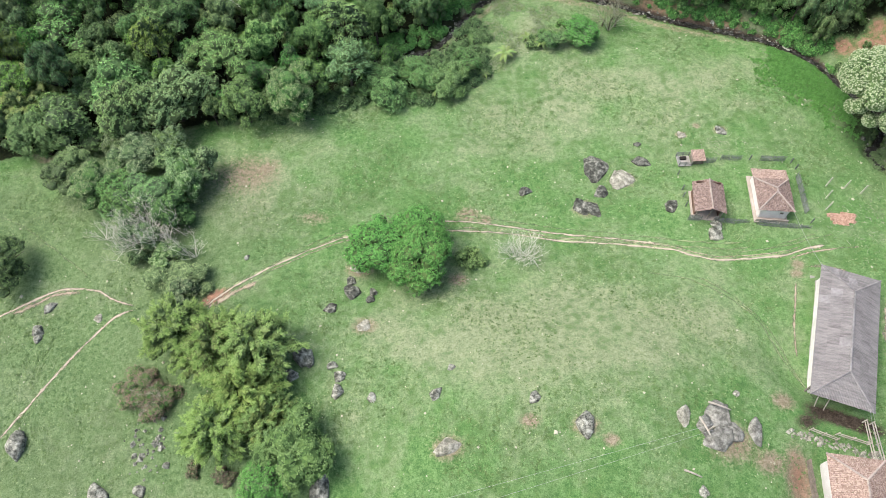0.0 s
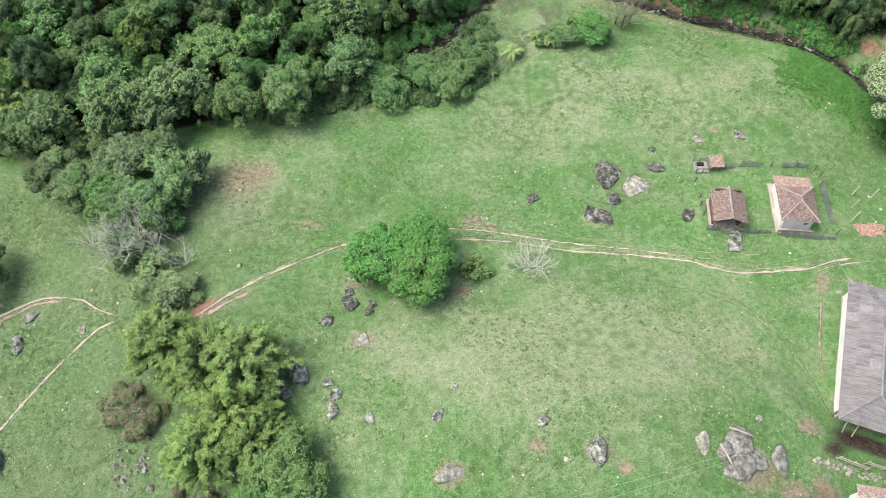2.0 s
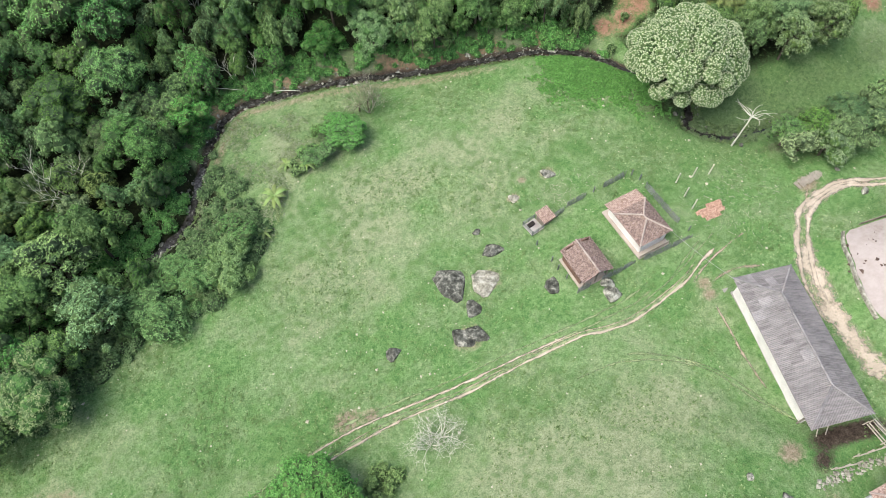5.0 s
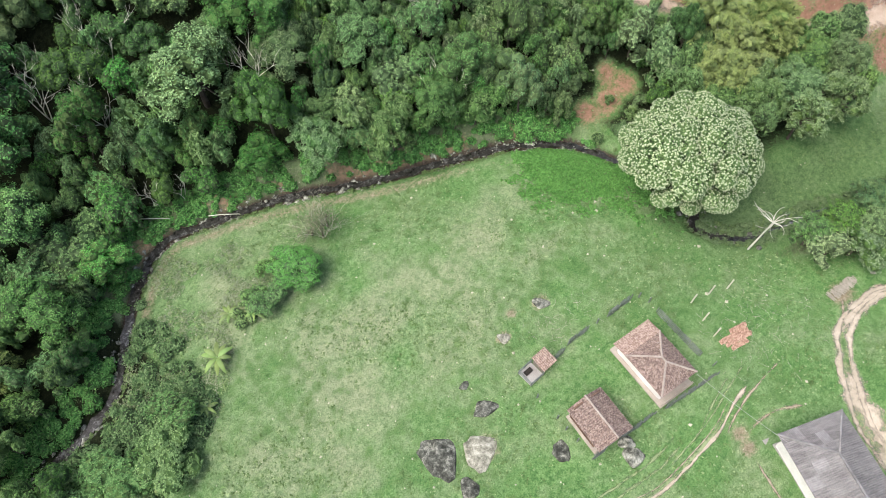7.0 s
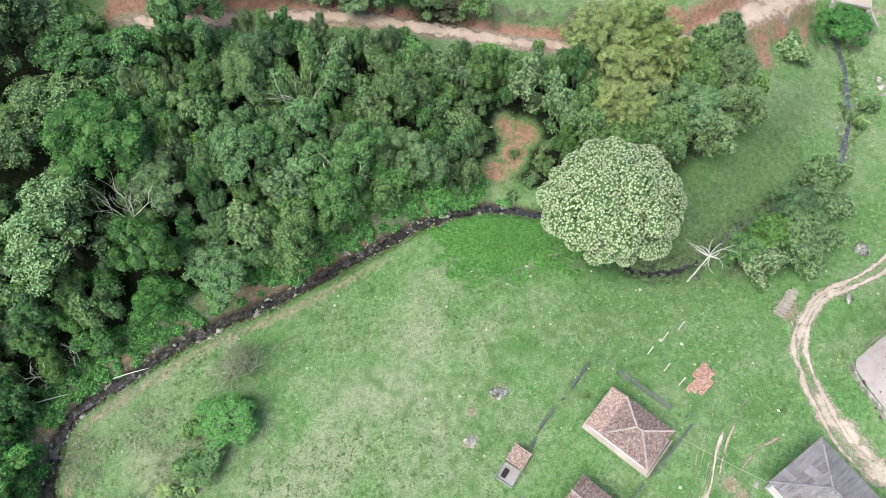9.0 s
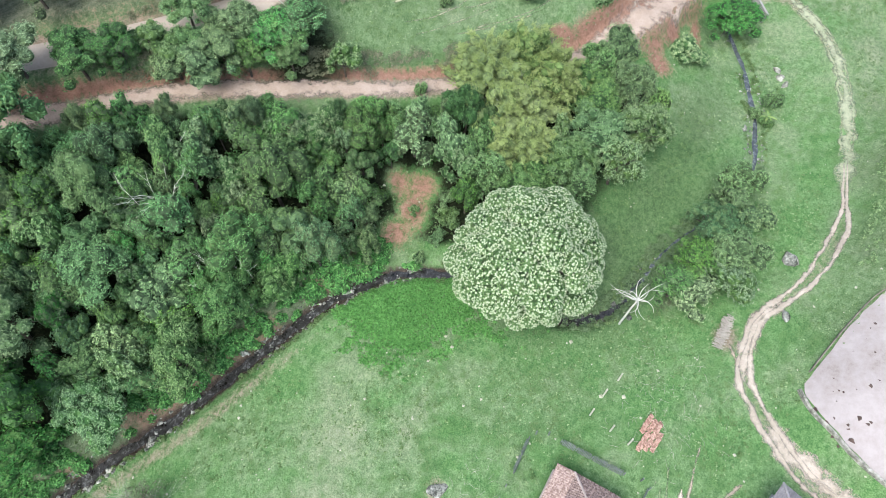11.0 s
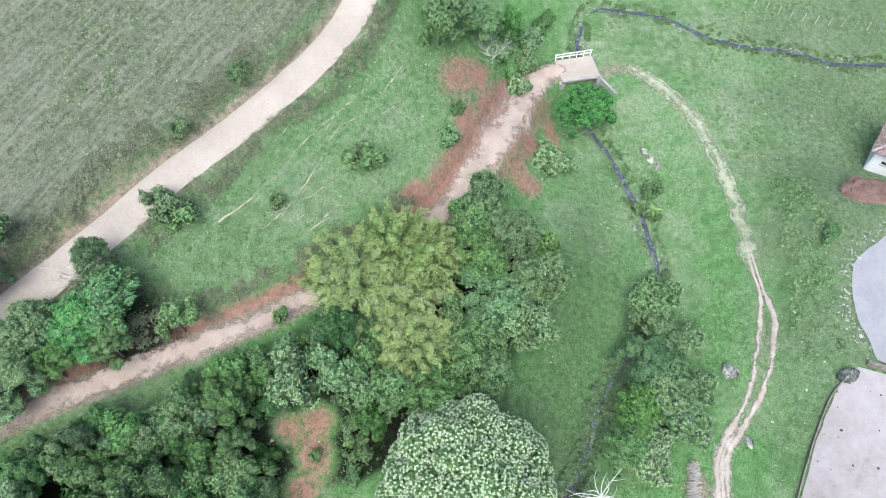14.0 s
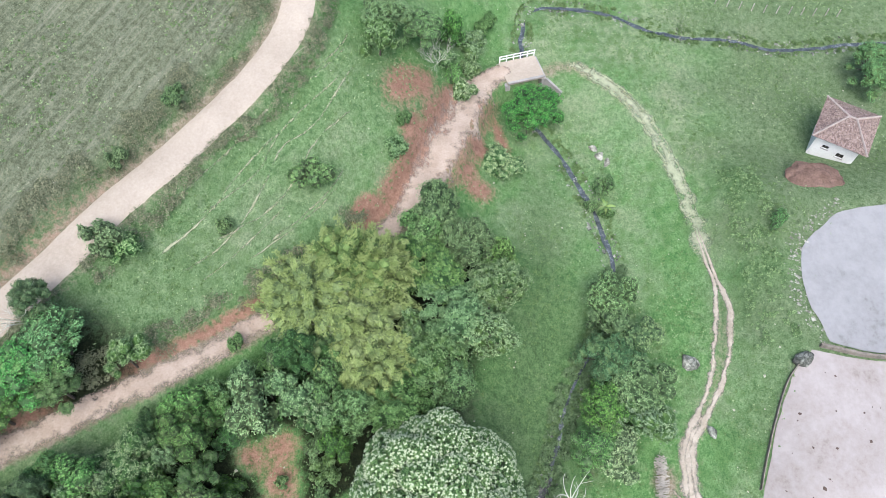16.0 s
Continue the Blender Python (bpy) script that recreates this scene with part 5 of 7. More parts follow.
def tiled_house_by_barn():
    root = thing("farm_cottage", pose(42.8, 12.6, gz(42.8, 12.6), 0, 0, -8), "cottage with a red clay tile hip roof beside the barn", "house")
    W, L = 6.0, 9.4
    x0, x1, y0, y1, h = -2.3, 2.3, -4.2, 4.2, 2.9
    for a, b in (((x0, y0), (x1, y0)), ((x0, y1), (x1, y1)), ((x0, y0 + 0.08), (x0, y1 - 0.08)), ((x1, y0 + 0.08), (x1, y1 - 0.08))):
        part("wall", wall_mesh(a, b, -0.6, h, 0.16), PLASTER, root)
    tile_roof(root, W, L, 2.9, 4.5, 2.0, TILE_NEW, "mottled pale red clay tiles", 0, 0, 8)
    fence = thing("board_fence", pose(39.3, 13.5, gz(39.3, 13.5), 0, 0, -4), "grey board fence beside the cottage", "fence")
    for i in range(16):
        box_part("board", (-0.03, 0.03, -4 + 0.5 * i, -3.55 + 0.5 * i, -0.2, 1.2 + 0.1 * random.random()), WOOD, fence, "", 0)


def white_house():
    z = 3.0
    root = thing("white_house", pose(103.1, 22.4, z, 0, 0, -29), "white two-level house with a red clay tile hip roof", "house")
    W, L, h = 6.5, 5.9, 3.3
    x0, x1, y0, y1 = -2.45, 2.45, -2.2, 2.2
    part("wall", wall_mesh((x0, y0), (x1, y0), -1.0, h, 0.2, []), PLASTER, root)
    part("wall", wall_mesh((x1, y0 + 0.1), (x1, y1 - 0.1), -1.0, h, 0.2), PLASTER, root)
    part("wall", wall_mesh((x0, y1), (x1, y1), -1.0, h, 0.2), PLASTER, root)
    part("wall", wall_mesh((x0, y0 + 0.1), (x0, y1 - 0.1), -1.0, h, 0.2, [(0.9, 1.7, 1.0, 1.65), (2.7, 3.4, 1.5, 2.0)]), PLASTER, root)
    for u0, u1, v0, v1 in ((0.9, 1.7, 1.0, 1.65), (2.7, 3.4, 1.5, 2.0)):
        win = box_part("window", (x0 + 0.04, x0 + 0.07, y0 + 0.1 + u0, y0 + 0.1 + u1, v0, v1), DARK, root, "dark window", 0)
        box_part("sill", (x0 - 0.2, x0 - 0.1, y0 + 0.02 + u0, y0 + 0.18 + u1, v0 - 0.06, v0), CONCRETE, win, "", 0)
        box_part("frame", (x0 - 0.02, x0 + 0.035, y0 + 0.07 + (u0 + u1) / 2, y0 + 0.13 + (u0 + u1) / 2, v0, v1), WOOD, win, "", 0)
    tile_roof(root, W, L, h, h + 1.35, 0.4, TILE, "mottled red-brown clay tiles", 0, 0, 11)
    return root


main_house()
open_hut()
barn()
tiled_house_by_barn()
white_house()


def bridge():
    root = thing("bridge", pose(113.25, 57.4, 3.68, 0, 0, 17), "short concrete bridge over the stream with white railings", "bridge")
    box_part("deck", (-1.8, 1.8, -2.3, 2.3, -0.3, 0.0), DIRT_PINK, root, "", 0.03)
    for y in (-2.3, 2.3):
        box_part("abutment", (-1.9, 1.9, y - 0.3, y + 0.3, -3.2, -0.31), CONCRETE, root, "", 0.03)
    box_part("kerb", (-1.95, -1.65, -2.3, 2.3, 0.004, 0.2), CONCRETE, root, "", 0.02)
    for i in range(6):
        beam_part("rail_post", (1.75, -2.2 + 0.88 * i, 0), (1.75, -2.2 + 0.88 * i, 0.95), 0.1, PAINT, root)
    for zz in (0.5, 0.92):
        beam_part("rail", (1.75, -2.3, zz), (1.75, 2.3, zz), 0.09, PAINT, root)
    bm = bmesh.new()
    beam(bm, (-1.85, -2.4, -1.2), (-4.0, -3.6, -1.7), 0.25, 2.2)
    part("wing_wall", bm, CONCRETE, root)


bridge()

# ---------- yards ----------


def yard(name, outline, centre, mat, label, lift=0.09):
    pts = resample(outline + outline[:1], 0.6)[:-1]
    V, F = [], []
    rings = 14
    c = Vector((*centre, 0))
    n = len(pts)
    for r in range(1, rings + 1):
        k = (r / rings) ** 0.9
        for i, p in enumerate(pts):
            q = c.lerp(p, k * (1 + (0.012 * noise.noise(p * 0.9)) * (r == rings)))
            V.append((q.x, q.y, lift))
    V.append((c.x, c.y, lift))
    v = np.array(V)
    v[:, 2] += height(v[:, 0], v[:, 1], False)
    for r in range(rings - 1):
        for i in range(n):
            j = (i + 1) % n
            F.append((r * n + i, r * n + j, (r + 1) * n + j, (r + 1) * n + i))
    for i in range(n):
        F.append((i, len(V) - 1, (i + 1) % n))
    ob = new(name, mesh_from(name, v, F, mat, True))
    return tagged(ob, label, "yard", kind="structure")


def yard_material(name, pale, mid, dark):
    m, nt, b = material(name, 0.92, 0.15)
    p = coords(nt)
    broad = noise_tex(nt, p, 0.25, 5, 0.6)
    mid_n = noise_tex(nt, p, 1.6, 6, 0.7)
    f = maths(nt, "ADD", maths(nt, "MULTIPLY", broad, 0.55), maths(nt, "MULTIPLY", mid_n, 0.45))
    nt.links.new(ramp(nt, f, [(0.3, dark), (0.42, mid), (0.6, pale)]), b.inputs["Base Color"])
    bump(nt, b, mid_n, 0.4, 0.05)
    return m


YARD_PINK = yard_material("pale_pinkish_yard", (0.33, 0.3, 0.29), (0.27, 0.24, 0.225), (0.17, 0.145, 0.125))
YARD_GREY = yard_material("pale_grey_yard", (0.275, 0.272, 0.275), (0.23, 0.227, 0.23), (0.15, 0.147, 0.14))
YARD_A = [(77.2, 32.2), (74.6, 34.4), (70.7, 36.1), (67.4, 37.2), (64.8, 38), (63.2, 38.2), (61.8, 37), (60.2, 34.9), (59, 33), (57.8, 29), (59, 22), (64, 14), (74, 12), (76, 20), (76.2, 27)]
YARD_B = [(78, 30.4), (79.4, 30.6), (82.1, 31.4), (85.6, 31.3), (88.4, 30.3), (90.8, 27.6), (92.2, 25.6), (93.2, 20), (94, 12), (86, 8), (78, 11), (76.8, 20), (77, 26.5)]
yard("yard_paving_pink", YARD_A, (67, 25), YARD_PINK, "pale pinkish yard surface with dark specks")
yard("yard_paving_grey", YARD_B, (84, 20), YARD_GREY, "pale grey bare yard surface")


def low_wall(name, line, wide, tall, mat, label, category="wall"):
    pts = resample(line, 0.5)
    V, F = [], []
    for i, p in enumerate(pts):
        t = (pts[min(i + 1, len(pts) - 1)] - pts[max(i - 1, 0)]).normalized()
        n = Vector((-t.y, t.x, 0))
        z = gz(p.x, p.y)
        h = tall * (1 + 0.15 * noise.noise(p * 1.3))
        for u, zz in ((-wide / 2, -0.15), (-wide / 2 * 0.9, h), (wide / 2 * 0.9, h), (wide / 2, -0.15)):
            q = p + n * u
            V.append((q.x, q.y, z + zz))
        if i:
            b = 4 * i
            for k in range(3):
                F.append((b - 4 + k, b - 3 + k, b + 1 + k, b + k))
    F += [(0, 1, 2, 3), tuple(len(V) - 4 + k for k in (3, 2, 1, 0))]
    return tagged(new(name, mesh_from(name, V, F, mat)), label, category)


low_wall("yard_wall", [(76.6, 32.9), (74.4, 34.8), (70.6, 36.4), (67.4, 37.5), (65.2, 38.2)], 0.1, 0.45, WOOD, "low weathered timber edging of the yard")
low_wall("yard_wall", [(63.2, 38.6), (61.5, 37.3), (59.9, 35.1), (58.6, 33), (57.3, 29)], 0.3, 0.4, ROCK_PALE, "low rough stone edging of the yard")
low_wall("yard_wall", [(77.6, 31.4), (76.6, 27), (76.3, 20), (76.8, 13)], 0.28, 0.55, WOOD, "low dark wall between the two yards")
rock(76.3, 33.1, 1.5, 2.2, 1.3, ROCK_DARK, 30, "grey boulder at the corner of the yard")

# ---------- boulders ----------
BIG = [(22.1, 60.0, 4.2, 4.3, 0.9), (22.4, 55.6, 2.3, 2.0, 0.7), (19.3, 53.2, 2.0, 3.2, 0.7), (20.7, 53.0, 2.0, 3.3, 0.8), (28.7, 60.7, 2.9, 1.7, 0.7), (11.7, 56.3, 2.0, 1.5, 0.7), (31.7, 52.8, 2.5, 1.7, 0.6), 
       (28.5, 63.9, 1.3, 0.8, 0.4), (-11.7, 39.6, 2.3, 2.2, 0.9), (-9.3, 38.6, 1.3, 1.2, 0.6), (-9.0, 39.6, 1.1, 1.2, 0.6), (-12.0, 41.3, 1.6, 1.3, 0.6), (-14.3, 37.2, 1.8, 1.5, 0.6)]
for x, y, w, l, h in BIG:
    rock(x, y, w, l, h, ROCK_DARK, label="low dark grey boulder half sunk in grass")
MIXED = [(36.6, 47.9, 2.2, 2.2, 0.9), (37.0, 49.3, 1.8, 1.4, 1.0), (40.7, 65.6, 1.3, 2.1, 0.5), (-16.9, 30.4, 2.6, 3.2, 2.0), (-13.3, 29.3, 1.6, 1.0, 0.7), (-12.3, 27.8, 1.7, 1.5, 0.9), (-12.4, 25.9, 1.5, 2.0, 1.0), (-0.8, 24.8, 1.9, 1.2, 0.7), (1.0, 28.1, 0.9, 1.0, 0.4),
         (10.2, 23.8, 1.7, 1.3, 0.6), (15.4, 20.6, 2.2, 3.0, 1.3), (-8.2, 24.8, 1.2, 1.4, 0.6), (-50.4, 20.4, 2.6, 3.4, 2.0)]
MIXED2 = [(-52.0, 34.9, 1.6, 1.7, 1.2), (-51.8, 33.9, 1.2, 1.3, 0.8), (-51.4, 38.3, 2.0, 1.3, 0.8), (-34.6, 15.2, 1.8, 1.4, 0.9), (-39.4, 14.7, 3.4, 2.2, 1.2), (-13.5, 14.6, 4.4, 2.4, 1.6), (27.0, 13.8, 1.4, 1.1, 0.5), (-26.2, 44.9, 0.9, 0.7, 0.5), (77.2, 42.2, 1.9, 1.5, 1.2),
          (70.5, 41.2, 0.9, 1.3, 0.7), (-18.2, 28.2, 1.6, 1.8, 1.0), (-32, 18, 1.0, 0.9, 0.5), (-33, 20, 0.9, 0.8, 0.5), (33, 24.6, 1.0, 0.8, 0.4)]
for x, y, w, l, h in MIXED + MIXED2:
    rock(x, y, w, l, h, ROCK)
for x, y, w, l, h, turn in ((30.0, 21.7, 3.6, 3.6, 1.0, 15), (29.6, 19.2, 4.2, 2.4, 0.9, 20), (31.6, 19.9, 2.2, 2.2, 0.8, 50), (28.4, 20.6, 2.0, 2.6, 0.9, 0), (34.1, 20.2, 1.7, 3.4, 0.8, -4)):
    rock(x, y, w, l, h, ROCK_SLAB, turn, "broad flat grey rock slab in the grass")
for x, y, w in ((65.6, 57.2, 0.9), (66.6, 56.6, 1.2), (63.0, 59.6, 0.8), (64.4, 55.2, 0.7), (68.2, 56.2, 0.9), (61.0, 64.0, 0.8)):
    rock(x, y, w, w * 0.8, 0.6, ROCK_DARK, label="dark wet boulder at the stream's edge")
PALE = [(25.6, 57.8, 4.0, 3.2, 0.6), (35.0, 65.2, 1.5, 1.2, 0.3), (0.5, 18.6, 1.9, 3.0, 1.0), (-9.8, 34.6, 1.8, 1.9, 0.5), (-11.1, 43.3, 2.6, 1.6, 0.4), (26.2, 21.6, 1.6, 2.7, 0.6), (-44.5, 36.6, 1.3, 1.2, 0.5), (102.3, 48.6, 1.2, 1.0, 0.5), (103.4, 49.2, 0.9, 1.1, 0.4), (101.4, 47.8, 0.7, 1.3, 0.4), (70.6, 45.4, 0.8, 0.5, 0.3)]
for x, y, w, l, h in PALE:
    rock(x, y, w, l, h, ROCK_PALE, label="flat pale boulder in the grass")

# ---------- trees with a place of their own ----------
for x, y, r, t in ((-8.0, 45.6, 4.4, 6.0), (-3.3, 43.8, 5.0, 7.2), (-3.0, 47.0, 4.2, 6.5)):
    plant("dark0", x, y, r, t, "pasture grove")
plant("shrub1", 3.6, 44.6, 1.9, 1.9)
for k, (x, y) in enumerate(((10.4, 45.6), (9.6, 45.0), (11.3, 45.3))):
    bare_tree(x, y, 4.4, "leafless bleached grey shrub in the pasture", 8, 4, 1.0, 0.05, 30 + k, "bare_shrub", 1.15)
plant("dryshrub", -35.5, 26.3, 3.5, 2.8)
bare_tree(-34.8, 25.6, 3.4, "grey twigs of a withered shrub", 6, 4, 0.8, 0.04, 41, "bare_shrub")
for x, y, r, t, k in ((-32.4, 33.1, 4.2, 7.5, 0), (-27.2, 31.0, 4.6, 8.5, 1), (-22.0, 30.5, 4.6, 8.5, 0), (-22.9, 25.0, 4.8, 8.5, 1), (-25.4, 21.0, 3.9, 7.5, 0), (-20, 22, 3.6, 7, 1)):
    bamboo("bamboo%d" % k, x, y, r, t)
for x, y, r, t in ((-62.9, 69.8, 4.2, 8.0), (-61.5, 74.8, 3.8, 8.5)):
    bamboo("bamboo2", x, y, r, t)
for x, y, r in ((-24.8, 16.6, 1.6), (-22.4, 14.4, 1.3), (-28.6, 17.4, 1.0)):
    plant("dryshrub", x, y, r, 1.2)
plant("bright0", -16.1, 18.4, 4.4, 6.5)
plant("dark0", -19.5, 15.2, 3.0, 5)
for x, y, r, t, k in ((79.4, 78.0, 3.9, 9.5, 0), (82.2, 75.2, 4.1, 10.0, 1), (83.2, 72.2, 3.4, 9, 0), (78.4, 73.8, 4.0, 9.5, 1), (74.8, 72.0, 3.4, 8.5, 0)):
    bamboo("bamboo%d" % (k + 2), x, y, r * 1.12, t)
WEST = [(-22.9, 72.4, 4.6, 0), (-14.6, 78.0, 4.8, 1), (-8.7, 76.2, 3.9, 1), (-4.2, 77.6, 3.6, 1), (0.5, 77, 3.3, 1), (3.9, 80, 2.7, 1), (-40.6, 71.5, 5.8, 2), (-48.8, 73, 4.8, 1), (-55.5, 68.3, 5.6, 1), (-60.3, 65.6, 4.4, 3), (-29.9, 70.5, 3.5, 3), (-28.5, 76, 3.6, 1), (-20.9, 84, 4.4, 1), (-34.5, 79.4, 5.2, 1)]
for x, y, r, k in WEST:
    plant("lush%d" % (k % 2) if x > -12 else ("grey0", "forest%d" % random.randrange(6), "bright0", "bright0")[k], x, y, r, 6.5 + 0.5 * r if x < -12 else 4.6, "forest trees")
for x, y, r, k in ((-48.6, 56.4, 4.6, 0), (-44.4, 60.4, 3.9, 0), (-40.7, 53.6, 4.8, 1), (-36.3, 57.2, 3.6, 0), (-42.4, 51.6, 3.0, 1), (-52.6, 59.6, 3.2, 0), (-45.6, 54.6, 3.6, 1), (-40.2, 63, 3.2, 0), (-47, 64, 3.4, 0), (-36.8, 51.4, 2.6, 1), (-53.5, 57, 3.0, 0), (-37.6, 60.2, 2.6, 0), (-33.5, 58.8, 2.4, 0), (-40.5, 45.0, 1.8, 2), (-33.4, 38.8, 2.8, 2), (-34.6, 41.3, 3.6, 2), (-57.5, 43.4, 4.6, 3), (-36.5, 44.4, 2.8, 2)):
    plant(("grey0", "lush0", "grey1", "forest_old1")[k], x, y, r, (6.0, 5.5, 2.8, 6.0)[k], "pasture grove")
for k, (x, y, tall) in enumerate(((-39.8, 47.2, 6.8), (-42.6, 47.4, 6.2), (-37.6, 47.8, 6.0), (-40.2, 49.4, 7.4))):
    bare_tree(x, y, tall, "dead tree with bleached forking branches", 10, 4, 1.0, 0.08, 5 + 20 * k, lean=0.85)
for k, (x, y, tall) in enumerate(((18.8, 119.8, 10.5), (14.5, 115.4, 9.5), (9.6, 120.3, 10.5), (31.5, 106.9, 10.0), (48.1, 91.8, 9.0), (52.9, 98.8, 10.5), (-30, 92, 10.0), (-12, 98, 10.5))):
    bare_tree(x, y, tall, "pale leafless crown standing among forest trees", 3, 3, 0.7, 0.09, 60 + k, lean=0.4)
bare_tree(-46.5, 48.6, 3.4, "dead tree with bleached forking branches", 6, 4, 0.85, 0.06, 25)
bare_tree(-33.2, 45.3, 4.4, "pale leafless shrub with upright twigs", 8, 4, 0.6, 0.055, 6, "bare_shrub", 0.6)
plant("grey1", -40.6, 47.4, 2.7, 4.4, "pasture grove")
plant("dark0", 22.2, 86.2, 3.0, 4.2, "stream bend trees")
plant("lush1", 17.6, 84.8, 2.2, 2.8, "stream bend trees")
plant("lush1", 20.2, 88.4, 1.7, 2.6, "stream bend trees")
plant("shrub1", 17.0, 86.2, 2.0, 2.4)
plant("shrub1", 15.0, 85.4, 1.5, 1.8)
bare_tree(27.4, 88.6, 7.6, "thin grey half-bare tree with fine twigs", 9, 4, 0.85, 0.035, 9, lean=0.6, mat=GREYWOOD)
for k, (dx, dy) in enumerate(((0, 0), (1.2, 0.8), (-0.9, 1.0))):
    plant("sparse", 27.4 + dx, 88.8 + dy, 2.0, 5.4 - k, "stream bend trees")
for k, (x, y, s) in enumerate(((10.0, 82.8, 1.25), (13.6, 86.6, 0.95), (15.8, 84.9, 0.9), (-1.2, 75.6, 0.9), (6.5, 79, 0.8))):
    banana(x, y, s, k)
EAST = [(89.5, 67.2, 3.0, 1), (83.9, 67.7, 3.2, 0), (86.6, 64.2, 3.0, 1), (82.3, 61.8, 3.0, 1), (79.6, 65.6, 3.4, 0), (75.0, 67.1, 2.8, 1), (78.0, 62.6, 2.4, 1), (73.0, 66.0, 2.6, 0), (87.8, 68.5, 2.2, 0), (71, 70, 2.8, 0), (70.3, 74.4, 2.2, 0), (85.5, 60.9, 1.8, 0)]
for x, y, r, k in EAST:
    plant("lush_old0" if k == 0 else "grey_old0", x, y, r * 1.22, 6.4 + 0.6 * r * (1 + k * 0.3), "trees above the stream flat")
plant("forest_old0", 107.2, 56.8, 4.4, 4.8)
plant("shrub2", 99.4, 59.9, 2.7, 2.6)
for x, y, r, k in ((111.3, 66.8, 1.8, 2), (110.0, 65.6, 1.4, 0), (116.4, 63.4, 2.0, 2), (115.4, 66.6, 2.2, 0), (119.6, 61.6, 1.8, 0), (108.2, 64.2, 1.5, 2), (113.0, 63.6, 1.4, 2)):
    plant("shrub%d" % k, x, y, r, 1.4 + 0.6 * r, "gully shrubs")
for x, y, r, k in ((64.0, 76.8, 1.2, 0), (66.4, 76.8, 1.5, 1), (68.6, 77.4, 1.6, 0), (61.2, 77.8, 0.9, 1), (61.6, 84.0, 1.2, 2), (64.4, 84.4, 1.2, 0), (65.2, 80.4, 0.7, 2), (71.2, 80.6, 1.4, 0)):
    plant("shrub%d" % k, x, y, r, 1.0 + 0.6 * r, "shrubs round the bare bank")
for x, y, r, k in ((83.7, 49.4, 2.9, 0), (79.0, 47.0, 2.3, 2), (76.4, 50.0, 3.2, 1), (74.2, 47.6, 2.8, 0), (71.8, 51.4, 2.7, 1), (70.8, 48.4, 2.7, 0), (68.4, 52.4, 2.4, 1), (67.6, 50.0, 2.4, 0), (80.5, 49.8, 2.2, 0)):
    plant(("grey0", "forest4", "bright0")[k], x, y, r * 1.1, 4.8, "streamside trees")
for x, y, r, k in ((73.1, 96.4, 3.0, 1), (70.4, 98.3, 2.8, 0), (66.9, 102.3, 3.2, 3), (69.9, 96.2, 2.4, 0), (72.9, 92.0, 1.7, 2), (63.8, 103.6, 2.8, 3), (75.4, 98, 2.0, 0), (72.4, 105.5, 2.4, 1), (67.5, 99.8, 2.4, 0)):
    plant(("forest2", "forest4", "grey0", "grey1")[k], x, y, r, 4.4 + 0.4 * r, "trees between the roads")
for x, y, r, k in ((61.0, 109.0, 2.8, 1), (58.2, 111.5, 2.8, 0), (55, 115.3, 3.0, 2), (63.2, 106.8, 2.6, 2), (65.2, 104.4, 2.3, 0), (66.2, 114.6, 2.6, 2), (69.4, 111.2, 2.2, 0), (73.2, 108.2, 1.6, 1), (62, 118, 3.0, 0), (58, 121, 3.0, 1), (65, 119, 2.6, 0), (76.6, 105.4, 1.4, 2)):
    plant(("forest5", "forest8", "grey0")[k], x, y, r, 4.0 + 0.5 * r, "trees between the roads")
for x, y, r, k in ((82.1, 95.1, 1.9, 2), (81.9, 93.6, 1.7, 2), (96.2, 91.3, 1.2, 1), (91.8, 79.2, 2.0, 1), (100.2, 70.7, 1.1, 1), (97.0, 71.3, 1.3, 1), (91.0, 32.6, 1.2, 0), (75.6, 84.4, 0.8, 1), (97.7, 48.7, 1.5, 1), (94.3, 48.7, 0.9, 1), (85.6, 86.3, 0.8, 2), (89.8, 95.4, 1.1, 2), (95.5, 50, 0.9, 2)):
    plant("shrub%d" % k, x, y, r, 1.0 + 0.75 * r)
for x, y, r, k in ((111.0, 73.0, 3.0, 1), (111.4, 69.3, 2.8, 0), (107.5, 73.5, 2.0, 1), (113.4, 15.6, 4.2, 2), (115, 66, 2.0, 0)):
    plant(("forest1", "bright0", "forest_old1")[k], x, y, r, 5.5)


for x, y, r, key in ((69.6, 101.2, 2.6, "grey_old0"), (65.6, 102.6, 3.0, "forest_old2"), (67.4, 105.3, 2.8, "lush_old0"), (72.4, 107.0, 3.0, "west0"), (71.2, 97.4, 2.6, "lush_old0"), (63.4, 105.2, 2.8, "grey_old0")):
    plant(key, x, y, r, 5.2, "trees between the roads")


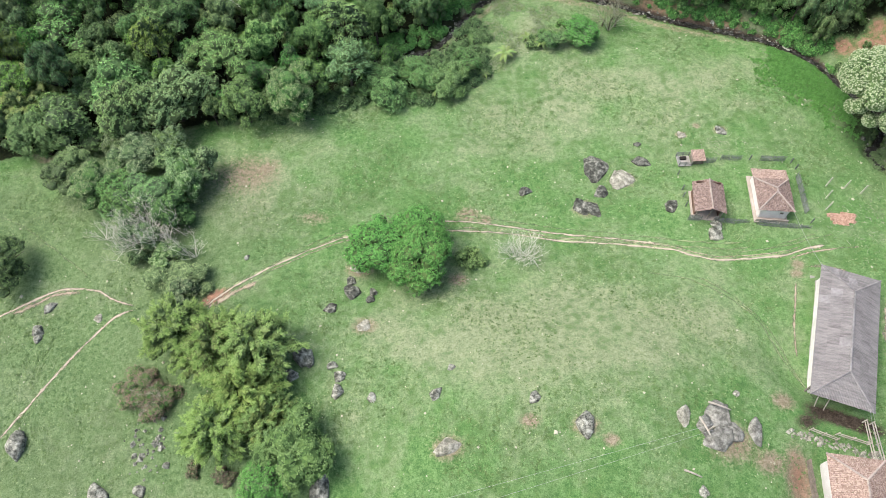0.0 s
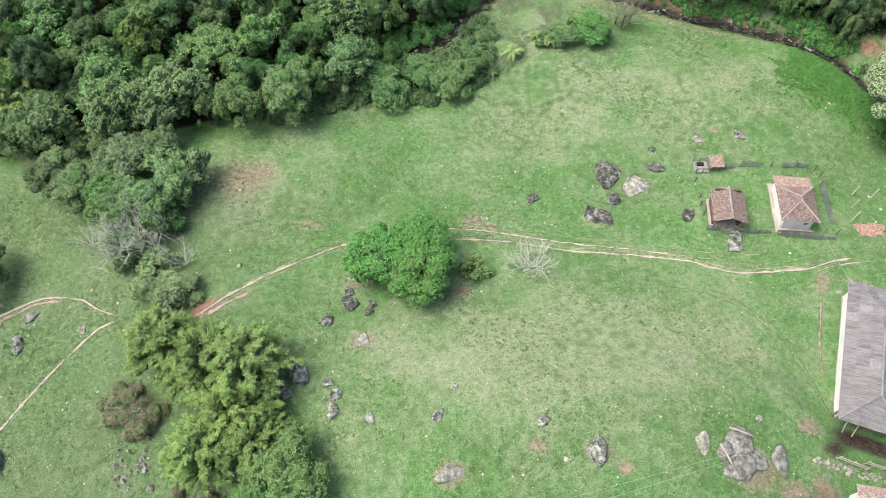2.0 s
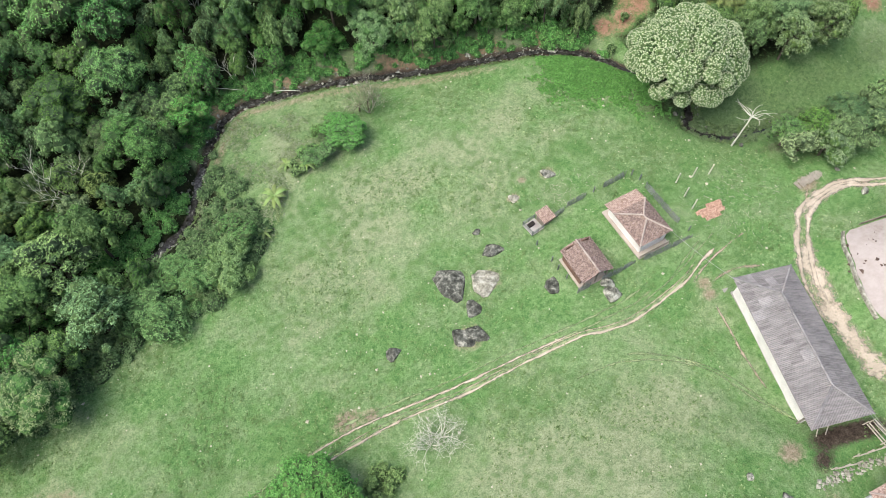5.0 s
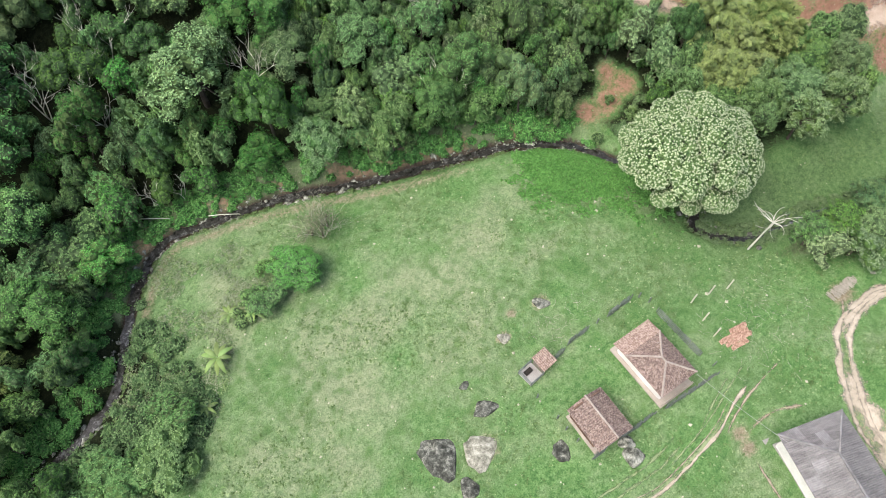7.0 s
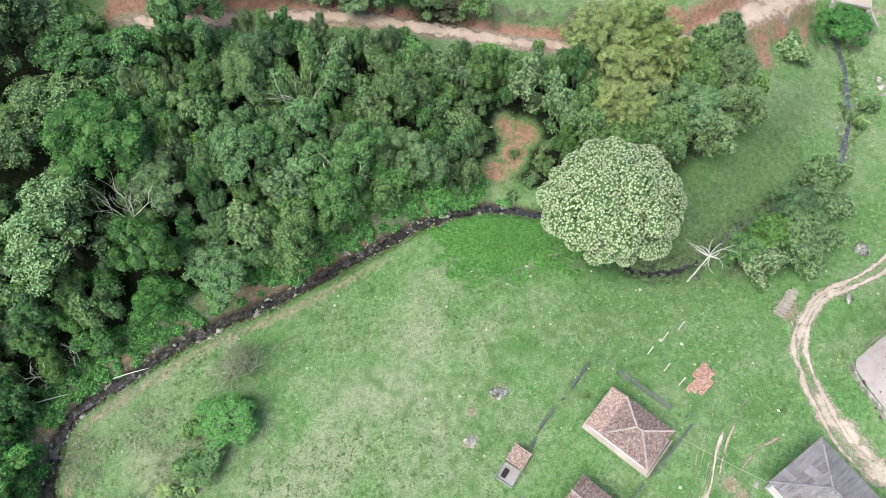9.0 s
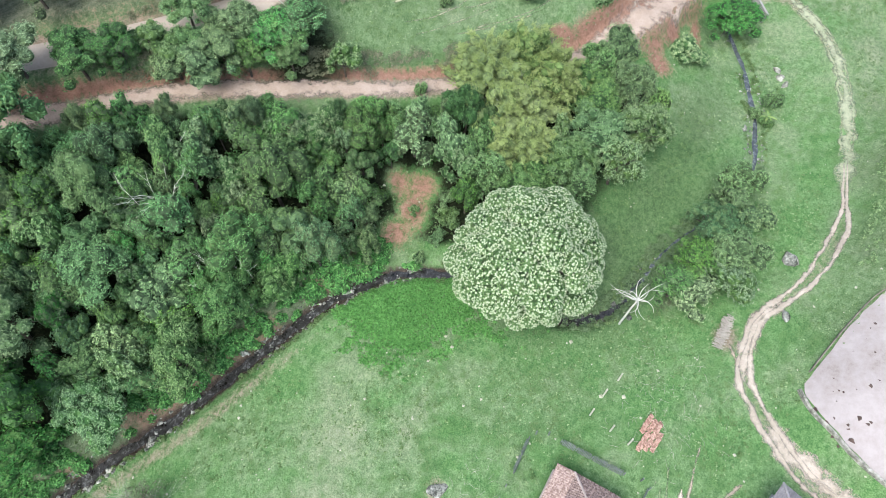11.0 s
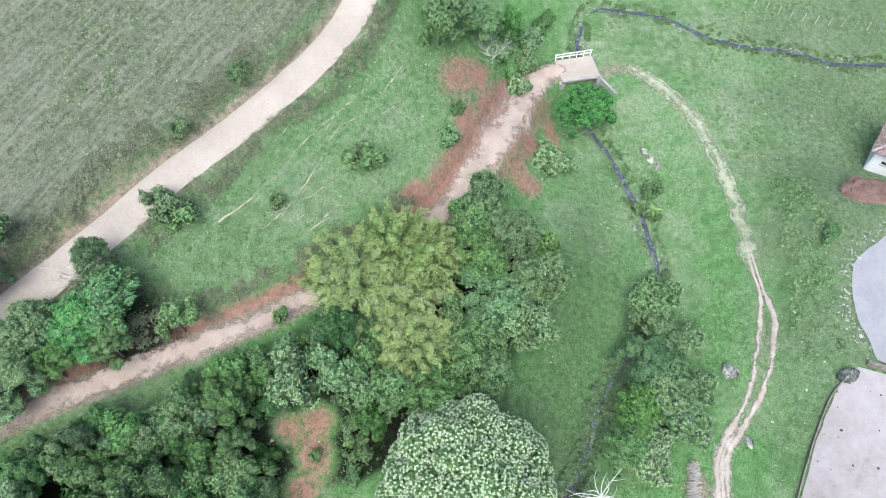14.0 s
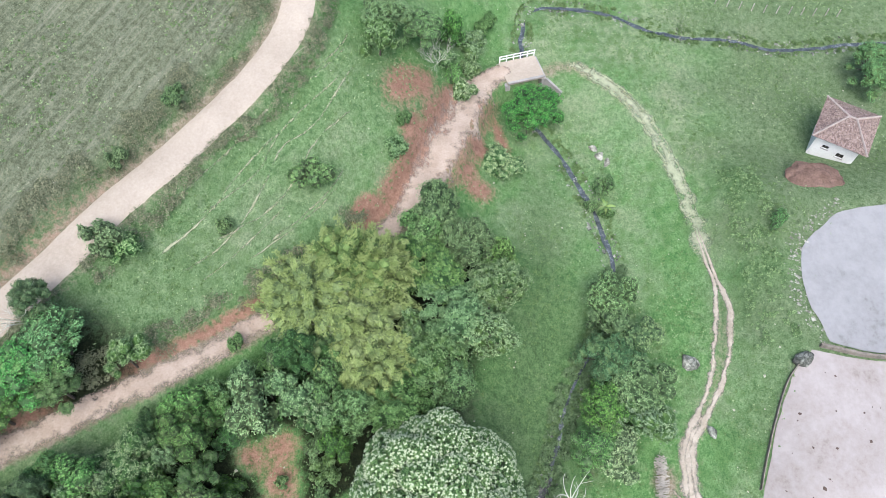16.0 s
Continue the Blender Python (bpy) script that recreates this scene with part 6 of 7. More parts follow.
def flowering_tree(x, y, r, tall):
    """The great round tree: a lumpy dome set closely with leaf rosettes, each with a pale flower head."""
    rng = np.random.default_rng(77)
    rnd = random.Random(77)
    root = thing("flowering_tree", Matrix.Translation((x, y, gz(x, y))), "great round tree covered in pale cream-green blossom", "tree")
    cs, rs = [], []
    for k in range(64):
        f = (k + 0.5) / 64
        a = k * 2.4
        up = 1 - 1.25 * f
        flat = math.sqrt(max(0, 1 - up * up))
        cs.append((r * 0.78 * flat * math.cos(a) * rng.uniform(0.9, 1.06), r * 0.78 * flat * math.sin(a) * rng.uniform(0.9, 1.06), tall * 0.52 + tall * 0.33 * up + rng.uniform(-0.9, 0.7)))
        rs.append(rng.choice((1.0, 1.2, 1.45, 1.75)) * rng.uniform(0.92, 1.08))
    for a in (0.4, 2.5, 4.6):
        cs.append((1.5 * math.cos(a), 1.5 * math.sin(a), tall * 0.82))
        rs.append(1.6)
    for k in range(7):
        cs.append((r * 0.47 * math.cos(k * 0.9 + 0.3), r * 0.47 * math.sin(k * 0.9 + 0.3), tall * 0.71 + rng.uniform(-0.3, 0.3)))
        rs.append(rng.uniform(1.2, 1.6))
    cs, rs = np.array(cs), np.array(rs)
    pick = rng.integers(0, len(cs), 60000)
    d = unit(rng.normal(size=(60000, 3)) + np.array([0, 0, 0.35]))
    p = cs[pick] + d * rs[pick][:, None] * np.array([1, 1, 0.85])
    free = np.ones(len(p), bool)
    for i in range(len(cs)):
        free &= (pick == i) | (np.linalg.norm((p - cs[i]) / np.array([1, 1, 0.85]), axis=1) > rs[i] * 0.97)
    p, d = p[free], d[free]
    _, first = np.unique(np.floor(p / 0.3).astype(int), axis=0, return_index=True)
    p, d = p[first], unit(d[first] + np.array([0, 0, 0.5]))
    n = len(p)
    # leaves round each flower head
    for name, per, near_, far_, drop, long, wide, mat in (("crown", 8, 0.08, 0.28, 0.08, 0.24, 0.11, LEAF_BLOSSOM), ("blossom", 9, 0.0, 0.12, -0.08, 0.12, 0.09, BLOSSOM)):
        m = np.repeat(d, per, 0)
        off = rng.normal(size=m.shape)
        off = unit(off - m * (off * m).sum(1)[:, None])
        q = np.repeat(p, per, 0) + off * rng.uniform(near_, far_, (n * per, 1)) - m * drop + rng.normal(scale=0.03, size=m.shape)
        if name == "blossom":
            keep = np.repeat(rng.random(n) < 0.86, per)
            q, m, off = q[keep], m[keep], off[keep]
        nr = unit(m + rng.normal(scale=0.3, size=m.shape))
        al = unit(off - nr * (off * nr).sum(1)[:, None])
        part(name, leaf_mesh(name, q, nr, long, wide, mat, al, rng), None, root, "" if name == "crown" else "pale cream-green flower clusters")
    tb = Tubes()
    pts, _ = tb.limb(Vector((0, 0, -0.5)), Vector((0, 0, 1)), tall * 0.4, 0.5, 0.35, 0.06, 4, 9, 0, rnd)
    for c in cs[::3]:
        way = Vector(c) - pts[-1]
        tb.limb(pts[-1], way, way.length, 0.2, 0.05, 0.08, 4, 5, 0, rnd)
    part("trunk", tb.mesh("trunk", BARK), None, root)
    part("inner_foliage", inner_mass("inner_foliage", [(c, (q, q, q * 0.85)) for c, q in zip(cs, rs)], rng, 0.92), None, root, "dark core of inner leaves, coloured as if in shade")


flowering_tree(62.6, 66.6, 7.8, 13.5)


def white_dead_tree(x, y):
    """A bleached leafless tree that leans over the stream, its limbs fanned out at the top."""
    rnd = random.Random(4)
    tb = Tubes()
    pts, d = tb.limb(Vector((0, 0, -0.3)), Vector((0.06, 0.0, 1)), 6.4, 0.125, 0.085, 0.05, 6, 8, 0, rnd)
    for k in range(12):
        a = 6.28 * k / 12 + rnd.uniform(-0.15, 0.15)
        long, turn, lift = rnd.uniform(1.7, 3.1), rnd.uniform(-0.27, 0.27), rnd.uniform(0.25, 0.5)
        q, p = [pts[-1] - Vector((0, 0, 0.1))], pts[-1].copy()
        for i in range(8):
            a += turn + rnd.uniform(-0.1, 0.1)
            p = p + Vector((math.cos(a), math.sin(a), lift * (1 - 0.14 * i))) * long / 8
            q.append(p.copy())
        tb.add(q, 0.052, 0.014, 5)
        if k % 2:
            w = (q[5] - q[4]).normalized()
            tb.limb(q[4], w + Vector((-w.y, w.x, 0.2)) * rnd.choice((-0.8, 0.8)), long * 0.42, 0.03, 0.01, 0.14, 4, 4, 0, rnd)
    ob = new("dead_tree", tb.mesh("dead_tree", SILVERWOOD))
    ob.location = (x, y, gz(x, y))
    tagged(ob, "bleached white dead tree with fanned bare limbs", "dead tree")


white_dead_tree(63.4, 55.9)

# ---------- the woods ----------


def inside_woods(x, y):
    sd, _ = near(x, y, STREAM)
    ld, _ = near(x, y, LOW_ROAD)
    ud, _ = near(x, y, UP_ROAD)
    north = side(x, y, STREAM) > 0
    below = side(x, y, LOW_ROAD) > 0
    wd = side(x, y, WEST_EDGE)
    a = north & (sd > np.where(x > 32, 2.3, 3.0)) & (x < 58) & (ld > 3.0) & below
    b = north & (x >= 58) & (x < 79) & (ld > 3.8) & below & (0.57 * x + 0.82 * y > 100.5)
    c = (x < -8) & (wd > 1.5) & ~north & (sd > 2.5)
    soil = ((x - 64.8) / 5.6) ** 2 + ((y - 80.0) / 4.6) ** 2 > 1
    return (a | b | c) & soil


taken = [(x, y, r) for x, y, r, _ in WEST + EAST] + [(62.6, 66.6, 7.0), (79.2, 78.2, 4.4), (81.9, 75.0, 4.4), (78.2, 73.4, 4.4), (74.6, 72.3, 4.0), (82.8, 71.9, 4)]
wood_rng = random.Random(21)
cand = np.array([(wood_rng.uniform(-80, 79), wood_rng.uniform(66, 142)) for _ in range(16000)])
cx_, cy_ = cand[:, 0], cand[:, 1]
ok = inside_woods(cx_, cy_) & (cy_ < 140 - 0.32 * np.maximum(0, cx_ - 20)) & (cy_ < 136 + 0.45 * np.minimum(0, cx_ + 18))
woods = []
for x, y in cand[ok]:
    r = wood_rng.choice((1.5, 1.9, 2.3, 2.8, 3.4, 4.2, 4.8)) * wood_rng.uniform(0.88, 1.12) * (0.62 if x > 56 else 0.8 if x > 40 else 1.0)
    if all((x - a) ** 2 + (y - b) ** 2 > (0.6 * (r + c)) ** 2 for a, b, c in taken):
        woods.append((float(x), float(y), r))
        taken.append((x, y, r))
for x, y in cand[ok][::-1]:
    r = wood_rng.uniform(1.2, 1.7)
    if x > 38 and all((x - a) ** 2 + (y - b) ** 2 > (0.45 * (r + c)) ** 2 for a, b, c in taken):
        woods.append((float(x), float(y), r))
        taken.append((x, y, r))
KINDS = ("forest0", "forest1", "forest2", "forest3", "forest4", "forest5", "forest6", "forest7", "forest8", "forest2", "forest8", "grey0", "lush0", "lush1")
# the trees along the stream and the roads stand singly, those deep in the woods are one mass
woods.sort(key=lambda w: float(near(np.array([w[0]]), np.array([w[1]]), STREAM)[0][0]))
deep = []
for i, (x, y, r) in enumerate(woods):
    key = wood_rng.choice(KINDS)
    if x > 44:
        key = wood_rng.choice(("grey0", "lush0", "lush1", "grey1", "forest8", "forest6", "lush1")) if r < 3.2 else wood_rng.choice(("lush_old0", "grey_old0"))
    elif r < 2.2:
        key = "forest_young%d" % wood_rng.randrange(4)
    elif r > 3.6:
        key = "forest_old%d" % wood_rng.randrange(4)
    if x < -8 and wood_rng.random() < 0.55:
        key = wood_rng.choice(("west0", "west1", "west2", "bright0", "grey0"))
    tall = 3.6 + r * wood_rng.uniform(0.8, 2.4)
    if i < 300:
        plant(key, x, y, r * 1.14, tall, "forest trees")
    else:
        deep.append((key if key.startswith("forest") else "forest6", x, y, r * 1.14 / 3.5, tall / 7.0))
for patch in range(10):
    mass, core = [], []
    for key, x, y, k, h in deep[patch::10]:
        a = wood_rng.uniform(0, 6.28)
        c, s = math.cos(a), math.sin(a)
        for src, into in ((TREES[key][1][1], mass), (TREES[key][2][1], core)):
            v = np.empty(len(src.vertices) * 3, np.float32)
            src.vertices.foreach_get("co", v)
            v = v.reshape(-1, 3, 3)
            if into is mass:
                v = v[::2]
                v = v.mean(1, keepdims=True) + (v - v.mean(1, keepdims=True)) * 1.22
            v = v.reshape(-1, 3)
            into.append(np.stack([(v[:, 0] * c - v[:, 1] * s) * k + x, (v[:, 0] * s + v[:, 1] * c) * k + y, v[:, 2] * h + gz(x, y)], -1))
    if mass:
        # cores of the deep trees, their shade given by a dark colour
        tagged(new("deep_woods_shade", face_mesh("deep_woods_shade", np.concatenate(core), LEAF_SHADE)), "dark crown cores of the close woods, shade put into the colour", "woods", "woods on the hillside", "stuff")
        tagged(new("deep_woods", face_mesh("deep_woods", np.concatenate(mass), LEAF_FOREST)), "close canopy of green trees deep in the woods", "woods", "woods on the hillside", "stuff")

MUDCLOD = grainy("dark_clod", (0.05, 0.035, 0.03), (0.11, 0.08, 0.065), 3)

# ---------- low growth ----------


def scatter(n, x0, x1, y0, y1, keep, rng):
    x, y = rng.uniform(x0, x1, n), rng.uniform(y0, y1, n)
    k = keep(x, y)
    return x[k], y[k]


def stuff(name, me, label, category):
    return tagged(new(name, me), label, category, kind="stuff")


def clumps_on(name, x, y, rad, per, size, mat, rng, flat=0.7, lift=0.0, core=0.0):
    """Many little leafy mounds on the ground, gathered in one mesh; core: size of a dark hull painted as inner shade.
    """
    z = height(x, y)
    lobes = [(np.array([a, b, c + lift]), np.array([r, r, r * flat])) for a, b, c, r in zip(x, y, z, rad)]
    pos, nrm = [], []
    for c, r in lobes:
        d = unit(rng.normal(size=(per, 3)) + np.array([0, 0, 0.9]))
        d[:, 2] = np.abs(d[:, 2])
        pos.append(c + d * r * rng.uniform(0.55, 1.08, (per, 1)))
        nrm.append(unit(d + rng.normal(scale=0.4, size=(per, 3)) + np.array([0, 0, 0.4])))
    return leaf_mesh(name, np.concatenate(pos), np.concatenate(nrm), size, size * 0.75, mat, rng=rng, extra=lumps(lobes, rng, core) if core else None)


r1 = np.random.default_rng(101)
x, y = scatter(4200, -78, 73, 62, 140, lambda a, b: inside_woods(a, b), r1)
x, y = x[:380], y[:380]
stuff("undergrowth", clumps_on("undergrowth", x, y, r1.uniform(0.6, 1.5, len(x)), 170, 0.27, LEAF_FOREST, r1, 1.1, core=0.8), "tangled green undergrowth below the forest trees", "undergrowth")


def north_bank(a, b):
    d, _ = near(a, b, STREAM)
    return (side(a, b, STREAM) > 0) & (d > 0.8) & (d < 4.4) & (a < 63)


x, y = scatter(9000, -30, 61, 74, 106, north_bank, r1)
x, y = x[:620], y[:620]
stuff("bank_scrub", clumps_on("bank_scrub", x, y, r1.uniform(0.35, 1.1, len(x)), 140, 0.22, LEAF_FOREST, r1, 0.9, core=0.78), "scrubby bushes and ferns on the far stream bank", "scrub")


def strip(a, b):
    d, _ = near(a, b, STREAM)
    return (side(a, b, STREAM) < 0) & (d > 1.4) & (side(a, b, WEST_EDGE) > -1.0) & (a > -34) & (a < 7.5)


x, y = scatter(4000, -34, 8, 70, 96, strip, r1)
x, y = x[:300], y[:300]
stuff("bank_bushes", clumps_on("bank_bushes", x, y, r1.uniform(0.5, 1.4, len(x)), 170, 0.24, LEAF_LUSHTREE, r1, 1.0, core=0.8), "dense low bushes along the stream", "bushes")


def open_grass(a, b):
    d, _ = near(a, b, STREAM)
    ld, _ = near(a, b, LOW_ROAD)
    ud, _ = near(a, b, UP_ROAD)
    td, _ = near(a, b, TRACK)
    free = (d > 1.5) & (ld > 2.2) & (ud > 2.4) & (td > 1.5) & ~inside_woods(a, b)
    for cx, cy, rad in ((44.4, 53.3, 4.4), (35.9, 52.4, 3.0), (47, 31.3, 7.5), (48, 37, 5.5), (44, 26, 5.5), (103, 23.5, 4.2), (113, 57.4, 3.0), (42.8, 12.6, 5.2)):
        free &= np.hypot(a - cx, b - cy) > rad
    yard_a = (b < 38.2 - 0.42 * np.maximum(0, a - 64)) & (a > 58) & (a < 98) & (b < 33.6 + (a < 76) * 5)
    return free & ~yard_a


x, y = scatter(90000, -66, 132, 10, 106, lambda a, b: open_grass(a, b) & (np.sin(a * 0.31 + 2 * np.sin(b * 0.17)) + np.sin(b * 0.37 + 1.5 * np.sin(a * 0.21)) + r1.normal(scale=0.8, size=len(a)) > 0.1), r1)
dry_x, dry_y = x[14000:22000], y[14000:22000]
free = np.hypot((dry_x - 77) / 15, (dry_y - 58) / 7) > 1
dry_x, dry_y = dry_x[free], dry_y[free]
stuff("pale_tufts", clumps_on("pale_tufts", dry_x, dry_y, r1.gamma(2.0, 0.06, len(dry_x)) + 0.06, 7, 0.14, LEAF_PALE, r1, 0.25), "pale seeding grass tufts dotted over the pasture", "grass tufts")
x, y = x[:14000], y[:14000]
stuff("grass_tufts", clumps_on("grass_tufts", x, y, r1.gamma(2.2, 0.085, len(x)) + 0.08, 9, 0.17, LEAF_TUFT, r1, 0.3), "darker weedy tufts dotted over the pasture", "grass tufts")


def bend_grass(a, b):
    d, _ = near(a, b, STREAM)
    return (side(a, b, STREAM) < 0) & (d > 0.9) & (a > -2) & (a < 34) & (b > 72 + 0.9 * np.maximum(0, a - 3)) & (d < 13) & (a + 0.2 * b < 38) & (np.sin(a * 0.8 + 1.3 * np.sin(b * 0.5)) + np.sin(b * 0.9 + a * 0.3) + 0.02 * (100 - b) > 0.1)


x, y = scatter(16000, -2, 34, 70, 102, bend_grass, r1)
stuff("bend_weeds", clumps_on("bend_weeds", x[1000:1350], y[1000:1350], r1.gamma(3, 0.09, len(x[1000:1350])) + 0.1, 24, 0.18, LEAF_BRIGHT, r1, 0.6), "dark weeds among the rough grass of the stream bend", "weeds")
x, y = x[:1000], y[:1000]
stuff("tall_grass", clumps_on("tall_grass", x, y, r1.gamma(3, 0.11, len(x)) + 0.1, 14, 0.18, LEAF_TALL, r1, 0.35), "taller rough grass inside the stream bend", "grass")


def in_lush(a, b):
    d, _ = near(a, b, STREAM)
    south = side(a, b, STREAM) < 0
    n = np.sin(a * 1.7) * 0.5 + np.sin(b * 2.3 + a) * 0.4
    n = n + np.random.default_rng(5).normal(scale=0.7, size=np.shape(a))
    deep = np.minimum(1 - ((a - 56) / 6.2) ** 2 - ((b - 74.5) / 9.5) ** 2, (b - 123 + 0.95 * a) / 5)
    return south & (d > 0.6) & (deep + 0.55 * n > 0.16)


x, y = scatter(9000, 48, 62, 62, 86, in_lush, r1)
x, y = x[:2600], y[:2600]
stuff("lush_plants", clumps_on("lush_plants", x, y, r1.uniform(0.2, 0.42, len(x)), 14, 0.26, LEAF_LUSH, r1, 0.35), "thick bed of bright green broad-leaved plants", "plants")


def stream_edge(a, b):
    d, _ = near(a, b, STREAM)
    return (d > 0.42) & (d < 1.3) & ((a > 62) | (side(a, b, STREAM) < 0)) & (np.sin(a * 0.9) + np.sin(b * 1.1 + 1) > -0.6) & (np.hypot(a - 113.2, b - 57.4) > 3.2)


x, y = scatter(60000, -20, 128, 10, 106, stream_edge, r1)
x, y = x[:1100], y[:1100]
stuff("waterside_weeds", clumps_on("waterside_weeds", x, y, r1.uniform(0.12, 0.42, len(x)), 30, 0.2, LEAF_WEED, r1, 0.8), "green weeds overhanging the stream", "weeds")


def brook_edge(a, b):
    d, _ = near(a, b, STREAM)
    return (d > 0.25) & (d < 1.3)


x, y = scatter(12000, 61, 88, 46, 62, brook_edge, r1)
x, y = x[:420], y[:420]
stuff("brook_weeds", clumps_on("brook_weeds", x, y, r1.uniform(0.2, 0.6, len(x)), 60, 0.2, LEAF_WEED, r1, 0.9, core=0.7), "green weeds closing over the little brook", "weeds")


def slope_scrub(a, b):
    ud, _ = near(a, b, UP_ROAD)
    ld, _ = near(a, b, LOW_ROAD)
    s = side(a, b, UP_ROAD)
    low_s = side(a, b, LOW_ROAD)
    return (((s < 0) & (ud > 2.3) & (ud < 5.0)) | ((s > 0) & (ud > 2.0) & (ud < 3.4)) | ((low_s < 0) & (ld > 1.7) & (ld < 3.6) & (a < 90))) & (a > 60)


x, y = scatter(14000, 60, 122, 66, 112, lambda a, b: slope_scrub(a, b) & (np.sin(a * 0.9 + 2 * np.sin(b * 0.5)) + np.sin(b * 1.3 + a * 0.4) > -0.3), r1)
x, y = x[:900], y[:900]
stuff("roadside_scrub", clumps_on("roadside_scrub", x, y, r1.uniform(0.25, 0.95, len(x)), 80, 0.15, LEAF_SCRUB, r1, 0.45), "dry brownish scrub along the road banks", "scrub")


def pebbles(name, x, y, size, mat, label, category, squash=0.6, rng=r1):
    """Small stones, each an uneven eight-faced lump, gathered in one mesh."""
    n = len(x)
    z = height(x, y)
    base = np.array([(1, 0, 0), (0, 1, 0), (-1, 0, 0), (0, -1, 0), (0, 0, 1), (0, 0, -1)], float)
    f0 = np.array([(0, 1, 4), (1, 2, 4), (2, 3, 4), (3, 0, 4), (1, 0, 5), (2, 1, 5), (3, 2, 5), (0, 3, 5)])
    v = base[None] * rng.uniform(0.6, 1.25, (n, 6, 1)) * size[:, None, None]
    v[:, :, 2] *= squash
    a = rng.uniform(0, 6.28, n)
    c, s = np.cos(a)[:, None], np.sin(a)[:, None]
    v = np.stack([v[:, :, 0] * c - v[:, :, 1] * s + x[:, None], v[:, :, 0] * s + v[:, :, 1] * c + y[:, None], v[:, :, 2] + (z + size * 0.15)[:, None]], -1)
    f = (f0[None] + 6 * np.arange(n)[:, None, None]).reshape(-1, 3)
    me = mesh_from(name, v.reshape(-1, 3), f.tolist(), mat)
    return stuff(name, me, label, category)


x, y = scatter(6500, -60, 130, 14, 104, open_grass, r1)
x, y = x[:1300], y[:1300]
pebbles("pale_stones", x, y, (r1.gamma(2.0, 0.03, len(x)) + 0.04) * np.where(x > 78, 0.7, 1.0), PEBBLE, "small pale stones and droppings in the grass", "stones", 0.5)


def in_bed(a, b):
    d, _ = near(a, b, STREAM)
    return (d < 1.25) & (np.hypot(a - 113.2, b - 57.4) > 3) & (np.sin(a * 0.7 + 1) + np.sin(b * 0.9) > -0.4)


x, y = scatter(90000, -20, 128, 10, 106, in_bed, r1)
x, y = x[:2400], y[:2400]
pebbles("stream_stones", x, y, r1.gamma(1.6, 0.085, len(x)) * np.where(x > 62, 0.55, 1.0) + 0.05, ROCK, "grey stones in the stream bed", "stones", 0.7)
x, y = scatter(1500, 59, 94, 10, 37, lambda a, b: (b < 37.6 - 0.42 * np.maximum(0, a - 64)) & (a < 76), r1)
pebbles("dark_clods", x[:330], y[:330], r1.gamma(2.0, 0.045, 330)[: len(x)] + 0.09, MUDCLOD, "dark clods scattered on the pale yard", "clods", 0.4)

# ---------- round the house: fences, coop, posts, heaps ----------


def fence_run(a, b, panels, gap=0.0, label="dark slatted wooden fence panels between posts"):
    """A stretch of low fence: posts and slatted panels."""
    a, b = Vector((*a, 0)), Vector((*b, 0))
    d = b - a
    mid = (a + b) / 2
    root = thing("fence", Matrix.Translation((mid.x, mid.y, gz(mid.x, mid.y))) @ Matrix.Rotation(math.atan2(d.y, d.x), 4, "Z"), label, "fence", "fences round the house")
    L = d.length
    w = L / panels
    for i in range(panels + 1):
        x = -L / 2 + i * w
        beam_part("post", (x, 0, -0.25), (x + random.uniform(-0.04, 0.04), 0.03, 1.1), 0.08, WOOD_DARK, root)
    for i in range(panels):
        x0 = -L / 2 + i * w + 0.12
        n = max(3, int((w - 0.24) / 0.13))
        panel = beam_part("panel_rail", (x0 - 0.1, 0.06, 0.6), (x0 + w - 0.14, 0.06, 0.6), 0.05, WOOD_DARK, root)
        for k in range(n):
            x = x0 + (w - 0.24) * (k + 0.5) / n
            beam_part("slat", (x, -0.1, 0.02), (x, 0.22, 0.82 + random.uniform(-0.05, 0.05)), 0.075, WOOD_DARK, panel, 0.025)


fence_run((37.4, 60.0), (38.9, 60.1), 1)
fence_run((39.6, 60.3), (42.4, 60.2), 2)
fence_run((45.0, 59.9), (48.4, 59.8), 2)
fence_run((49.4, 57.0), (49.1, 50.8), 4)
fence_run((42.3, 49.2), (48.9, 48.3), 5)
fence_run((33.2, 50.2), (34.9, 50.1), 1)
fence_run((36.6, 49.9), (41.1, 49.5), 3)
for x, y in ((43.6, 60.1), (49.2, 59.4), (49.6, 58.3), (33.4, 55.3), (33.2, 53.9), (33.3, 52.4), (49.3, 49.2), (33.4, 58.2)):
    ob = beam_part("fence_post", (x, y, gz(x, y) - 0.2), (x, y, gz(x, y) + 1.15), 0.12, WOOD_DARK, None)
    tagged(ob, "single dark wooden fence post in grass", "post", "loose fence posts")
for x, y in ((53.1, 55.4), (55.4, 54.9), (52.4, 53.2), (57.5, 54.1), (51.9, 51.3)):
    ob = beam_part("timber_post", (x, y, gz(x, y) - 0.3), (x + 0.03, y, gz(x, y) + 2.0), 0.14, POST_PALE, None)
    tagged(ob, "upright pale timber post in the grass", "post", "pale upright posts")


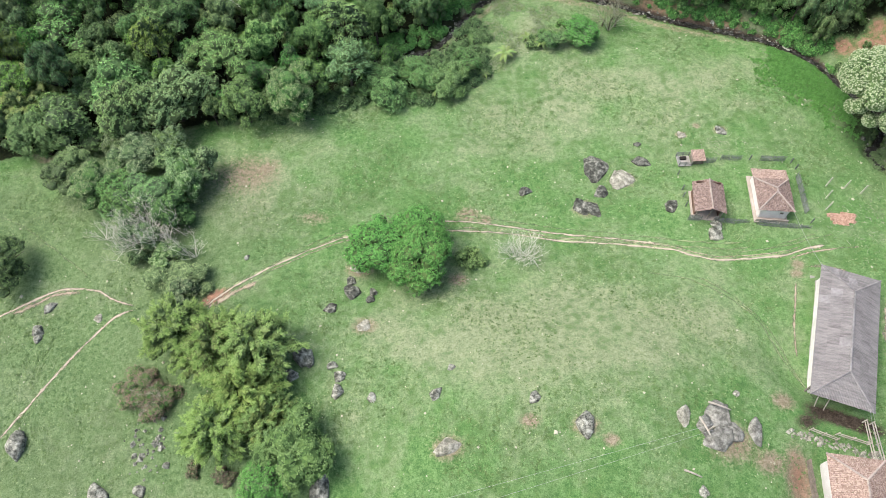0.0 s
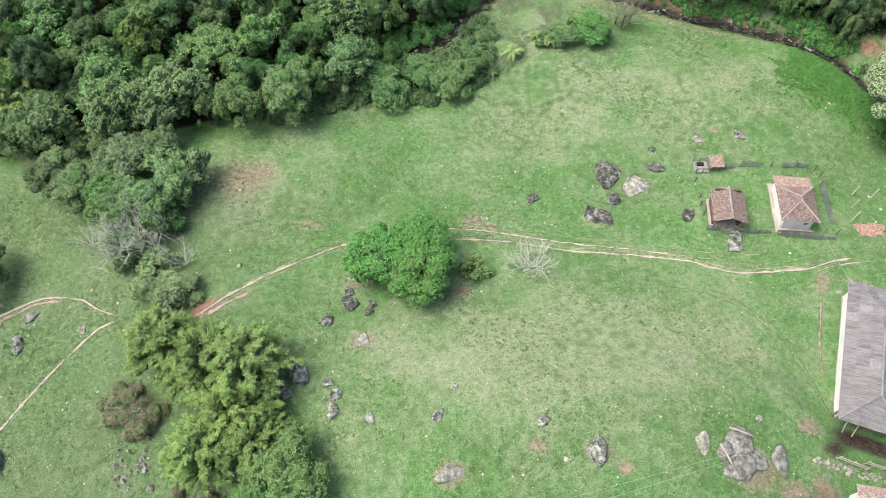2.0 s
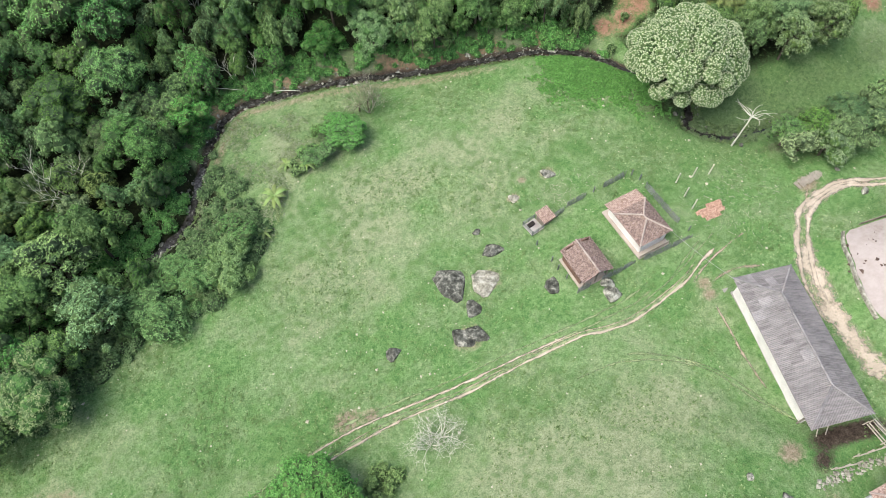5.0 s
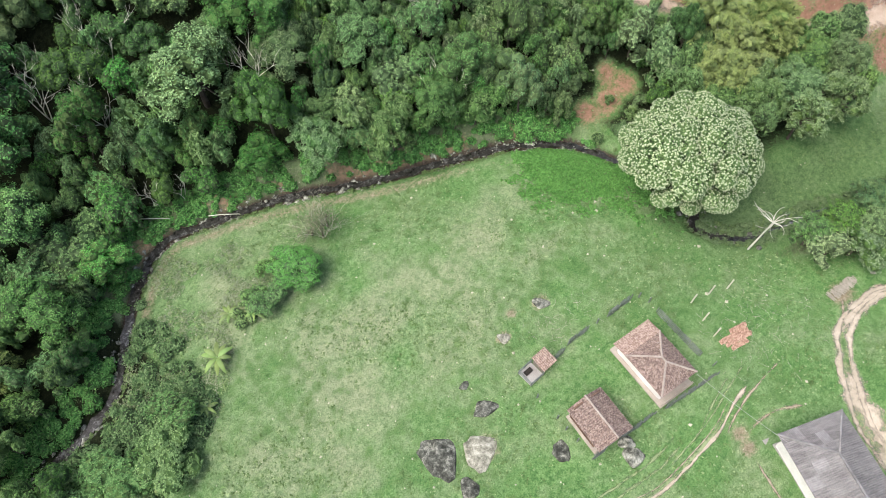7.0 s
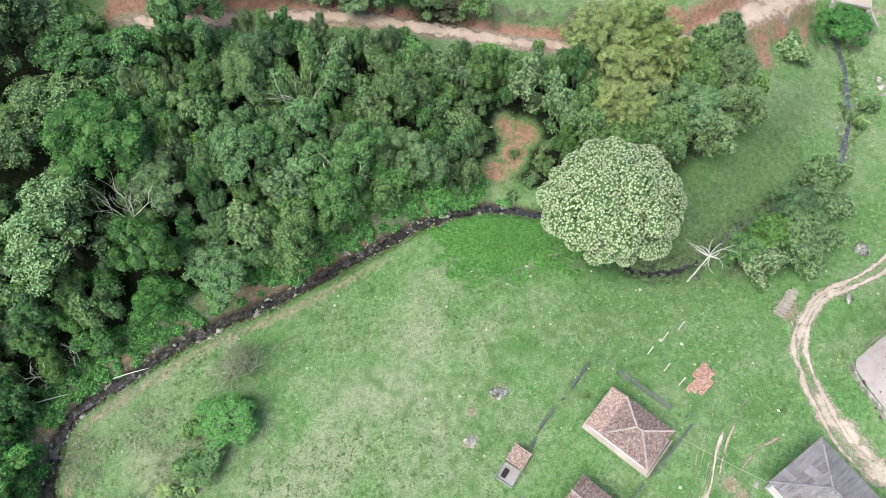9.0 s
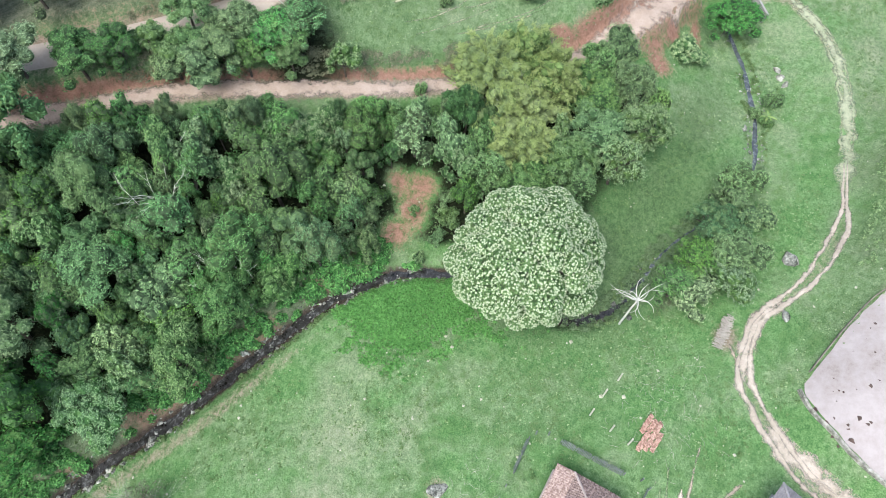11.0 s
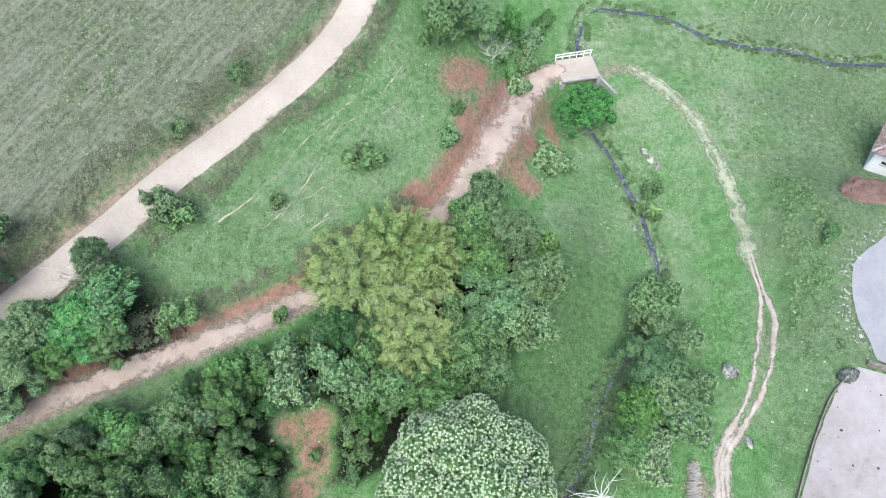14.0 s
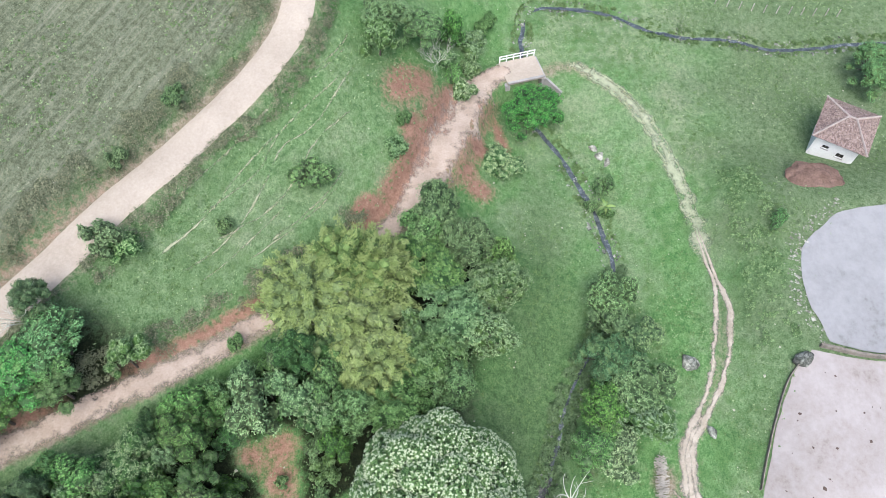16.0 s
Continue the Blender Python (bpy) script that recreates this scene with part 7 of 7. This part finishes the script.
def coop():
    root = thing("chicken_coop", pose(36.3, 60.5, gz(36.3, 60.5), 0, 0, 3), "small wooden coop with a red tile lid and a fenced pen", "coop")
    box_part("body", (-0.8, 0.8, -0.7, 0.7, 0.05, 1.1), WOOD, root, "", 0.02)
    V, F = wavy_slope(Vector((-0.95, -0.95, 1.12)), Vector((1, 0, 0)), Vector((0, 1, 0.12)).normalized(), 1.9, 1.9, 0, 1.9, 0.21, 0.4, 0.06, 0.03, jitter=0.01)
    part("roof", mesh_from("roof", V, F, TILE_NEW), None, root, "pinkish clay tiles")
    pen = box_part("pen_floor", (-2.7, -0.85, -0.9, 0.9, -0.05, 0.06), CONCRETE, root, "", 0.01)
    for x in (-2.7, -1.8, -0.9):
        for y in (-0.9, 0.9):
            beam_part("post", (x, y, 0), (x, y, 0.95), 0.09, WOOD_DARK, pen)
    for z in (0.35, 0.65, 0.9):
        for y in (-0.9, 0.9):
            beam_part("rail", (-2.7, y, z), (-0.9, y, z), 0.05, WOOD_DARK, pen)
        beam_part("rail", (-2.7, -0.9, z), (-2.7, 0.9, z), 0.05, WOOD_DARK, pen)
    box_part("trough", (-2.3, -1.4, 0.1, 0.6, 0.06, 0.35), DARK, root, "dark feeding trough", 0.02)


coop()


def tile_stack():
    root = thing("tile_stack", pose(53.6, 49.7, gz(53.6, 49.7), 0, 0, -12), "jumbled rows of spare red clay roof tiles", "tile stack")
    rnd = random.Random(6)
    shared = []
    for k in range(3):
        V, F = [], []
        for i in range(5):
            a = math.pi * i / 4
            for x in (-0.24, 0.24):
                V.append((x, 0.11 * math.cos(a), 0.085 * math.sin(a)))
        for i in range(4):
            F.append((2 * i, 2 * i + 1, 2 * i + 3, 2 * i + 2))
        shared.append(mesh_from("tile", V, F, TILE_SPARE, True))
    for y, x0, n, layers in ((0.8, -0.2, 14, 2), (0.28, -1.9, 24, 3), (-0.24, -1.5, 22, 3), (-0.76, -1.2, 14, 2)):
        for lay in range(layers):
            for i in range(n - 2 * lay):
                ob = part("tile", rnd.choice(shared), None, root)
                ob.matrix_local = pose(x0 + 0.15 * (i + lay), y + rnd.uniform(-0.05, 0.05), 0.03 + 0.13 * lay, rnd.uniform(-8, 8), rnd.uniform(-24, -12), 90 + rnd.gauss(0, 8) if rnd.random() < 0.9 else rnd.uniform(-20, 20))


tile_stack()


def stick_pile(x, y, turn, n, long, wide, label, mat, seed):
    root = thing("wood_pile", pose(x, y, gz(x, y), 0, 0, turn), label, "wood pile")
    rnd = random.Random(seed)
    for i in range(n):
        u = -wide / 2 + wide * i / n
        z = 0.08 + rnd.random() ** 1.5 * 0.6
        a = rnd.uniform(-0.5, 0.5)
        l = long * rnd.uniform(0.5, 1.15)
        beam_part("stick", (u - l / 2 * math.sin(a), -l / 2 * math.cos(a), z), (u + l / 2 * math.sin(a), l / 2 * math.cos(a), z + rnd.uniform(-0.1, 0.1)), rnd.uniform(0.04, 0.085), mat, root)


stick_pile(66.4, 46.3, -4, 90, 1.15, 3.8, "heap of pale cut branches beside the track", WOOD_PALE, 9)


def twigs(n, cx, cy, rx, ry, seed):
    rnd = random.Random(seed)
    tb = Tubes()
    for _ in range(n):
        x, y = cx + rnd.gauss(0, rx), cy + rnd.gauss(0, ry)
        z = gz(x, y) + 0.06
        a = rnd.uniform(0, 6.28)
        p = [Vector((x, y, z))]
        for k in range(3):
            a += rnd.uniform(-0.6, 0.6)
            p.append(p[-1] + Vector((math.cos(a), math.sin(a), 0)) * rnd.uniform(0.12, 0.4))
            p[-1].z = gz(p[-1].x, p[-1].y) + rnd.uniform(0.04, 0.12)
        tb.add(p, 0.014, 0.008, 4)
    stuff("scattered_twigs", tb.mesh("scattered_twigs", WOOD_PALE), "pale twigs and prunings strewn over the grass", "twigs")


twigs(150, 57, 49.6, 3.6, 2.6, 3)
twigs(60, 41, 62.5, 2.2, 1.0, 4)


def loose_log(name, a, b, r, label, category="log", mat=None):
    tb = Tubes()
    a, b = Vector(a), Vector(b)
    pts = [a.lerp(b, t) + Vector((0, 0, 0.12 * math.sin(3.1 * t))) for t in (0, 0.2, 0.4, 0.6, 0.8, 1)]
    tb.add(pts, r, r * 0.6, 7)
    tagged(new(name, tb.mesh(name, mat or DEADWOOD)), label, category)


def on(x, y, up):
    return (x, y, gz(x, y) + up)


loose_log("fallen_trunk", on(18.3, 100.7, 0.9), on(21.4, 98.2, 0.9), 0.06, "bleached trunk fallen across the stream")
loose_log("fallen_trunk", on(9.8, 106, 1.0), on(14.4, 102.8, 0.9), 0.06, "bleached trunk fallen on the bank")
loose_log("fallen_trunk", on(6.5, 110.4, 1.2), on(8.2, 108.4, 1.0), 0.08, "bleached trunk fallen among trees")
loose_log("plank", on(29.0, 23.1, 1.0), on(31.4, 22.3, 0.95), 0.13, "pale plank lying over boulders", "plank", WOOD_PALE)
loose_log("plank", on(27.7, 21.4, 0.8), on(28.4, 19.4, 0.9), 0.14, "pale plank leaning on boulders", "plank", WOOD_PALE)
loose_log("plank", on(25.2, 15.9, 0.12), on(27.0, 15.2, 0.12), 0.13, "pale plank lying in the grass", "plank", WOOD_PALE)
# a fern by the brook, given the banana plant's shape
banana(95.1, 48.7, 0.75, 40)
bare_tree(14.4, 105.6, 5.5, "thin pale half-bare tree on the bank", 3, 3, 0.6, 0.07, 14, lean=0.5)
bare_tree(17.2, 104.2, 5.0, "thin pale half-bare tree on the bank", 3, 3, 0.6, 0.06, 15, lean=0.5)
bare_tree(77.8, 76.0, 8.6, "pale bare twiggy treetop among bamboo", 3, 4, 0.5, 0.07, 16, lean=0.3)
bare_tree(110.6, 67.6, 4.0, "pale leafless shrub on the slope", 6, 4, 0.6, 0.05, 17, lean=0.6)
bare_tree(74.6, 99.2, 4.4, "dark leafless little tree by the road", 4, 4, 0.7, 0.05, 18, lean=0.6)


def wire(a, b, sag, name="cable"):
    tb = Tubes()
    a, b = Vector(a), Vector(b)
    tb.add([a.lerp(b, t / 10) - Vector((0, 0, sag * 4 * (t / 10) * (1 - t / 10))) for t in range(11)], 0.016, 0.016, 4)
    tagged(new(name, tb.mesh(name, WIRE)), "thin sagging overhead cable", "cable", "overhead cables")


wire((46.2, 49.6, 2.2), (46.6, 39.9, 4.3), 0.3)
wire((28.4, 20.2, 6.6), (-22, 7, 6.4), 0.8)
wire((28.7, 19.7, 6.6), (-20, 5.4, 6.4), 0.8)
wire((47.0, 22.6, 4.1), (46.2, 17.6, 4.7), 0.2)
wire((47.3, 22.6, 4.1), (46.6, 17.6, 4.7), 0.2)
ob = beam_part("service_post", on(28.5, 20.0, -0.4), on(28.5, 20.0, 2.1), 0.16, WOOD_PALE, None)
tagged(ob, "short pale service post among boulders", "post")


def earth_mound():
    bm = bmesh.new()
    bmesh.ops.create_icosphere(bm, subdivisions=4, radius=1)
    for v in bm.verts:
        d = v.co.normalized()
        v.co = d * (1 + 0.2 * noise.noise(d * 2.0) + 0.1 * noise.noise(d * 6))
    me = bpy.data.meshes.new("earth_mound")
    bm.to_mesh(me)
    bm.free()
    me.materials.append(BROWNSOIL)
    ob = new("earth_mound", me)
    ob.matrix_world = Matrix.Translation((96.8, 26.9, gz(96.8, 26.9))) @ Matrix.Rotation(radians(80), 4, "Z") @ Matrix.Diagonal((3.0, 2.1, 0.8, 1))
    tagged(ob, "low mound of fresh brown earth below the white house", "earth mound")


earth_mound()
for line in ([(80.2, 90.1), (84.3, 86.1), (90, 83.4), (94.3, 82.0), (97.7, 79.1), (106.3, 75.3)], [(85.1, 89.3), (91.0, 84.2), (96.0, 82.1), (104.4, 76.3)], [(83.4, 87.8), (89, 82), (95.7, 79.0), (101, 75)], [(100, 82), (103, 79), (108, 76)], [(82, 85.2), (88, 79.5), (93, 76)], [(79.5, 88.4), (85, 84), (90, 80.5)], [(86, 91), (93, 86), (99, 82.4)], [(98, 84.6), (103, 81.4), (107, 78)], [(81, 92), (86, 88), (92, 84.8), (97.5, 81)], [(101.5, 80.5), (106, 77.6), (110, 76.4)], [(84, 83.4), (90, 78.4), (95, 75.6)], [(104, 80.2), (108, 78.6), (112.5, 77.8)]):
    tagged(new("cattle_terrace", ribbon("cattle_terrace", line, 0.16, TERRACE, 0.04, 0.5, 0.4, 4, seed=line[0][0])), "faint pale cattle path along the slope", "path", "worn paths", "structure")

# rails of poles south of the barn
for a, b in (((47.4, 21.8), (46.8, 17.2)), ((48.2, 21.6), (47.8, 16.8)), ((43.6, 20.2), (47.0, 19.2)), ((40.6, 20.6), (43.4, 19.6))):
    rail = thing("pole_rail", Matrix.Translation((a[0], a[1], gz(*a))), "pale pole rail on short posts", "rail", "pole rails")
    d = Vector((b[0] - a[0], b[1] - a[1], gz(*b) - gz(*a)))
    for zz in (0.55, 1.0):
        beam_part("pole", (0, 0, zz), (d.x, d.y, d.z + zz), 0.09, WOOD_PALE, rail)
    for k in (0, 0.5, 1):
        beam_part("post", (d.x * k, d.y * k + 0.1, d.z * k - 0.3), (d.x * k, d.y * k + 0.1, d.z * k + 1.1), 0.11, WOOD_PALE, rail)
x, y = scatter(900, 38, 49, 17.5, 21, lambda a, b: np.abs(b - 19.2 + 0.25 * (a - 43)) < 0.5, r1)
pebbles("rubble_line", x[:140], y[:140], r1.gamma(2.0, 0.06, 140)[: len(x)] + 0.06, ROCK_PALE, "line of pale rubble between barn and cottage", "rubble", 0.7)

# crumbled edge of the grey yard
FIELD_POSTS = resample([(127.8, 34.3), (125.7, 28.4), (124.9, 22.1), (124.6, 15.9)], 1.5)
for p in FIELD_POSTS:
    ob = beam_part("fence_post", (p.x, p.y, gz(p.x, p.y) - 0.3), (p.x + 0.05, p.y, gz(p.x, p.y) + 1.2), 0.11, WOOD_PALE, None)
    tagged(ob, "pale wooden field fence post in the far pasture", "post", "field fence posts")
EDGE = resample([(79.0, 31.2), (82, 32), (85.7, 31.8), (88.6, 30.9), (91.2, 28.4), (93, 25.5)], 0.05)
x = np.array([p.x for p in EDGE]) + r1.normal(scale=0.5, size=len(EDGE))
y = np.array([p.y for p in EDGE]) + r1.normal(scale=0.5, size=len(EDGE))
pebbles("edge_rubble", x, y, r1.gamma(1.5, 0.05, len(x)) + 0.03, ROCK_PALE, "pale rubble along the edge of the yard", "rubble", 0.5)
x, y = scatter(2600, 60, 99, 30, 40, lambda a, b: open_grass(a, b) & (a > 78) & (b < 36.5) & (b > 32.8) & (np.hypot(a - 84, (b - 20) * 0.8) > 10.5), r1)
x, y = x[:220], y[:220]
stuff("yard_scrub", clumps_on("yard_scrub", x, y, r1.uniform(0.12, 0.45, len(x)), 40, 0.18, LEAF_GREY, r1, 0.8), "low grey-green scrub on the bank below the yard", "scrub")
x, y = r1.normal(-34.4, 1.3, 60), r1.normal(20.2, 2.0, 60)
pebbles("field_stones", x, y, r1.gamma(2.0, 0.09, 60) + 0.08, ROCK, "small grey stones in rough grass", "stones", 0.7)
